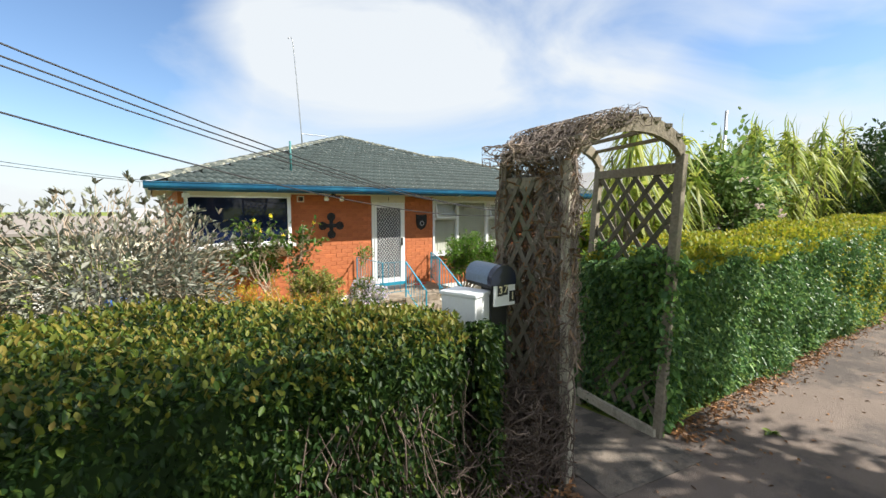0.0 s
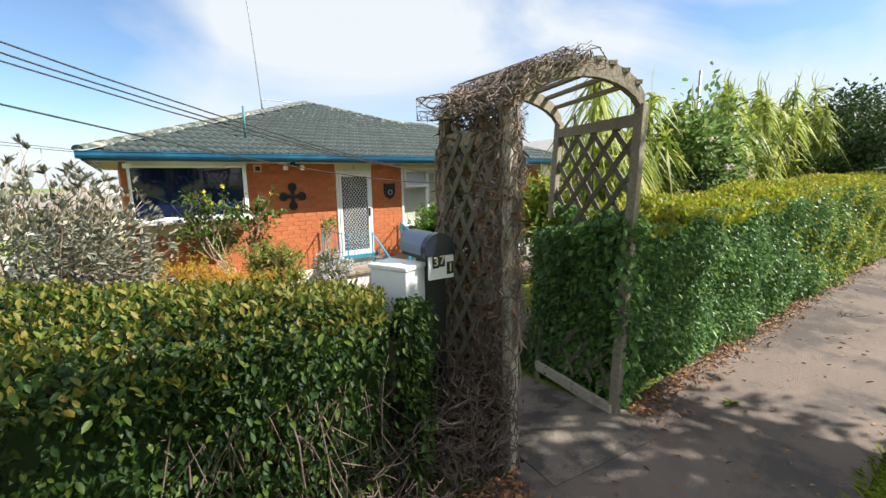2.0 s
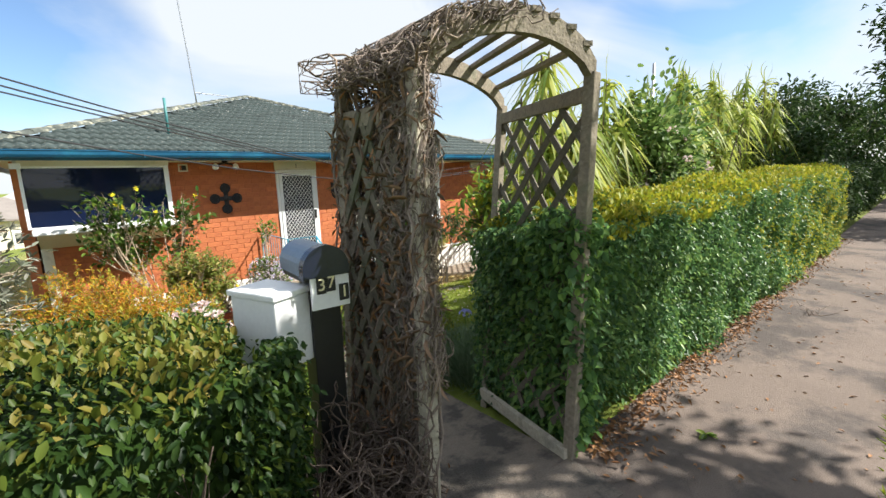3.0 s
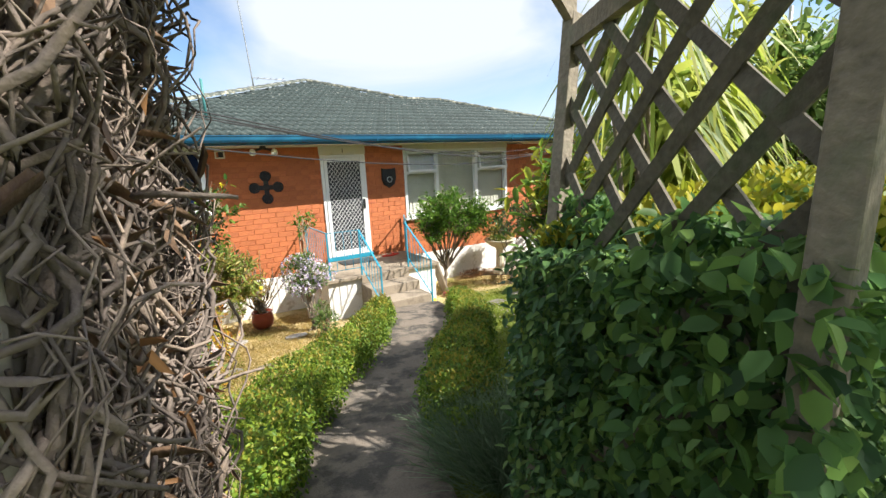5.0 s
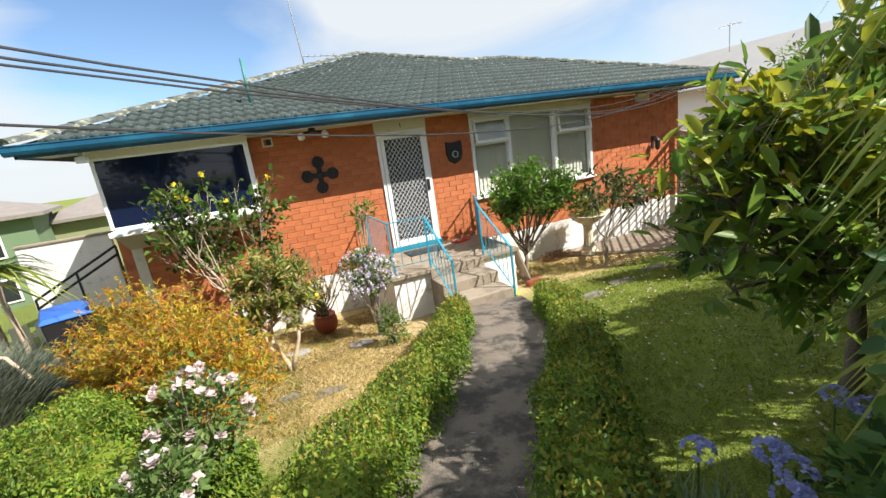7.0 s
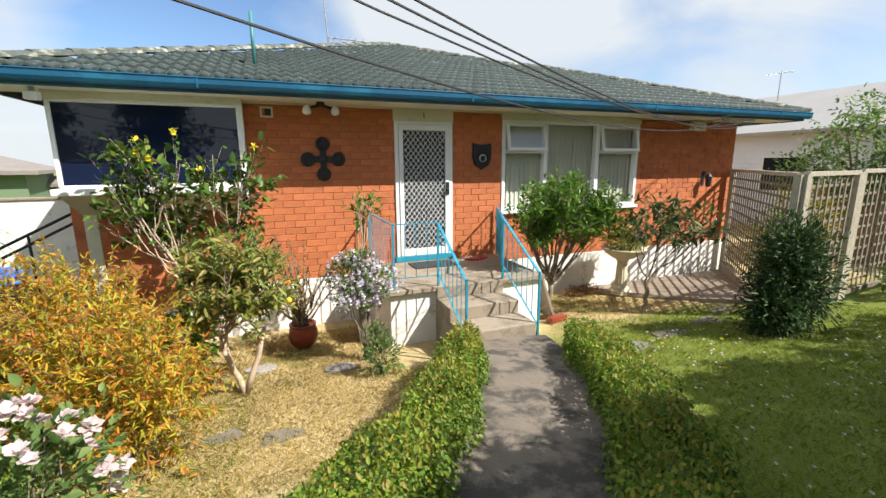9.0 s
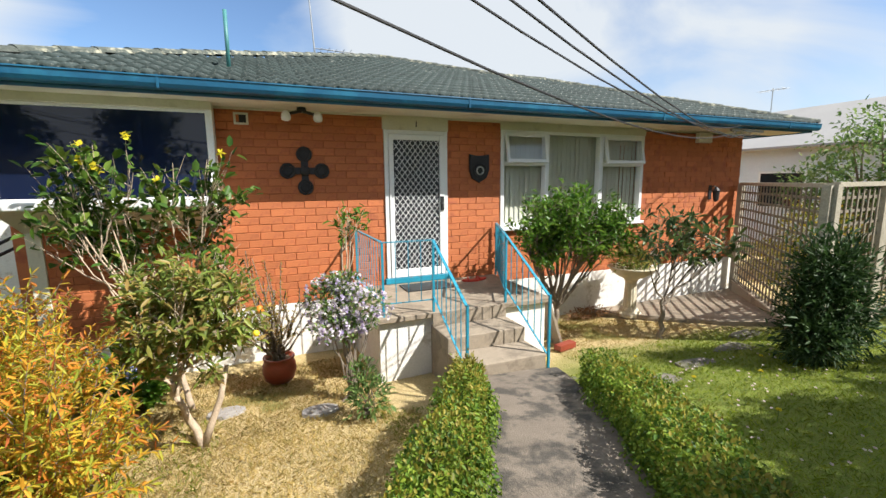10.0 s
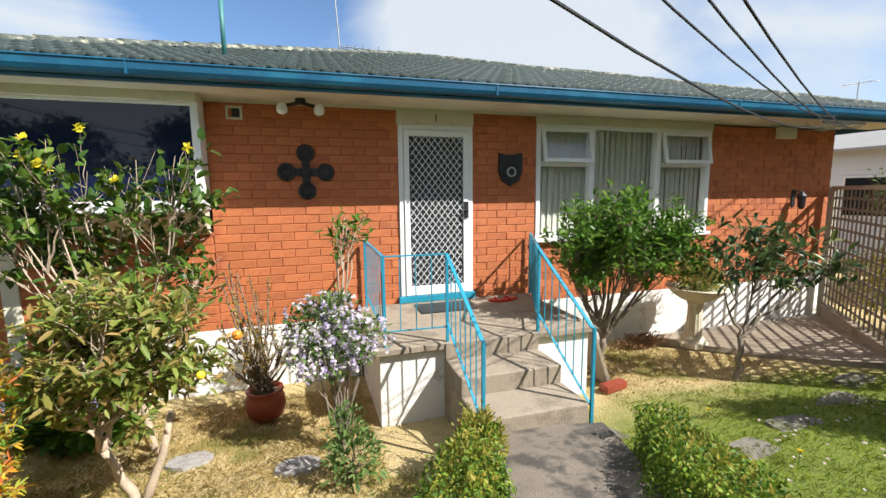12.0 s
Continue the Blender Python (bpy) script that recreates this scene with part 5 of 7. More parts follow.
def dead_creeper():
    b = np.array([1.98, 1.58, gz(1.98, 1.58)])
    t = thing("dead_creeper", "tangle of bare dead creeper stems at the hedge end", "climbing plant", tuple(b))
    n, K = 900, 14
    P = np.zeros((n, K, 3))
    p = np.column_stack([0.40 - rng.random(n) ** 1.4 * 1.25, rng.random(n) * 0.44 - 0.20, rng.random(n) * 0.45])
    d = rand_dirs(n) * [0.8, 0.8, 0.6] + [0.25, 0, 0.75]
    for k in range(K):
        P[:, k] = p
        d = unit(d + rng.normal(size=(n, 3)) * 0.55)
        p = p + d * 0.036
        p[:, 0] = np.clip(p[:, 0], -0.90, 0.40)
        p[:, 1] = np.clip(p[:, 1], -0.24, 0.26)
        p[:, 2] = np.clip(p[:, 2], 0.0, 0.62 + 0.55 * np.clip(p[:, 0], -0.8, 0.4))
    R = (0.002 + 0.0035 * rng.random((n, 1)) ** 2) * np.linspace(1.1, 0.6, K)[None]
    tubes_part("dead_stem", t, P, R, M_TWIG, 5)


dead_creeper()


# ---- letterboxes ----
def letterbox():
    t = thing("letterbox", "barrel-topped metal letterbox with navy door and number plates on a post", "letterbox", (2.215, 1.95, gz(2.215, 1.95)), rz=-4.0)
    z0 = 1.12 - gz(2.20, 1.96)
    prof = [(-0.086, 0.0), (-0.086, 0.03)] + [(0.086 * math.cos(a), 0.03 + 0.084 * math.sin(a)) for a in np.linspace(math.pi, 0, 15)[1:-1]] + [(0.086, 0.03), (0.086, 0.0)]

    def arch(y0, y1, k=1.0):
        n = len(prof)
        g = Geo()
        g.add([(x * k, y, z0 + 0.05 + (z - 0.05) * k) for y in (y0, y1) for x, z in prof], [(i + 1, i, n + i, n + i + 1) for i in range(n - 1)] + [(0, n - 1, 2 * n - 1, n), tuple(range(n)), tuple(range(n, 2 * n))[::-1]])
        return g

    part("drum", arch(-0.17, 0.07), M_DRUM, t, "grey-blue enamelled drum")
    part("door", arch(-0.215, -0.171, 1.06), M_NAVY, t, "glossy dark navy front door")
    part("floor_board", Geo().box(-0.08, -0.19, z0 - 0.022, 0.08, 0.06, z0 - 0.001), M_BLACK, t, bevel=0.003)
    part("post", Geo().box(-0.05, -0.16, 0.0, 0.07, -0.05, z0 - 0.023), M_BLACK, t, bevel=0.004)
    plate = part("number_plate", Geo().box(-0.062, -0.207, z0 - 0.13, 0.092, -0.192, z0 - 0.003), M_WHITE, t, "white board with number tiles", 0.003)
    for x, z, w, word in ((-0.024, -0.034, 0.033, "3"), (0.014, -0.029, 0.033, "7"), (0.066, -0.073, 0.036, "1")):
        tile = part("number_tile", Geo().box(x - w / 2 - 0.002, -0.214, z0 + z - 0.034, x + w / 2 + 0.002, -0.208, z0 + z + 0.032), M_BLACK, plate, bevel=0.002)
        n = part("numeral", text_mesh(word, 0.066, 0.002), M_GOLD, plate, "cream numeral " + word)
        n.matrix_basis = Matrix.Translation((x, -0.2155, z0 + z)) @ pose(0, 0, 0, 90, 0, 0)
    t2 = thing("white_letterbox", "plain white box letterbox on a post behind the hedge", "letterbox", (2.04, 1.90, gz(2.04, 1.90)), rz=20)
    h = 1.08 - gz(2.04, 1.90)
    part("case", Geo().box(-0.085, -0.12, h - 0.30, 0.085, 0.12, h - 0.025), M_WHITE, t2, bevel=0.006)
    part("lid", Geo().box(-0.095, -0.13, h - 0.024, 0.095, 0.13, h), M_WHITE, t2, bevel=0.006)
    part("post", Geo().box(-0.045, -0.045, 0, 0.045, 0.045, h - 0.30), M_WOODW, t2)


letterbox()


# ---- garden plants ----
def shrub(name, label, category, at, blobs, n, leaf, width, material, bark=M_BARK, stems=9, r=0.012, shell=0.4, rough=0.3, up=0.35, wild=0.8, trunk=0.1, r_tip=0.003, group="", fork=(0, 0), curl=0.2):
    base = (at[0], at[1], gz(*at))
    t = thing(name, label, category, base, group)
    P, d = blob_points(stems, blobs, 0.2, 0.1)
    C, R = limbs((0, 0, -0.03), P - np.array(base), r, r_tip, 0.02, 8, trunk, fork)
    C[:, 0] += rng.normal(size=(stems, 3)) * [0.03, 0.03, 0]
    tubes_part("stem", t, C, R, bark, 6)
    leaf_cloud("foliage", t, base, blobs, n, leaf, width, material, shell, rough, up, wild, curl)
    return t, base


def more(t, base, name, blobs, n, leaf, width, material, **k):
    return leaf_cloud(name, t, base, blobs, n, leaf, width, material, **k)


def tree(name, label, at, fork, trunk_r, tips, leaf, width, n, material, bark, young=None, young_n=0, spread=0.16, group="", tipr=0.006, droop=0.0, category="tree", twigs=4, curl=0.2):
    """A small tree: a forked trunk, limbs to the tips, twigs with leaves round each tip."""
    base = (at[0], at[1], gz(*at))
    b = np.array(base)
    t = thing(name, label, category, base, group)
    tips = np.array(tips, float) - b
    fk = np.array(fork, float) - b
    K = 6
    s = np.linspace(0, 1, K)[:, None]
    wob = rng.normal(size=(K, 3)) * trunk_r * 0.5
    wob[0] = 0
    T = np.array([0, 0, -0.04]) * (1 - s) + fk * s + wob
    part("trunk", Geo().tube([tuple(p) for p in T], list(np.linspace(trunk_r * 1.25, trunk_r * 0.8, K)), 10), bark, t, smooth=True)
    mains = tips[rng.permutation(len(tips))[: max(4, len(tips) // 7)]]
    M, R = limbs(T[-1], mains, trunk_r * 0.62, tipr, 0.02, 8, 0.10)
    tubes_part("limb", t, M, R, bark, 7)
    near = np.argmin(np.linalg.norm(tips[:, None] - mains[None], axis=2), axis=1)
    st = M[near, rng.integers(4, 8, len(tips))]
    s8 = np.linspace(0, 1, 8)[None, :, None]
    bow = np.sin(s8 * math.pi) * (rand_dirs(len(tips)) * 0.05 + [0, 0, -0.02])[:, None]
    P = st[:, None] * (1 - s8) + tips[:, None] * s8 + bow + rng.normal(size=(len(tips), 8, 3)) * 0.008
    P[:, 0] = st
    tubes_part("branch", t, P, np.linspace(tipr * 1.6, tipr * 0.5, 8)[None].repeat(len(tips), 0), bark, 5)
    q = np.repeat(tips, twigs, 0)
    e = q + rand_dirs(len(q)) * spread * 1.3 + [0, 0, spread * 0.4]
    st = P[np.repeat(np.arange(len(tips)), twigs), rng.integers(4, 7, len(q))]
    sg = np.linspace(0, 1, 5)[None, :, None]
    W = st[:, None] * (1 - sg) + e[:, None] * sg + rng.normal(size=(len(q), 5, 3)) * 0.012
    W[:, 0] = st
    tubes_part("twig", t, W, np.linspace(tipr * 0.6, 0.0015, 5)[None].repeat(len(q), 0), bark, 4)

    def clad(nm, k, m, ln, top=False):
        i = rng.integers(0, len(W), k)
        if top:
            order = np.argsort(-W[:, -1, 2])[: max(3, len(W) // 2)]
            i = order[rng.integers(0, len(order), k)]
        f = 0.35 + 0.65 * rng.random(k)
        a = f * 4
        k0 = np.minimum(a.astype(int), 3)
        fr = (a - k0)[:, None]
        Q = W[i, k0] * (1 - fr) + W[i, k0 + 1] * fr
        D = unit(W[i, -1] - W[i, 0]) * 0.5 + rand_dirs(k) * 0.9 + [0, 0, 0.2 - droop]
        L = ln * (0.6 + 0.7 * rng.random(k))
        part(nm, leaves_mesh(nm, Q + rand_dirs(k) * spread * 0.25, D, L, L * width, curl=curl), m, t)

    clad("foliage", n, material, leaf)
    if young:
        clad("young_leaves", young_n, young, leaf, True)
    return t, base, W


def scatter(c, r, n, low=-1.0):
    """Tips spread over an ellipsoid."""
    d = rand_dirs(n)
    d[:, 2] = np.where(d[:, 2] < low, -d[:, 2], d[:, 2])
    return np.array(c) + d * np.array(r) * (0.55 + 0.45 * rng.random((n, 1)))


# silver shrub beyond the street hedge
t, b = shrub("silver_shrub", "large straggly silver-grey leaved shrub", "shrub", (0.1, 4.6), [(0.1, 4.7, 0.95, 0.95, 0.8, 0.66), (-1.2, 4.3, 1.0, 1.0, 0.8, 0.66), (0.75, 4.7, 0.85, 0.42, 0.5, 0.62), (-2.4, 4.0, 1.0, 1.1, 0.9, 0.66), (0.2, 4.6, 0.2, 1.0, 0.8, 0.6), (-1.6, 4.2, 0.2, 1.4, 0.8, 0.6), (0.50, 5.3, 0.65, 0.30, 0.35, 0.45)], 22000, 0.062, 0.026, L_SILVER, M_PALEBARK, 110, 0.008, 0.25, 0.35, up=0.5)
P, d = blob_points(420, [(0.1, 4.7, 0.95, 0.98, 0.85, 0.70), (-1.4, 4.3, 1.0, 1.2, 0.9, 0.68), (0.75, 4.7, 0.85, 0.45, 0.5, 0.7), (0.50, 5.3, 0.65, 0.32, 0.35, 0.50)], 0.75, 0.15)
s = np.linspace(0, 1, 5)[None, :, None]
C = (P - np.array(b))[:, None] + (d * 0.25 + [0, 0, 0.10])[:, None] * (s - 0.6) + rng.normal(size=(420, 5, 3)) * 0.012
tubes_part("bare_twig", t, C, np.linspace(0.006, 0.002, 5)[None].repeat(420, 0), M_PALEBARK, 5)
# whorls of leaves at the twig ends
Q = np.repeat(C[:, -1], 9, 0)
tagged(part("leaf_whorl", leaves_mesh("leaf_whorl", Q, rand_dirs(len(Q)) * 0.7 + np.repeat(d, 9, 0) * 0.6 + [0, 0, 0.5], 0.055 + 0.035 * rng.random(len(Q)), 0.024), L_SILVER, t), kind="stuff")

# lavender mass on the far side of the lawn
base = (-1.3, 8.4, gz(-1.3, 8.4))
t = thing("lavender_bush", "wide grey-green lavender bush edging the lawn", "shrub", base)
k = 5200
P = np.column_stack([-1.2 + rng.normal(size=k) * 0.75, 8.9 + rng.normal(size=k) * 0.35, np.zeros(k)])
P[:, 2] = ground_z(P[:, 0], P[:, 1])
d = P - np.array([-1.2, 8.9, -2.2])
part("foliage", straps_mesh("foliage", P - np.array(base), d + rand_dirs(k) * 0.25, 0.78 + 0.38 * rng.random(k), 0.018, 0.15), L_GREY, t)

base = (3.98, 2.72, gz(3.98, 2.72))
t = thing("lavender_bush", "feathery grey-green lavender bush beside the path", "shrub", base)
k = 6500
P = np.column_stack([3.98 + rng.normal(size=k) * 0.12, 2.72 + rng.normal(size=k) * 0.20, np.zeros(k)])
P[:, 2] = ground_z(P[:, 0], P[:, 1])
d = P - np.array([4.0, 2.72, -0.85])
tagged(part("foliage", straps_mesh("foliage", P - np.array(base), d + rand_dirs(k) * 0.35, 0.28 + 0.22 * rng.random(k), 0.007, 0.12), leaf_mat("lavender_green", [(0.10, 0.17, 0.08), (0.17, 0.24, 0.13), (0.24, 0.31, 0.19)], 0.3), t), kind="stuff")

# nandina: orange feathery bush
nan = [(1.45, 7.65, -0.34, 0.50, 0.45, 0.56), (1.92, 7.15, -0.36, 0.46, 0.46, 0.54), (2.14, 6.72, -0.40, 0.36, 0.36, 0.44), (2.48, 6.28, -0.36, 0.30, 0.30, 0.40), (1.05, 7.9, -0.55, 0.38, 0.36, 0.38)]
t, b = shrub("nandina_bush", "feathery nandina bush with orange and yellow-green leaves", "shrub", (1.82, 7.35), nan, 7000, 0.055, 0.014, L_ORANGE, M_BARK, 46, 0.006, 0.2, 0.4, up=0.3, wild=1.0)
k, m = 620, 26
P, d = blob_points(k, nan, 0.75, 0.3)
D = unit(d * 0.7 + rand_dirs(k) * 0.35 + [0, 0, 0.55])
ln = 0.14 + 0.22 * rng.random(k) ** 1.5
s5 = np.linspace(0, 1, 6)[None, :, None]
C = (P - np.array(b))[:, None] + D[:, None] * s5 * ln[:, None, None] - np.array([0, 0, 0.10]) * s5 ** 2 * ln[:, None, None]
tubes_part("spray_stem", t, C, np.linspace(0.003, 0.001, 6)[None].repeat(k, 0), M_BARK, 4)
f = rng.random((k, m)) * 4.99
k0 = f.astype(int)
fr = (f - k0)[..., None]
ii = np.arange(k)[:, None]
Q = (C[ii, k0] * (1 - fr) + C[ii, k0 + 1] * fr).reshape(-1, 3)
tagged(part("spray_leaf", leaves_mesh("spray_leaf", Q, np.repeat(D, m, 0) * 0.6 + rand_dirs(k * m) * 0.9, 0.04 + 0.035 * rng.random(k * m), 0.014), L_NANDINA, t, "narrow orange-red leaflets"), kind="stuff")
t, b = shrub("fern_shrub", "low yellow-green ferny shrub", "shrub", (1.5, 6.65), [(1.5, 6.7, -0.72, 0.35, 0.3, 0.22), (1.0, 7.2, -0.8, 0.35, 0.3, 0.2)], 2600, 0.05, 0.014, L_BOX, M_BARK, 20, 0.005)

# roses
for at, blobs, nf in (((2.38, 5.12), [(2.38, 5.12, -0.10, 0.30, 0.25, 0.34)], 52), ((2.22, 4.7), [(2.22, 4.7, -0.18, 0.22, 0.2, 0.16)], 18)):
    t, b = shrub("rose_bush", "rose bush with pale pink-white open blooms", "rose", at, blobs, 900, 0.045, 0.028, L_SHRUB, M_BARK, 26, 0.006, 0.2, 0.3, group="roses")
    P, d = blob_points(nf, blobs, 0.9, 0.15)
    up = d[:, 2] > -0.3
    P, d = P[up], d[up]
    for p, q in zip(P, d):
        part("bloom", flowers_mesh("bloom", np.tile(p - np.array(b), (3, 1)) + rng.normal(size=(3, 3)) * 0.008, np.tile(q, (3, 1)) + rand_dirs(3) * 0.5 + [0, -0.4, 0.3], 0.072 * (0.7 + 0.6 * rng.random(3))), F_WHITE, t)

# hibiscus before the bay
tips = np.concatenate([scatter((2.35, 8.6, 0.75), (0.55, 0.35, 0.62), 26), scatter((3.05, 8.5, 0.65), (0.33, 0.25, 0.6), 14), scatter((1.8, 8.6, 0.75), (0.2, 0.2, 0.5), 8)])
t, b, W = tree("hibiscus", "leggy hibiscus shrub with glossy leaves and yellow flowers", (2.7, 8.4), (2.6, 8.45, -0.65), 0.026, tips, 0.095, 0.60, 1550, L_HIB, M_PALEBARK, None, 0, 0.17, category="shrub", twigs=5)
i = np.argsort(-W[:, -1, 2])[::9][:7]
for p in W[i, -1]:
    part("bloom", flowers_mesh("bloom", p[None] + [0, -0.02, 0.03], rand_dirs(1) * 0.5 + [0, -0.8, 0.4], 0.10), F_YELLOW, t, "yellow hibiscus flower")

# bronze-leaved shrub with a pale forked trunk
tips = np.concatenate([scatter((2.95, 7.5, -0.05), (0.52, 0.42, 0.38), 34), scatter((2.75, 7.5, -0.1), (0.35, 0.3, 0.3), 10)])
t, b, W = tree("bronze_shrub", "small shrub with bronze-green leaves on a pale forked trunk", (2.92, 7.45), (2.79, 7.46, -0.60), 0.028, tips, 0.085, 0.34, 3900, L_REDDISH, M_PALEBARK, None, 0, 0.15, category="shrub", twigs=5)
part("trunk", Geo().tube([(0.0, 0.0, 0.0), (0.06, 0.01, 0.16), (0.14, 0.02, 0.36), (0.20, 0.03, 0.62)], [0.034, 0.028, 0.024, 0.018], 10), M_PALEBARK, t, smooth=True)


# potted bare shrub
def potted():
    base = (3.51, 8.72, gz(3.51, 8.72))
    t = thing("flower_pot", "round glazed red-brown flower pot on the dry lawn", "pot", base)
    part("body", Geo().lathe([(0.10, 0.0), (0.155, 0.05), (0.18, 0.14), (0.172, 0.22), (0.15, 0.27), (0.168, 0.285), (0.168, 0.30), (0.145, 0.30), (0.13, 0.24)], sides=26), M_POT, t, smooth=True)
    part("soil", Geo().lathe([(0.138, 0.22), (0.135, 0.262)], sides=18), M_SOIL, t)
    t2 = thing("potted_shrub", "nearly bare shrub with small yellowing leaves in the pot", "shrub", (base[0], base[1], base[2] + 0.263))
    tips = scatter((0, 0, 0.46), (0.62, 0.42, 0.36), 34, -0.2)
    tips[:12] = scatter((-0.10, 0.05, 1.0), (0.26, 0.18, 0.34), 12)
    P, R = limbs((0, 0, -0.02), tips, 0.017, 0.005, 0.03, 8, 0.05)
    tubes_part("stem", t2, P, R, M_BARK, 6)
    Q, d = along(P, 1300)
    part("foliage", leaves_mesh("foliage", Q, d + rand_dirs(1300) * 0.9, 0.034 + 0.016 * rng.random(1300), 0.016), leaf_mat("yellowing_leaves", [(0.40, 0.30, 0.05), (0.25, 0.24, 0.05), (0.46, 0.22, 0.05)], 0.35), t2)


potted()


def fruit(x, y, z, r, material, label, name):
    t = thing(name, label, "fruit", (x, y, z))
    part("skin", Geo().lathe([(0.004, -r), (r * 0.7, -r * 0.72), (r, 0.0), (r * 0.72, r * 0.7), (0.004, r * 0.98)], sides=14), material, t, smooth=True)
    part("stalk", Geo().tube([(0, 0, r * 0.9), (0.004, 0.003, r * 1.6)], 0.003, 5), M_BARK, t)


fruit(3.36, 8.42, -0.26, 0.045, M_ORANGE, "ripe orange fruit hanging by the potted shrub", "orange_fruit")
fruit(3.36, 7.25, -0.12, 0.026, M_YELLOW, "small yellow fruit in the bronze-leaved shrub", "yellow_fruit")

# lilac-flowered bush by the porch
bl = [(4.0, 8.0, -0.15, 0.26, 0.24, 0.24), (4.28, 7.95, -0.22, 0.26, 0.24, 0.20), (4.15, 8.0, 0.02, 0.18, 0.16, 0.12), (4.1, 7.9, -0.38, 0.28, 0.2, 0.12)]
t, b = shrub("lilac_bush", "flowering bush covered in lilac and white blooms", "shrub", (4.15, 7.85), bl, 1500, 0.05, 0.024, L_SHRUB, M_BARK, 16, 0.014, 0.3, 0.2, trunk=0.25)
P, d = blob_points(620, bl, 0.75, 0.3)
tagged(part("bloom", flowers_mesh("bloom", P - np.array(b), d + rand_dirs(620) * 0.5, 0.055 * (0.7 + 0.6 * rng.random(620))), F_LILAC, t, "lilac and white petals"), kind="stuff")
t, b = shrub("leafy_seedling", "small grey-green leafy plant at the lawn edge", "plant", (4.2, 7.35), [(4.2, 7.30, -0.84, 0.18, 0.14, 0.20), (4.18, 7.4, -0.68, 0.12, 0.1, 0.16)], 420, 0.06, 0.022, L_SHRUB, M_BARK, 12, 0.006)

# tall thin plant beside the porch
tips = np.concatenate([scatter((4.32, 8.5, 0.55), (0.16, 0.12, 0.22), 7), scatter((4.2, 8.5, -0.2), (0.2, 0.12, 0.25), 5)])
tree("tall_seedling", "tall thin light-green shrub beside the porch", (4.28, 8.5), (4.28, 8.5, -0.6), 0.014, tips, 0.10, 0.36, 170, L_CITRUS, M_PALEBARK, None, 0, 0.10, category="shrub", twigs=3)

# citrus tree
tips = np.concatenate([scatter((7.25, 8.45, 0.36), (0.80, 0.55, 0.42), 74), scatter((7.72, 8.4, 0.22), (0.42, 0.4, 0.34), 20), scatter((6.75, 8.45, 0.24), (0.35, 0.35, 0.33), 18)])
tree("citrus_tree", "small round-headed citrus tree with glossy bright green leaves", (7.05, 8.62), (7.1, 8.55, -0.72), 0.042, tips, 0.08, 0.46, 7200, L_CITRUS, M_BARK, None, 0, 0.16, twigs=7)

# small tree on the lawn
tips = np.concatenate([scatter((8.45, 7.9, 0.25), (0.45, 0.42, 0.33), 17), scatter((8.95, 7.9, 0.12), (0.40, 0.35, 0.28), 12), scatter((8.1, 7.9, 0.10), (0.12, 0.2, 0.2), 3)])
tree("small_tree", "small open-branched tree with drooping dark leaves", (8.26, 7.84), (8.3, 7.86, -0.68), 0.032, tips, 0.13, 0.40, 520, L_SMALL, M_BARK, None, 0, 0.15, droop=0.35, twigs=3)

# magnolia by the path
tips = np.concatenate([scatter((5.80, 3.42, 0.98), (0.80, 0.5, 0.62), 50), scatter((5.20, 3.45, 0.88), (0.42, 0.38, 0.52), 30), scatter((6.4, 3.3, 1.05), (0.5, 0.5, 0.55), 20)])
tree("magnolia_tree", "young broad-leaved tree with large glossy leaves, yellow at the top", (6.02, 3.48), (6.0, 3.48, 0.3), 0.045, tips, 0.14, 0.38, 1800, L_MAG, M_BARK, L_MAGY, 620, 0.19, twigs=5)

# dark bush before the lattice fence
t, b = shrub("dark_bush", "rounded dark green bush before the lattice fence", "shrub", (8.70, 6.30), [(8.70, 6.30, -0.25, 0.42, 0.40, 0.68), (8.46, 6.25, -0.58, 0.30, 0.32, 0.36), (9.0, 6.35, -0.45, 0.32, 0.34, 0.48), (8.75, 6.3, 0.12, 0.26, 0.26, 0.34)], 7800, 0.075, 0.022, L_DEEP, M_BARK, 34, 0.010, 0.3, 0.45, up=0.25)


# pedestal urn
def urn():
    base = (8.92, 9.02, -1.20)
    t = thing("pedestal_urn", "fluted cast-stone pedestal with a wide planting bowl", "urn", base)
    part("pedestal", Geo().lathe([(0.19, 0.0), (0.19, 0.05), (0.15, 0.08), (0.14, 0.11), (0.105, 0.15), (0.088, 0.55), (0.105, 0.60), (0.12, 0.62)], sides=28, flute=0.06), M_STONE, t)
    part("bowl", Geo().lathe([(0.11, 0.62), (0.20, 0.66), (0.30, 0.73), (0.36, 0.80), (0.38, 0.815), (0.35, 0.825), (0.28, 0.77)], sides=30), M_STONE, t, smooth=True)
    b2 = (base[0], base[1], base[2] + 0.77)
    t2 = thing("bowl_plants", "bushy green and bronze plants filling the stone bowl", "plant", b2)
    leaf_cloud("foliage", t2, b2, [(8.92, 9.02, -0.28, 0.42, 0.34, 0.18), (8.92, 9.02, -0.2, 0.25, 0.2, 0.2)], 1500, 0.075, 0.018, L_REDDISH, 0.2, 0.2, 0.6)


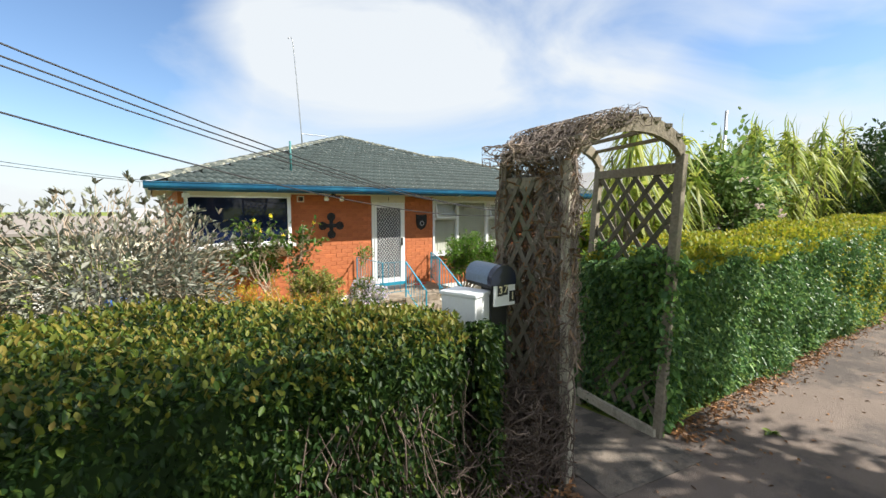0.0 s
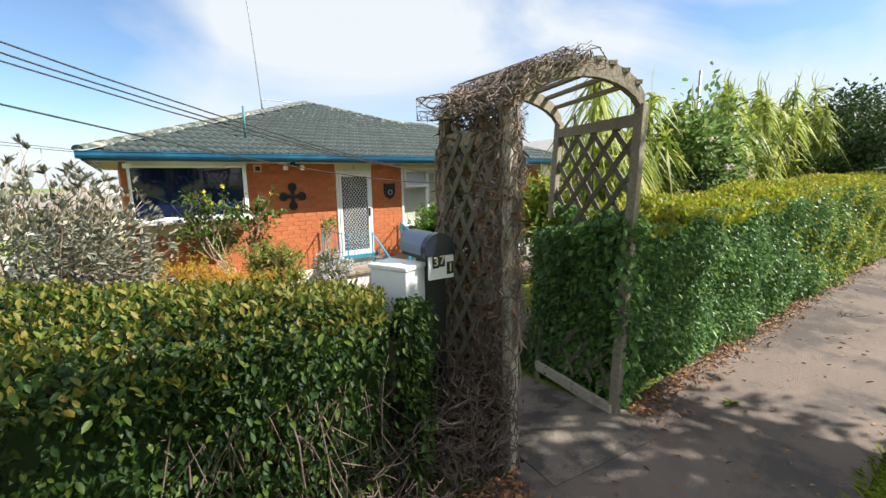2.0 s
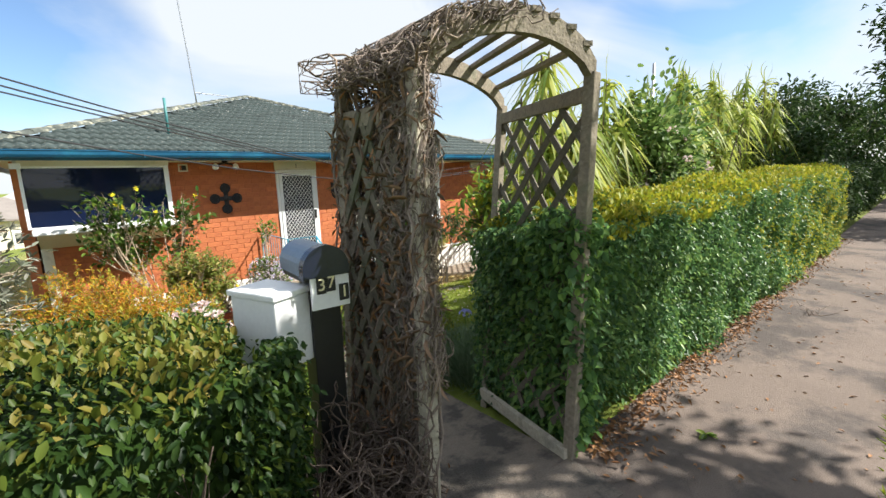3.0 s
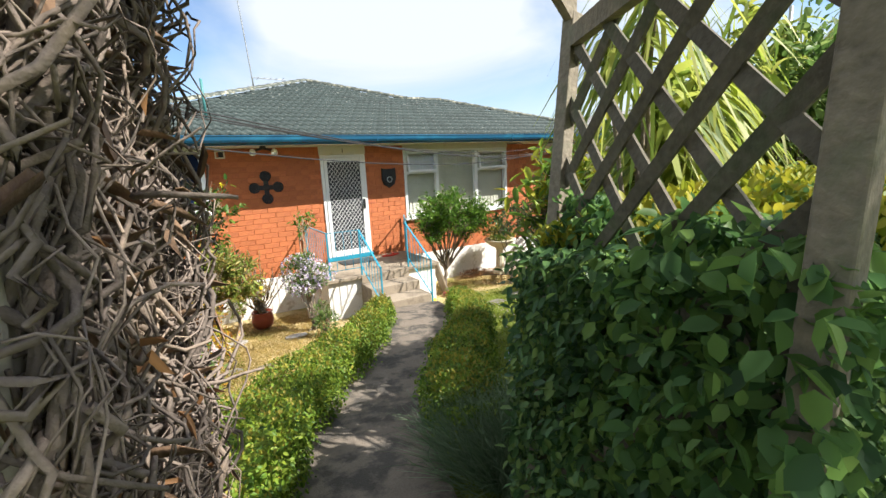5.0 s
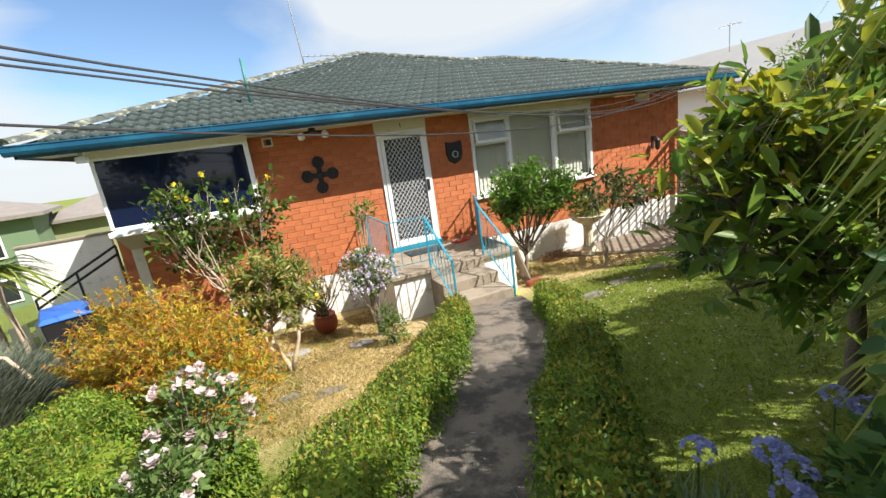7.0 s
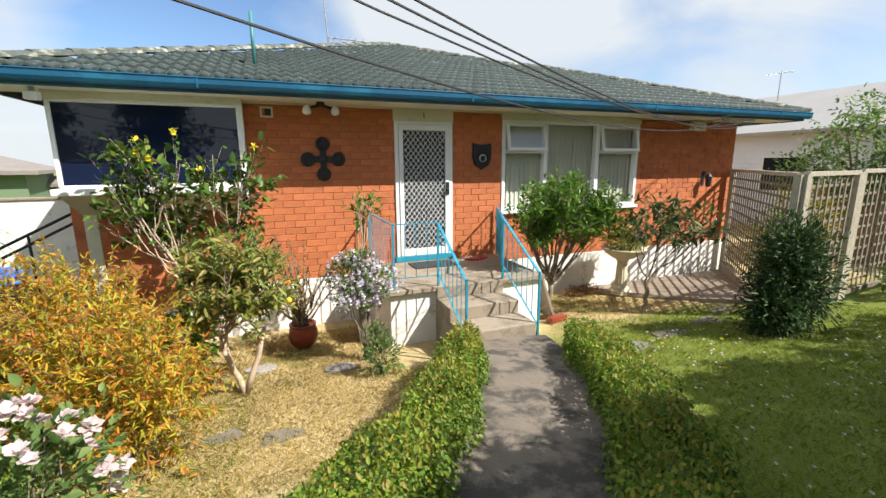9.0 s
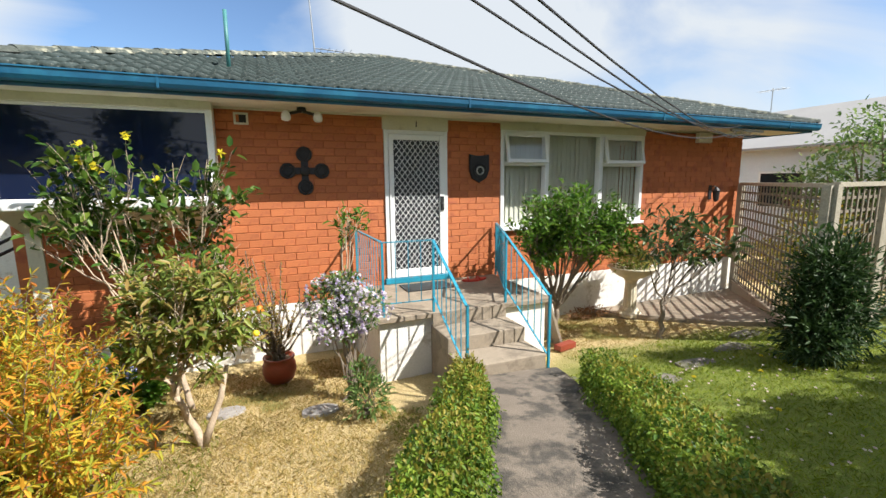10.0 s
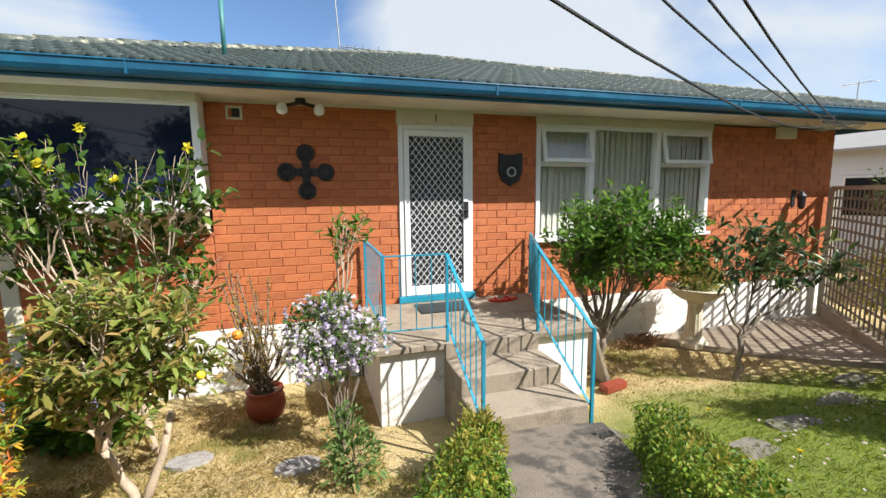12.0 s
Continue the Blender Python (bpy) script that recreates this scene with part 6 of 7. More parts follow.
urn()
for at, lab in (((8.3, 9.3), "low dry plants along the foundation"),):
    t, b = shrub("ground_plant", lab, "plant", at, [(at[0], at[1], gz(*at) + 0.08, 0.45, 0.14, 0.07)], 520, 0.05, 0.016, M_DRYLEAF, M_BARK, 6, 0.004)
for at in ((1.35, 9.0), (2.1, 8.75)):
    t, b = shrub("hydrangea", "low hydrangea with a blue bloom below the bay", "plant", at, [(at[0], at[1], gz(*at) + 0.25, 0.40, 0.30, 0.26)], 650, 0.11, 0.07, L_CITRUS, M_BARK, 14, 0.006, group="hydrangeas")
    C = np.array([[0.1, -0.2, 0.42], [-0.15, -0.15, 0.46]])
    Q = np.repeat(C, 40, 0) + rand_dirs(80) * 0.055
    part("bloom", flowers_mesh("bloom", Q, Q - np.repeat(C, 40, 0), 0.035), F_BLUE, t, "blue mophead bloom")

# agapanthus
for i, (x, y, z) in enumerate(((5.05, 3.11, 0.13), (4.36, 3.22, 0.10), (4.54, 3.06, 0.13), (4.48, 2.95, 0.15), (4.38, 2.90, 0.13), (5.12, 3.02, 0.10))):
    base = (x, y, gz(x, y))
    t = thing("agapanthus", "agapanthus with strap leaves and a blue flower head", "flower", base, "agapanthus clump")
    k = 16
    part("leaves", straps_mesh("leaves", rng.normal(size=(k, 3)) * [0.03, 0.03, 0], rand_dirs(k) * [1, 1, 0.1] + [0, 0, 0.9], 0.24 + 0.10 * rng.random(k), 0.022, 0.6), L_SHRUB, t)
    h = z - base[2]
    part("stalk", Geo().tube([(0, 0, 0), (0.01, 0, h * 0.6), (0.02, 0.01, h)], 0.005, 6), L_SHRUB, t)
    d = rand_dirs(26)
    d[:, 2] = np.abs(d[:, 2]) * 0.8 - 0.15
    part("flower_head", flowers_mesh("flower_head", np.array([0.02, 0.01, h]) + d * 0.055, d, 0.042), F_BLUE, t, "blue trumpet florets")

# tall strap-leaved plants behind the long hedge
for i in range(17):
    x, y = 6.15 + i * 0.55 + rng.random() * 0.2, 2.95 + 0.6 * rng.random()
    if i == 15:
        x, y = 4.66, 2.52
    if i == 16:
        x, y = 5.0, 2.60
    base = (x, y, gz(x, y))
    t = thing("strap_plant", "tall clump of drooping yellow-green strap leaves", "plant", base, "strap-leaved plants behind the hedge")
    H = 2.5 + 0.5 * rng.random() + 0.075 * (i % 16) if i < 15 else (2.75, 2.3)[i - 15]
    m = 8 if i != 15 else 4
    wide = 1.0 if i != 15 else 0.35
    C, R = limbs((0, 0, -0.03), np.column_stack([rng.normal(size=m) * 0.24 * wide, rng.normal(size=m) * 0.16 * wide, H * (0.55 + 0.45 * rng.random(m) if i != 15 else 0.82 + 0.18 * rng.random(m))]), 0.020, 0.010, 0.02, 7, 0.9)
    tubes_part("cane", t, C, R, M_BARK, 6)
    for nm, k, droop, lift in (("hanging_leaf", 300, 1.9, 0.35), ("upright_leaf", 150, 0.7, 0.9)):
        if i == 15:
            k = k // 4
        Q, d = along(C, k)
        j = k * 3 // 5 if i != 15 else k
        Q[:j] = C[rng.integers(0, m, j), -1] - np.column_stack([np.zeros(j), np.zeros(j), rng.random(j) * 0.30])
        if i == 15:
            droop, lift = 2.4, 0.1
        tagged(part(nm, straps_mesh(nm, Q, rand_dirs(k) * [0.75, 0.75, 0.4] + [0, 0, lift], (0.16 + 0.22 * rng.random(k)) * (1 if i != 15 else 0.9), 0.046 if i != 15 else 0.026, droop), L_REED, t), kind="stuff")
    sp = 13 if i != 15 else 3
    tagged(part("spire", straps_mesh("spire", C[rng.integers(0, m, sp), -1], rand_dirs(sp) * 0.15 + [0, 0, 1.0], 0.30 + 0.40 * rng.random(sp), 0.022, 0.25), L_REED, t), kind="stuff")
for i, (x, y, h) in enumerate(((7.55, 2.8, 2.6), (8.2, 2.8, 2.45))):
    t, b = shrub("flowering_shrub", "tall leafy shrub with white flower clusters behind the hedge", "shrub", (x, y), [(x, y, h - 0.55, 0.5, 0.4, 0.55), (x + 0.2, y, h - 1.1, 0.55, 0.4, 0.5)], 1300, 0.095, 0.06, L_SHRUB, M_BARK, 24, 0.012, 0.2, 0.75, group="flowering shrubs")
    P, d = blob_points(9, [(x, y - 0.1, h - 0.95, 0.5, 0.35, 0.5)], 0.95, 0.1)
    P = np.repeat(P, 10, 0) + rand_dirs(90) * 0.05
    tagged(part("bloom", flowers_mesh("bloom", P - np.array(b), rand_dirs(90) + [0, -0.6, 0.4], 0.06), F_WHITE, t, "white flower clusters"), kind="stuff")

# dark bush behind the arch's lattice
t, b = shrub("creeper_bush", "dense dark green broad-leaved bush beside the arch", "shrub", (4.55, 2.5), [(4.5, 2.45, 0.20, 0.30, 0.26, 0.5), (4.75, 2.6, 0.0, 0.4, 0.3, 0.42), (3.95, 2.30, 0.45, 0.20, 0.16, 0.42)], 5200, 0.06, 0.04, L_DARK, M_BARK, 16, 0.010, 0.3)


# ---- wheelie bin, cabbage tree, side yard ----
def wheelie_bin():
    x, y = 0.05, 9.9
    t = thing("wheelie_bin", "black wheelie bin with a blue lid beside the house", "bin", (x, y, gz(x, y)), rz=20)
    g = Geo()
    g.add([(-0.23, -0.26, 0.04), (0.23, -0.26, 0.04), (0.23, 0.26, 0.04), (-0.23, 0.26, 0.04), (-0.29, -0.33, 0.95), (0.29, -0.33, 0.95), (0.29, 0.36, 0.95), (-0.29, 0.36, 0.95)], [(3, 2, 1, 0), (4, 5, 6, 7), (0, 1, 5, 4), (1, 2, 6, 5), (2, 3, 7, 6), (3, 0, 4, 7)])
    part("body", g, M_BLACK, t, bevel=0.02)
    part("lid", Geo().add([(-0.31, -0.36, 0.955), (0.31, -0.36, 0.955), (0.31, 0.38, 0.955), (-0.31, 0.38, 0.955), (-0.27, -0.30, 1.03), (0.27, -0.30, 1.03), (0.27, 0.34, 1.06), (-0.27, 0.34, 1.06)], [(3, 2, 1, 0), (4, 5, 6, 7), (0, 1, 5, 4), (1, 2, 6, 5), (2, 3, 7, 6), (3, 0, 4, 7)]), M_BLUE, t, "bright blue lid", 0.015)
    for s in (-0.25, 0.25):
        w = Geo().lathe([(0.10, -0.025), (0.11, 0.0), (0.10, 0.025)], sides=16)
        w.v = [(s + q[2], 0.27 + q[0], 0.10 + q[1]) for q in w.v]
        part("wheel", w, M_BLACK, t)


wheelie_bin()


def cabbage_tree(x, y, h, n=70):
    base = (x, y, gz(x, y))
    t = thing("cabbage_tree", "thin-trunked cabbage tree with drooping sword leaves", "tree", base)
    part("trunk", Geo().tube([(0, 0, -0.05), (0.05, 0, h * 0.4), (-0.02, 0.02, h * 0.75), (0.03, 0, h)], [0.05, 0.04, 0.035, 0.03], 8), M_PALEBARK, t, smooth=True)
    part("leaves", straps_mesh("leaves", np.zeros((n, 3)) + [0.03, 0, h] + rng.normal(size=(n, 3)) * 0.03, rand_dirs(n) * [1, 1, 0.6] + [0, 0, 0.45], 0.55 + 0.25 * rng.random(n), 0.04, 0.9), L_REED, t)


cabbage_tree(-0.55, 9.9, 1.75)
cabbage_tree(-1.1, 10.6, 1.6, 50)
t = thing("bent_branch", "pale bare curved branch standing by the lawn", "branch", (-0.05, 8.9, gz(-0.05, 8.9)))
part("stem", Geo().tube([(0, 0, 0), (-0.05, 0, 0.4), (-0.25, 0.05, 0.75), (-0.75, 0.1, 0.95), (-1.3, 0.1, 1.0)], [0.03, 0.028, 0.024, 0.018, 0.012], 8), M_PALEBARK, t, smooth=True)
fence_base = (-3.2, 11.6, gz(-3.2, 11.6))
t = thing("picket_fence", "white low fence along the side yard", "fence", fence_base)
for i in range(26):
    x = -2.2 + i * 0.18
    z = gz(x - 3.2, 11.6) - fence_base[2]
    part("picket", Geo().box(x, -0.01, z, x + 0.09, 0.01, z + 0.55), M_CREAM, t)
part("rail", Geo().beam((-2.3, 0.02, gz(-5.5, 11.6) - fence_base[2] + 0.4), (2.5, 0.02, gz(-0.7, 11.6) - fence_base[2] + 0.4), 0.03, 0.07), M_CREAM, t)


def side_yard():
    b = (-1.25, 14.0, gz(-1.25, 14.0))
    t = thing("yard_wall", "white-painted block wall at the back of the side yard", "wall", b)
    top = 0.42 - b[2]
    part("wall_face", Geo().box(-0.75, 0.0, -0.4, 0.95, 0.15, top), M_FOUND, t, bevel=0.01)
    part("coping", Geo().box(-0.78, -0.03, top + 0.002, 0.98, 0.18, top + 0.05), M_CONC, t, bevel=0.008)
    b = (-0.30, 11.5, gz(-0.30, 11.5))
    t = thing("pipe_handrail", "dark steel pipe handrail beside the side steps", "railing", b)
    a, c = Vector((-0.60, 0, -0.29 - b[2])), Vector((0.74, 0, 0.40 - b[2]))
    for drop in (0.0, 0.15):
        part("rail", Geo().tube([a - Vector((0, 0, drop)), c - Vector((0, 0, drop))], 0.022, 8), M_IRON, t, smooth=True)
    for p in (a, a.lerp(c, 0.5), c):
        part("post", Geo().tube([(p.x, p.y, 0.0), (p.x, p.y, p.z)], 0.02, 8), M_IRON, t, smooth=True)


side_yard()


# ---- lattice fence by the house ----
def lattice_panel(t, b, p, q, z0, z1, slat, pitch=0.155):
    p, q = Vector((*p, 0)) - Vector((b[0], b[1], 0)), Vector((*q, 0)) - Vector((b[0], b[1], 0))
    ln = (q - p).length
    d = (q - p).normalized()
    nrm = Vector((-d.y, d.x, 0))
    zz0, zz1 = z0 - b[2], z1 - b[2]
    n = int(ln / pitch)
    for i in range(1, n):
        c = p + d * (ln * i / n)
        part("upright_slat", Geo().beam(c + Vector((0, 0, zz0)), c + Vector((0, 0, zz1)), 0.036, 0.012, tuple(nrm)), slat, t)
    m = int((z1 - z0) / pitch)
    for i in range(1, m):
        z = zz0 + (zz1 - zz0) * i / m
        part("cross_slat", Geo().beam(p + nrm * 0.014 + Vector((0, 0, z)), q + nrm * 0.014 + Vector((0, 0, z)), 0.012, 0.036), slat, t)
    part("cap_rail", Geo().beam(p + Vector((0, 0, zz1)), q + Vector((0, 0, zz1)), 0.075, 0.055), M_WOODW, t)
    part("bottom_rail", Geo().beam(p + Vector((0, 0, zz0)), q + Vector((0, 0, zz0)), 0.05, 0.07), M_WOOD, t)
    for c in (p, q):
        part("post", Geo().beam(c + Vector((0, 0, -0.2)), c + Vector((0, 0, zz1)), 0.09, 0.09, (0, 1, 0)), M_WOODW, t)


for p, q, z0, z1 in (((12.16, 9.50), (9.50, 6.78), -1.00, 0.92), ((9.56, 6.74), (11.0, 6.90), -0.85, 0.93), ((11.1, 6.91), (13.2, 7.12), -0.85, 0.95)):
    b = (p[0], p[1], gz(*p))
    t = thing("lattice_fence", "weathered square-lattice timber fence panel on posts", "fence", b, "lattice fence panels")
    lattice_panel(t, b, p, q, z0, z1, M_WOOD)
t = thing("retaining_edge", "low concrete edging under the lattice fence", "kerb", (10.8, 8.1, -1.12))
part("edging", Geo().beam((1.3, 1.33, 0.02), (-1.2, -1.25, 0.10), 0.14, 0.22), M_CONC, t, bevel=0.01)
t, b = shrub("golden_bush", "golden-leaved bush behind the lattice fence", "shrub", (12.4, 8.3), [(12.4, 8.3, 0.0, 0.6, 0.6, 0.6), (12.0, 8.5, -0.5, 0.6, 0.5, 0.5)], 2400, 0.07, 0.03, leaf_mat("golden_foliage", [(0.45, 0.30, 0.03), (0.30, 0.28, 0.03), (0.16, 0.18, 0.02)], 0.4), M_BARK, 18, 0.01)
t, b = shrub("geranium", "leafy plant with red flowers at the fence foot", "plant", (11.9, 6.45), [(11.9, 6.45, -0.62, 0.5, 0.3, 0.26)], 700, 0.08, 0.05, L_SHRUB, M_BARK, 10, 0.005)
P = np.array([[11.6, 6.3, -0.32], [12.05, 6.3, -0.36]])
P = np.repeat(P, 16, 0) + rand_dirs(32) * 0.045
part("bloom", flowers_mesh("bloom", P - np.array(b), rand_dirs(32), 0.045), M_RED, t, "red flower heads")
t = thing("board_fence", "dark vertical-board boundary fence", "fence", (15.6, 7.5, gz(15.6, 7.5)))
for i in range(34):
    y = -4.6 + i * 0.205
    part("board", Geo().box(-0.012, y, -0.3, 0.012, y + 0.195, 1.55 + 0.01 * math.sin(i * 2.3)), M_WOOD, t)
part("fence_rail", Geo().box(0.012, -4.6, 1.2, 0.06, 2.4, 1.28), M_WOOD, t)


# ---- neighbours ----
def neighbour_house():
    b = (23.0, 14.0, -1.3)
    t = thing("neighbour_house", "pale weatherboard neighbouring house with light grey roof", "house", b)
    y0, y1 = -9.0, 9.0
    g = Geo()
    g.box(-3.0, y0, 0, -2.85, y1, 3.55).box(-3.0, y0, 0, 3, y0 + 0.15, 3.55).box(-3, y1 - 0.15, 0, 3, y1, 3.55).box(2.85, y0, 0, 3, y1, 3.55)
    g.add([(-3, y0, 3.55), (3, y0, 3.55), (0, y0, 4.95), (-3, y0 + 0.15, 3.55), (3, y0 + 0.15, 3.55), (0, y0 + 0.15, 4.95)], [(0, 1, 2), (5, 4, 3), (0, 2, 5, 3), (1, 4, 5, 2)])
    wall = part("wall", g, M_NWALL, t)
    for i in range(22):
        z = 0.15 + i * 0.155
        part("weatherboard", Geo().add([(-3.03, y0, z), (-3.03, y1, z), (-3.004, y1, z + 0.15), (-3.004, y0, z + 0.15), (-3.002, y0, z), (-3.002, y1, z)], [(0, 3, 2, 1), (0, 1, 5, 4)]), M_NWALL, wall)
    part("roof", Geo().add([(-3.6, y0 - 0.4, 3.40), (-3.6, y1 + 0.4, 3.40), (0, y1 + 0.4, 5.05), (0, y0 - 0.4, 5.05), (3.6, y1 + 0.4, 3.40), (3.6, y0 - 0.4, 3.40), (-3.6, y0 - 0.4, 3.32), (-3.6, y1 + 0.4, 3.32), (3.6, y1 + 0.4, 3.32), (3.6, y0 - 0.4, 3.32), (0, y0 - 0.4, 4.95), (0, y1 + 0.4, 4.95)],
         [(0, 3, 2, 1), (3, 5, 4, 2), (6, 7, 11, 10), (10, 11, 8, 9), (0, 1, 7, 6), (4, 5, 9, 8), (0, 6, 10, 3), (3, 10, 9, 5), (1, 2, 11, 7), (2, 4, 8, 11)]), M_NROOF, t, "light grey sheet roof")
    for y in (-5.5, -1.5, 3.0):
        w = part("window", Geo().box(-3.07, y, 1.3, -3.035, y + 1.5, 2.6), M_WHITE, t, bevel=0.006)
        part("pane", Geo().box(-3.078, y + 0.08, 1.38, -3.07, y + 1.42, 2.52), M_DARKWIN, w)
    a = part("roof_aerial", Geo().tube([(-0.6, 1.3, 4.7), (-0.6, 1.3, 5.9)], 0.02, 6), M_STEEL, t)
    g = Geo().tube([(-0.6, 0.8, 5.8), (-0.6, 1.8, 5.85)], 0.012, 6)
    for i in range(6):
        y = 0.85 + i * 0.18
        g.tube([(-0.85, y, 5.82), (-0.35, y, 5.82)], 0.008, 5)
    part("aerial_arms", g, M_STEEL, a)


def far_house(x, y, w, d, h, rh, wall_m, roof_m, rz, label, group, wins=2):
    b = (x, y, gz(x, y) - 0.4)
    t = thing("far_house", label, "house", b, group, rz=rz)
    part("wall", Geo().box(-w / 2, -d / 2, 0, w / 2, d / 2, h), wall_m, t)
    o = 0.45
    part("roof", Geo().add([(-w / 2 - o, -d / 2 - o, h), (w / 2 + o, -d / 2 - o, h), (w / 2 + o, d / 2 + o, h), (-w / 2 - o, d / 2 + o, h), (-w / 2 + d / 3, 0, h + rh), (w / 2 - d / 3, 0, h + rh), (-w / 2 - o, -d / 2 - o, h - 0.15), (w / 2 + o, -d / 2 - o, h - 0.15), (w / 2 + o, d / 2 + o, h - 0.15), (-w / 2 - o, d / 2 + o, h - 0.15)],
         [(0, 1, 5, 4), (1, 2, 5), (2, 3, 4, 5), (3, 0, 4), (0, 6, 7, 1), (1, 7, 8, 2), (2, 8, 9, 3), (3, 9, 6, 0), (9, 8, 7, 6)]), roof_m, t)
    for fz in ((0.35, 0.75) if h > 4 else (0.55,)):
        for i in range(wins):
            cx = -w / 2 + w * (i + 0.5) / wins
            win_ = part("window", Geo().box(cx - 0.55, -d / 2 - 0.05, h * fz - 0.5, cx + 0.55, -d / 2 - 0.004, h * fz + 0.5), M_WHITE, t)
            part("pane", Geo().box(cx - 0.48, -d / 2 - 0.06, h * fz - 0.43, cx - 0.03, -d / 2 - 0.051, h * fz + 0.43).box(cx + 0.03, -d / 2 - 0.06, h * fz - 0.43, cx + 0.48, -d / 2 - 0.051, h * fz + 0.43), M_DARKWIN, win_)
    for cx in (-w / 2 - 0.06, w * 0.18):
        part("downpipe", Geo().box(cx, -d / 2 - 0.09, 0, cx + 0.09, -d / 2 - 0.005, h - 0.15), M_WHITE, t)


neighbour_house()
far_house(-9.8, 27.6, 6.5, 7.0, 4.55, 0.95, M_GREENW, M_BROWNROOF, 14, "green rendered two-storey house with weathered brown roof", "houses down the slope", 2)
far_house(-5.2, 33.0, 5.0, 6.0, 3.7, 1.0, M_YGREENW, M_BROWNROOF, 8, "lime-green two-storey house with grey-brown roof", "houses down the slope", 2)
far_house(-16.0, 20.0, 7.0, 7.0, 4.3, 1.3, M_CREAM, M_BROWNROOF, 20, "cream house with brown roof down the slope", "houses down the slope", 2)
for i, (x, y) in enumerate(((-14, 46), (-4, 50), (6, 58), (-26, 44), (-40, 60), (-18, 70), (0, 80), (-60, 90))):
    far_house(x, y, 9, 7, 3.4, 1.6, M_CREAM if i % 2 else M_NWALL, M_BROWNROOF if i % 3 else M_NROOF, (i * 37) % 50 - 25, "distant pale suburban house with hip roof", "distant houses", 2)


def big_tree(x, y, h, r, n, leaf=0.13, label="broad dark green street tree", trunk_r=0.14, low=0.35, mat_=None, lean=(0, 0), extra=None, group="trees"):
    base = (x, y, gz(x, y))
    t = thing("tree", label, "tree", base, group)
    c = np.array([lean[0], lean[1], h * (1 + low) / 2])
    rz = h * (1 - low) / 2
    m = 26
    tips = scatter(c, (r * 0.9, r * 0.9, rz * 0.9), m)
    if extra:
        tips = np.concatenate([tips, np.array(extra) - np.array(base)])
    fk = np.array([lean[0] * 0.3, lean[1] * 0.3, h * low * 0.75])
    part("trunk", Geo().tube([(0, 0, -0.1), tuple(fk * 0.5 + [0.04, 0.02, 0]), tuple(fk)], [trunk_r * 1.2, trunk_r, trunk_r * 0.85], 10), M_BARK, t, smooth=True)
    P, R = limbs(fk, tips, trunk_r * 0.5, 0.015, 0.08, 8, 0.4)
    tubes_part("limb", t, P, R, M_BARK, 6)
    blobs = [(*p, r * (0.28 + 0.16 * rng.random()), r * (0.28 + 0.16 * rng.random()), r * (0.2 + 0.12 * rng.random())) for p in tips]
    Q, d = blob_points(n, blobs, 0.2, 0.4)
    L = leaf * (0.6 + 0.8 * rng.random(n))
    part("crown", leaves_mesh("crown", Q, d + rand_dirs(n) * 0.9, L, L * 0.5), mat_ or L_TREE, t)


# two unseen trees, added so their crowns shade the footpath, arch and hedge
big_tree(5.95, -1.75, 5.6, 1.5, 3500, 0.13, low=0.6, group="street trees")
big_tree(2.55, -1.45, 5.4, 1.2, 1500, 0.13, low=0.58, group="street trees")
big_tree(18.5, -1.0, 7.0, 3.0, 12000, 0.16, low=0.35, group="street trees")
big_tree(27, -1.5, 8.0, 3.4, 9000, 0.22, low=0.3, group="street trees")
big_tree(21, 4.2, 4.6, 2.4, 9000, 0.16, low=0.15, label="broad dark green garden tree by the footpath", group="garden trees")
big_tree(15.0, 3.4, 3.3, 1.6, 8000, 0.12, low=0.15, label="dense dark green garden shrub tree by the footpath", group="garden trees")
big_tree(30, 4.5, 6.0, 3.0, 8000, 0.22, low=0.15, label="dark green garden tree by the footpath", group="garden trees")
big_tree(16.6, 9.2, 3.9, 1.7, 7500, 0.11, low=0.15, label="leafy grey-green tree behind the lattice fence", mat_=L_SHRUB, group="garden trees")
big_tree(18.4, 8.2, 3.6, 1.5, 6000, 0.11, low=0.15, label="leafy grey-green tree behind the lattice fence", mat_=L_SHRUB, group="garden trees")
for x, y, h in ((-9, -15, 5.2), (-3, -17, 6.0), (4, -16, 4.8), (-14, -17, 5.8), (-20, -16, 5.2)):
    big_tree(x, y, h, h * 0.42, 3500, 0.32, low=0.25, label="dark leafy tree across the street", group="trees across the street")
for x, y, h in ((-22, 34, 5), (-12, 38, 4.5), (-30, 52, 6), (8, 44, 5), (-46, 70, 7), (-8, 62, 5), (36, 1.0, 6.5), (46, 5.5, 7)):
    big_tree(x, y, h, h * 0.4, 1800, 0.4, low=0.2, label="distant dark green suburban tree", group="distant trees")
hedge("garden_hedge", "dark unclipped hedge along the far footpath", [(14.2, 2.3, 0.6, 1.3), (20, 2.4, 0.8, 1.6), (27, 2.5, 0.8, 1.5), (36, 2.4, 0.9, 1.8)], 16000, 0.10, 0.5, 1.3, L_TREE, lump=0.2)
t = thing("utility_pole", "weathered timber utility pole behind the hedge", "pole", (13.6, 5.4, gz(13.6, 5.4)))
part("shaft", Geo().tube([(0, 0, -0.2), (0, 0, 4.9)], [0.05, 0.035], 10), M_STEEL, t, smooth=True)


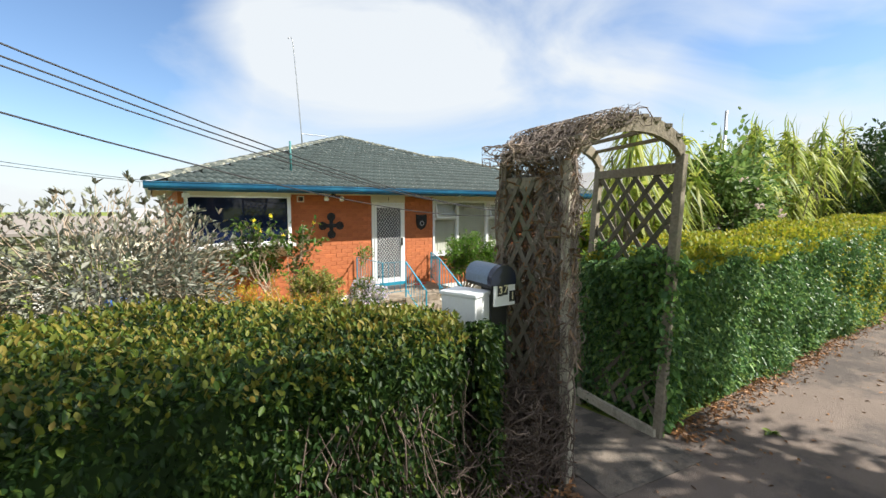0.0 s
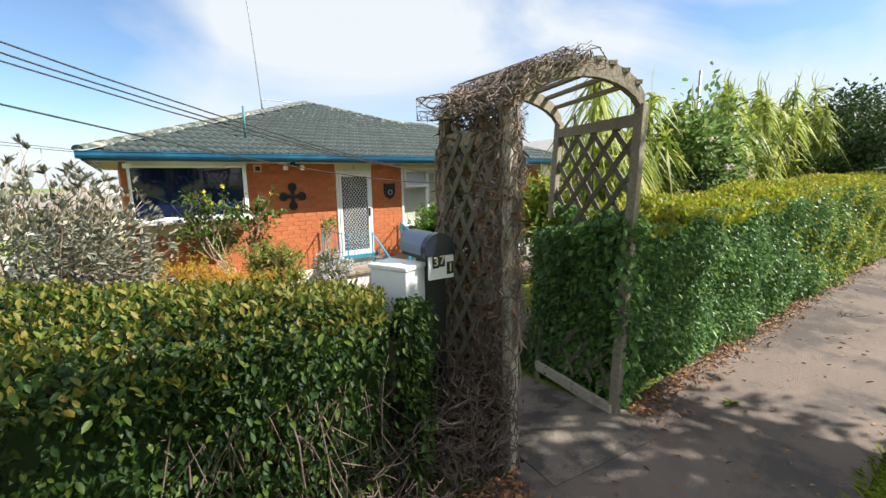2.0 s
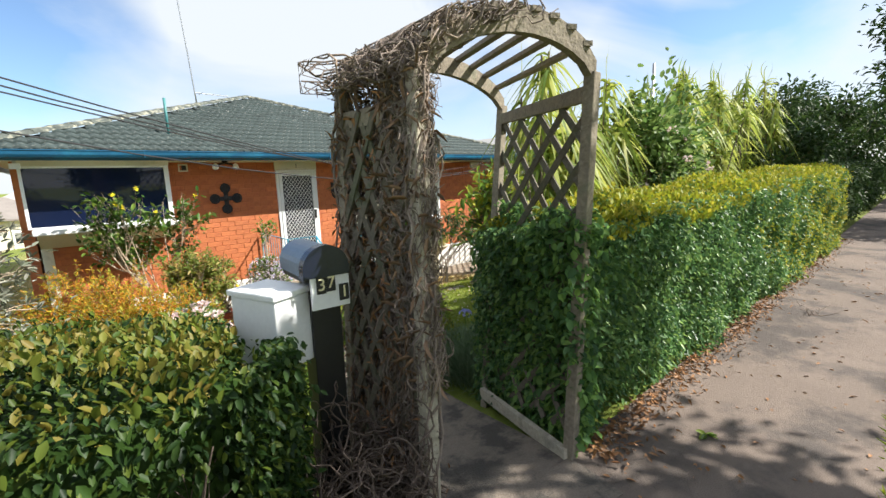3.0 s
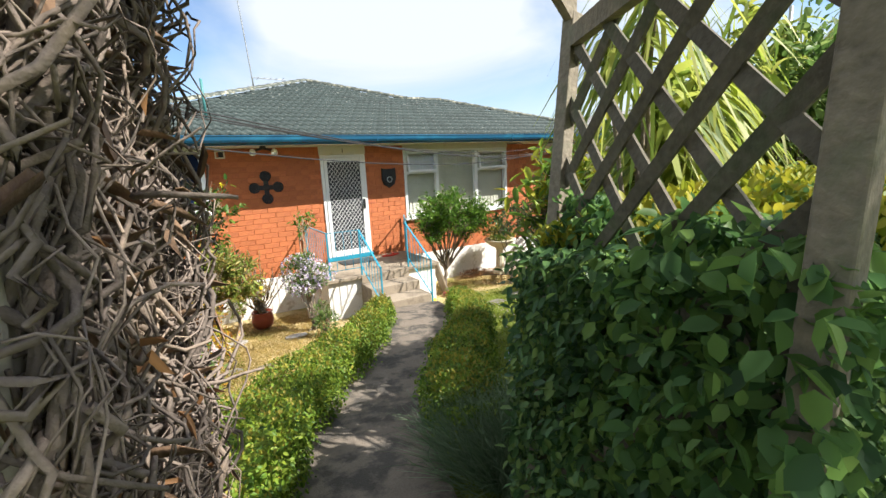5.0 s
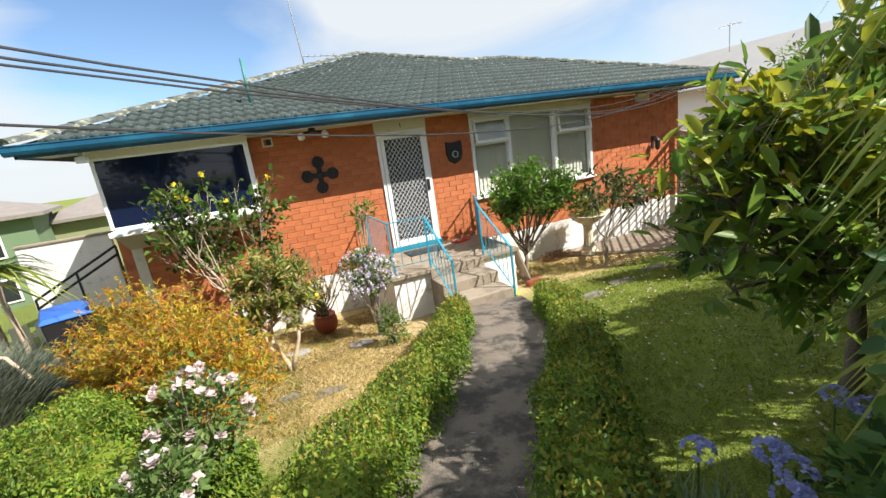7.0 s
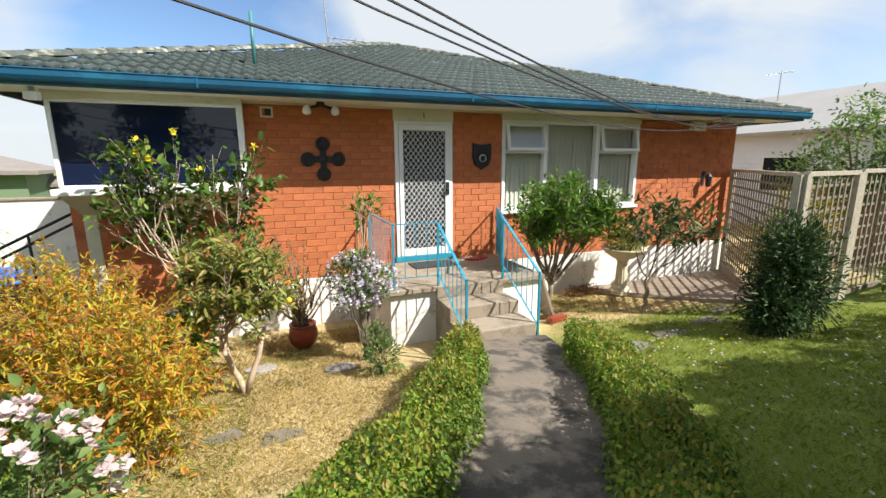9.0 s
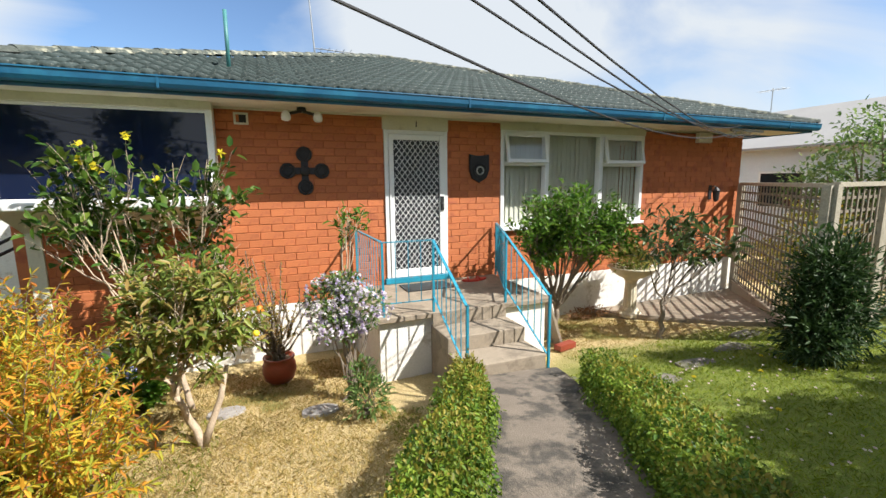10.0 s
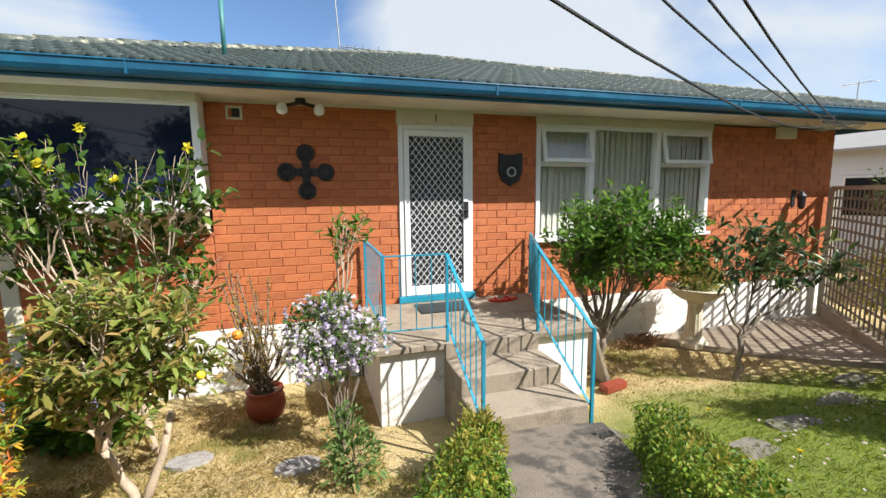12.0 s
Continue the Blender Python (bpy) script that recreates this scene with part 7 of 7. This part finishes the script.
# ---- overhead cables ----
def cable(name, label, a, heading, slope, rise, length, r, m):
    """A hanging cable: straight in plan, its slope growing with the distance."""
    t = thing(name, label, "cable", tuple(a), group="overhead cables")
    pts = []
    for i in range(33):
        u = length * (i / 32) ** 1.3
        pts.append((u * math.cos(heading), u * math.sin(heading), slope * u + rise * u * u))
    part("strand", Geo().tube(pts, r, 5), m, t)


for x, z, heading, slope, rise, r in ((11.10, 1.82, 3.612, -0.1477, 0.0134, 0.0062), (11.25, 1.94, 3.6127, -0.1406, 0.0134, 0.0055), (11.48, 1.815, 3.6185, -0.1241, 0.0126, 0.0055), (11.73, 1.80, 3.6157, -0.1288, 0.0130, 0.0055)):
    cable("overhead_cable", "black overhead service cable to the house", Vector((x, 8.98, z)), heading, slope, rise, 30.0, r, M_CABLE)
for z, slope in ((2.03, 0.105), (2.0, 0.09)):
    cable("overhead_cable", "thin dark telephone cable to the corner of the eave", Vector((0.46, 8.93, z)), 3.153, slope, 0.010, 22.0, 0.0045, M_CABLE)
for x0, x1, dip in ((11.10, 11.62, 0.07), (10.70, 11.40, 0.10), (11.30, 11.80, 0.05)):
    t = thing("cable_tail", "pale looped cable tail under the eave", "cable", (x0, 9.05, 1.83), group="cable tails")
    part("strand", Geo().tube([((x1 - x0) * q / 8, 0.02 * q / 8, -dip * math.sin(math.pi * q / 8)) for q in range(9)], 0.007, 5), M_CABLEW, t, smooth=True)
t = thing("cable_bracket", "steel service bracket with insulators under the eave", "bracket", (11.4, 9.0, 1.86))
part("arm", Geo().box(-0.42, -0.02, -0.03, 0.42, 0.02, 0.0), M_STEEL, t)
for i in range(5):
    part("insulator", Geo().lathe([(0.015, 0.0), (0.03, 0.01), (0.022, 0.03), (0.03, 0.05), (0.01, 0.06)], (-0.35 + 0.175 * i, -0.01, 0.0), 10), M_WHITE, t)


# ---- pavers, covers, litter, grass ----
def disc(name, label, category, x, y, rx, ry, m, h=0.03, group=""):
    t = thing(name, label, category, (x, y, gz(x, y) - 0.012), group)
    n = 18
    ring = [(rx * math.cos(i * 2 * math.pi / n) * (1 + 0.05 * math.sin(i * 2.7)), ry * math.sin(i * 2 * math.pi / n) * (1 + 0.05 * math.cos(i * 1.9))) for i in range(n)]
    g = Geo().add([(px, py, -0.03 - 0.15 * py) for px, py in ring] + [(px * 0.96, py * 0.96, h - 0.15 * py) for px, py in ring], [(i, (i + 1) % n, n + (i + 1) % n, n + i) for i in range(n)] + [tuple(range(n, 2 * n))])
    part("slab", g, m, t)


M_GRAVEL = mat("gravel_cover", (0.34, 0.32, 0.30), 0.9, var=0.5, scale=20, fine=120, bump=0.9)
for x, y in ((3.02, 8.09), (3.83, 7.71)):
    disc("ground_cover", "round pebbly grey stone cover set in the dry lawn", "paver", x, y, 0.17, 0.14, M_GRAVEL, 0.02, "round stone covers")


M_PAVER = mat("weathered_paver", (0.20, 0.18, 0.145), 0.92, var=0.35, scale=5, fine=100, bump=0.8, second=(0.10, 0.10, 0.06), second_amt=0.5, second_scale=6)


def slab(x, y, w, d, turn):
    t = thing("stepping_stone", "flat worn grey stepping stone set in the lawn", "paver", (x, y, gz(x, y) - 0.020), "stepping stones", rz=turn)
    ring = [(-0.5, -0.42), (-0.2, -0.5), (0.3, -0.47), (0.5, -0.3), (0.47, 0.25), (0.36, 0.48), (-0.15, 0.5), (-0.46, 0.40)]
    n = len(ring)
    g = Geo().add([(px * w, py * d, -0.04) for px, py in ring] + [(px * w * 0.97, py * d * 0.97, 0.0) for px, py in ring], [(i, (i + 1) % n, n + (i + 1) % n, n + i) for i in range(n)] + [tuple(range(n, 2 * n))])
    part("slab", g, M_PAVER, t)


for x, y, w, d, turn in ((6.22, 7.22, 0.26, 0.32, 20), (6.92, 6.62, 0.46, 0.34, 8), (7.66, 6.80, 0.50, 0.36, -6), (8.50, 6.98, 0.60, 0.38, 10), (9.3, 7.3, 0.55, 0.42, 4), (2.82, 6.43, 0.34, 0.30, 15), (3.24, 6.27, 0.34, 0.28, -12)):
    slab(x, y, w, d, turn)

t = thing("fallen_leaves", "brown fallen leaves along the hedge foot", "leaf litter", (6.0, 1.3, 0.0), kind="stuff")
k = 2600
P = np.column_stack([3.4 + rng.random(k) ** 1.3 * 9.5, 1.36 - np.abs(rng.normal(size=k)) * 0.10, 0.012 + rng.random(k) * 0.03])
P[: k // 5] = np.column_stack([1.2 + rng.random(k // 5) * 1.15, 1.36 - np.abs(rng.normal(size=k // 5)) * 0.12, 0.012 + rng.random(k // 5) * 0.03])
k2 = 260
P = np.concatenate([P, np.column_stack([1.5 + rng.random(k2) * 9, 0.3 + rng.random(k2) * 1.0, np.full(k2, 0.01)])])
D = rand_dirs(len(P)) * [1, 1, 0.3]
part("leaves", leaves_mesh("leaves", P - [6.0, 1.3, 0], D, 0.025 + 0.03 * rng.random(len(P)), 0.018, curl=0.3), M_DRYLEAF, t)
t = thing("fallen_sprig", "pale green fallen leafy sprig on the footpath", "leaf", (3.99, 0.93, 0.008))
part("leaves", leaves_mesh("leaves", np.zeros((9, 3)) + [0, 0, 0.01], rand_dirs(9) * [1, 1, 0.2] + [0, 0, 0.1], 0.06, 0.03), L_BOX, t)
t = thing("fallen_twigs", "small dry twigs on the footpath", "twig", (6.9, 0.9, 0.008))
P, R = limbs((0, 0, 0), rand_dirs(8) * [0.25, 0.2, 0.06] + [0, 0, 0.06], 0.005, 0.002, 0.02)
tubes_part("stick", t, P, R, M_VINE, 4)


def grass(name, label, n, region, h, m, w=0.005):
    P = region(n)
    b = (float(P[:, 0].mean()), float(P[:, 1].mean()), gz(P[:, 0].mean(), P[:, 1].mean()))
    t = thing(name, label, "grass", b, kind="stuff")
    D = rand_dirs(len(P)) * [1, 1, 0.3] * 0.8 + [0, 0, 1.0]
    P[:, 2] = ground_z(P[:, 0], P[:, 1]) - 0.02
    ln = h * (0.5 + rng.random(len(P)))
    part("blades", leaves_mesh("blades", P - np.array(b), D, ln, w, fold=0.1, curl=0.35), m, t)


def keep_off(P):
    """Leaves out what falls on the path, the porch and the patio."""
    L = np.array(PATH_LINE)
    dmin = np.min(np.hypot(P[:, None, 0] - L[None, :, 0], P[:, None, 1] - L[None, :, 1]), axis=1)
    ok = (dmin > 0.44) & ~((P[:, 0] > 4.45) & (P[:, 0] < 6.7) & (P[:, 1] > 7.3))
    return P[ok & ~((P[:, 0] > 8.9 + (8.6 - P[:, 1]) * 0.7) & (P[:, 1] > 7.4))]


grass("lawn_grass", "short green lawn grass", 46000, lambda n: keep_off(np.column_stack([4.3 + rng.random(n) ** 1.1 * 6.5, 2.5 + rng.random(n) * 5.3, np.zeros(n)])), 0.034, L_GRASS)
grass("lawn_grass", "short green lawn grass", 26000, lambda n: keep_off(np.column_stack([-2.0 + rng.random(n) * 5.0, 3.0 + rng.random(n) * 5.0, np.zeros(n)])), 0.034, L_GRASS)
grass("dry_grass", "dry straw-coloured ground cover", 30000, lambda n: keep_off(np.column_stack([1.9 + rng.random(n) * 2.7, 5.6 + rng.random(n) * 3.7, np.zeros(n)])), 0.035, L_DRYGRASS)
grass("dry_grass", "dry straw-coloured ground cover", 9000, lambda n: keep_off(np.column_stack([6.2 + rng.random(n) * 3.0, 7.7 + rng.random(n) ** 0.6 * 1.7, np.zeros(n)])), 0.035, L_DRYGRASS)
grass("verge_grass", "green verge grass beside the footpath", 44000, lambda n: np.column_stack([-4.0 + rng.random(n) ** 0.9 * 24, 0.24 - rng.random(n) ** 1.6 * 3.6, np.zeros(n)]), 0.07, L_GRASS)
t = thing("lawn_daisies", "scattered tiny white lawn daisies", "flower", (6.6, 4.6, gz(6.6, 4.6)), kind="stuff")
P = keep_off(np.column_stack([5.2 + rng.random(420) * 4.5, 3.0 + rng.random(420) * 4.0, np.zeros(420)]))
P[:, 2] = ground_z(P[:, 0], P[:, 1]) + 0.035
part("bloom", flowers_mesh("bloom", P - np.array([6.6, 4.6, gz(6.6, 4.6)]), np.tile([0, -0.2, 1.0], (len(P), 1)), 0.028), F_WHITE, t)


for x, y in ((7.14, 7.21), (7.0, 6.41), (7.6, 6.2), (8.1, 6.5), (6.8, 5.6)):
    t = thing("dandelion", "yellow dandelion flower in the lawn", "flower", (x, y, gz(x, y) - 0.02), "lawn dandelions")
    part("stalk", Geo().tube([(0, 0, 0), (0.005, 0, 0.05), (0.008, 0.002, 0.09)], 0.003, 5), L_SHRUB, t)
    part("flower_head", flowers_mesh("flower_head", np.tile([0.008, 0.002, 0.09], (3, 1)), rand_dirs(3) * 0.3 + [0, 0, 1.0], 0.045, 8), F_YELLOW, t)


# ---- pieces: bricks and roof tiles ----
def brick_mesh(w, h):
    d, e = 0.020, 0.004
    g = Geo().add([(0, d, 0), (w, d, 0), (w, d, h), (0, d, h), (0, e, 0), (w, e, 0), (w, e, h), (0, e, h), (e, 0, e), (w - e, 0, e), (w - e, 0, h - e), (e, 0, h - e)],
                  [(0, 1, 5, 4), (1, 2, 6, 5), (2, 3, 7, 6), (3, 0, 4, 7), (4, 5, 9, 8), (5, 6, 10, 9), (6, 7, 11, 10), (7, 4, 8, 11), (8, 9, 10, 11)])
    return g


def lay_bricks():
    pitch_x, pitch_z, bw, bh = 0.272, 0.0945, 0.2655, 0.0885
    whole = brick_mesh(bw, bh).mesh("brick")
    whole.materials.append(M_BRICK)
    rest = Geo()
    count = 0
    for x0, x1, z0, z1 in ((3.0, 5.0, -0.55, 1.86), (5.92, 6.80, -0.55, 1.86), (6.80, 9.66, -0.55, 0.25), (9.66, 12.25, -0.55, 1.84), (1.28, 3.0, -0.75, 0.52)):
        rows = int((z1 - z0) / pitch_z)
        for r in range(rows + 1):
            z = z0 + 0.004 + r * pitch_z
            h = min(bh, z1 - z)
            if h < 0.02:
                continue
            k = math.floor((x0 - (r % 2) * pitch_x / 2) / pitch_x)
            while True:
                xa = k * pitch_x + (r % 2) * pitch_x / 2
                k += 1
                a, b = max(x0 + 0.002, xa), min(x1 - 0.002, xa + bw)
                if xa > x1:
                    break
                if b - a < 0.03:
                    continue
                dy = 0.003 * math.sin(xa * 57 + r * 13)
                if b - a > bw - 0.001 and h > bh - 0.001 and count < 300 and 3.0 <= x0 < 6.8 and z < 1.75:
                    ob = new("brick", whole)
                    ob.parent = brick_wall
                    ob.location = Vector((a, FY - 0.006 + dy, z)) - HB
                    count += 1
                else:
                    g = brick_mesh(b - a, h)
                    rest.add([(x + a - HB.x, y + FY - 0.006 + dy - HB.y, zz + z - HB.z) for x, y, zz in g.v], g.f)
    tagged(part("brickwork", rest, M_BRICK_I, brick_wall), kind="stuff")


def inside_front(x, y):
    s = y - EY
    if s < 0 or y > AY - 0.02:
        return False
    lo = RX0 + s
    hi = RX1 - s if s <= VY - EY else AX + (AY - y)
    return lo + 0.10 < x < hi - 0.10


def lay_tiles():
    tw, tl = 0.30, 0.33
    ang = math.atan(SL)
    segs = 9
    xs = np.linspace(0, tw, segs)
    wave = 0.030 * (0.5 - 0.5 * np.cos(xs / tw * 4 * math.pi))
    g = Geo()
    vs = [(x, -0.03, w + 0.048) for x, w in zip(xs, wave)] + [(x, tl + 0.03, w + 0.008) for x, w in zip(xs, wave)] + [(x, -0.03, w + 0.012) for x, w in zip(xs, wave)]
    fs = [(i, i + 1, segs + i + 1, segs + i) for i in range(segs - 1)] + [(2 * segs + i, 2 * segs + i + 1, i + 1, i) for i in range(segs - 1)]
    g.add(vs, fs)
    me = g.mesh("roof_tile")
    me.materials.append(M_TILE)
    me.shade_smooth()
    rest = Geo()
    count = 0
    r = 0
    while True:
        s = r * tl * math.cos(ang)
        y = EY - 0.02 + s
        if y > AY:
            break
        for c in range(46):
            x = RX0 - 0.3 + c * tw + (r % 2) * 0.15
            if not inside_front(x + tw / 2, y + 0.16):
                continue
            m = Matrix.Translation(Vector((x, y, EZ + SL * (y - EY) + 0.006)) - HB) @ Matrix.Rotation(ang, 4, "X") @ Matrix.Rotation(radians(0.7 * math.sin(c * 12.9 + r * 7.7)), 4, "Y")
            if count < 300:
                ob = new("roof_tile", me)
                ob.parent = roof
                ob.matrix_basis = m
                count += 1
            else:
                rest.add([m @ Vector(p) for p in g.v], g.f)
        r += 1
    tagged(part("tiling", rest, M_TILE_I, roof, smooth=True), kind="stuff")
    # hip and ridge caps
    for a, b in ((RP[0], RP[4]), (RP[1], RP[2]), (RP[2], RP[3]), (RP[3], RP[4])):
        a, b = Vector(a) - HB, Vector(b) - HB
        ln = (b - a).length
        n = int(ln / 0.38)
        d = (b - a).normalized()
        side_ = d.cross(Vector((0, 0, 1))).normalized()
        up = side_.cross(d)
        prof = [(math.cos(q) * 0.12, math.sin(q) * 0.075 - 0.01) for q in np.linspace(0, math.pi, 7)]
        for i in range(n):
            p0, p1 = a.lerp(b, i / n) - d * 0.02, a.lerp(b, (i + 1) / n) + d * 0.03
            vs = []
            for p, lift in ((p0, 0.045), (p1, 0.03)):
                vs += [p + side_ * u + up * (v + lift) for u, v in prof]
            part("ridge_cap", Geo().add(vs, [(j, j + 7, j + 8, j + 1) for j in range(6)] + [tuple(range(7))]), M_RIDGE, roof)


lay_tiles()
lay_bricks()
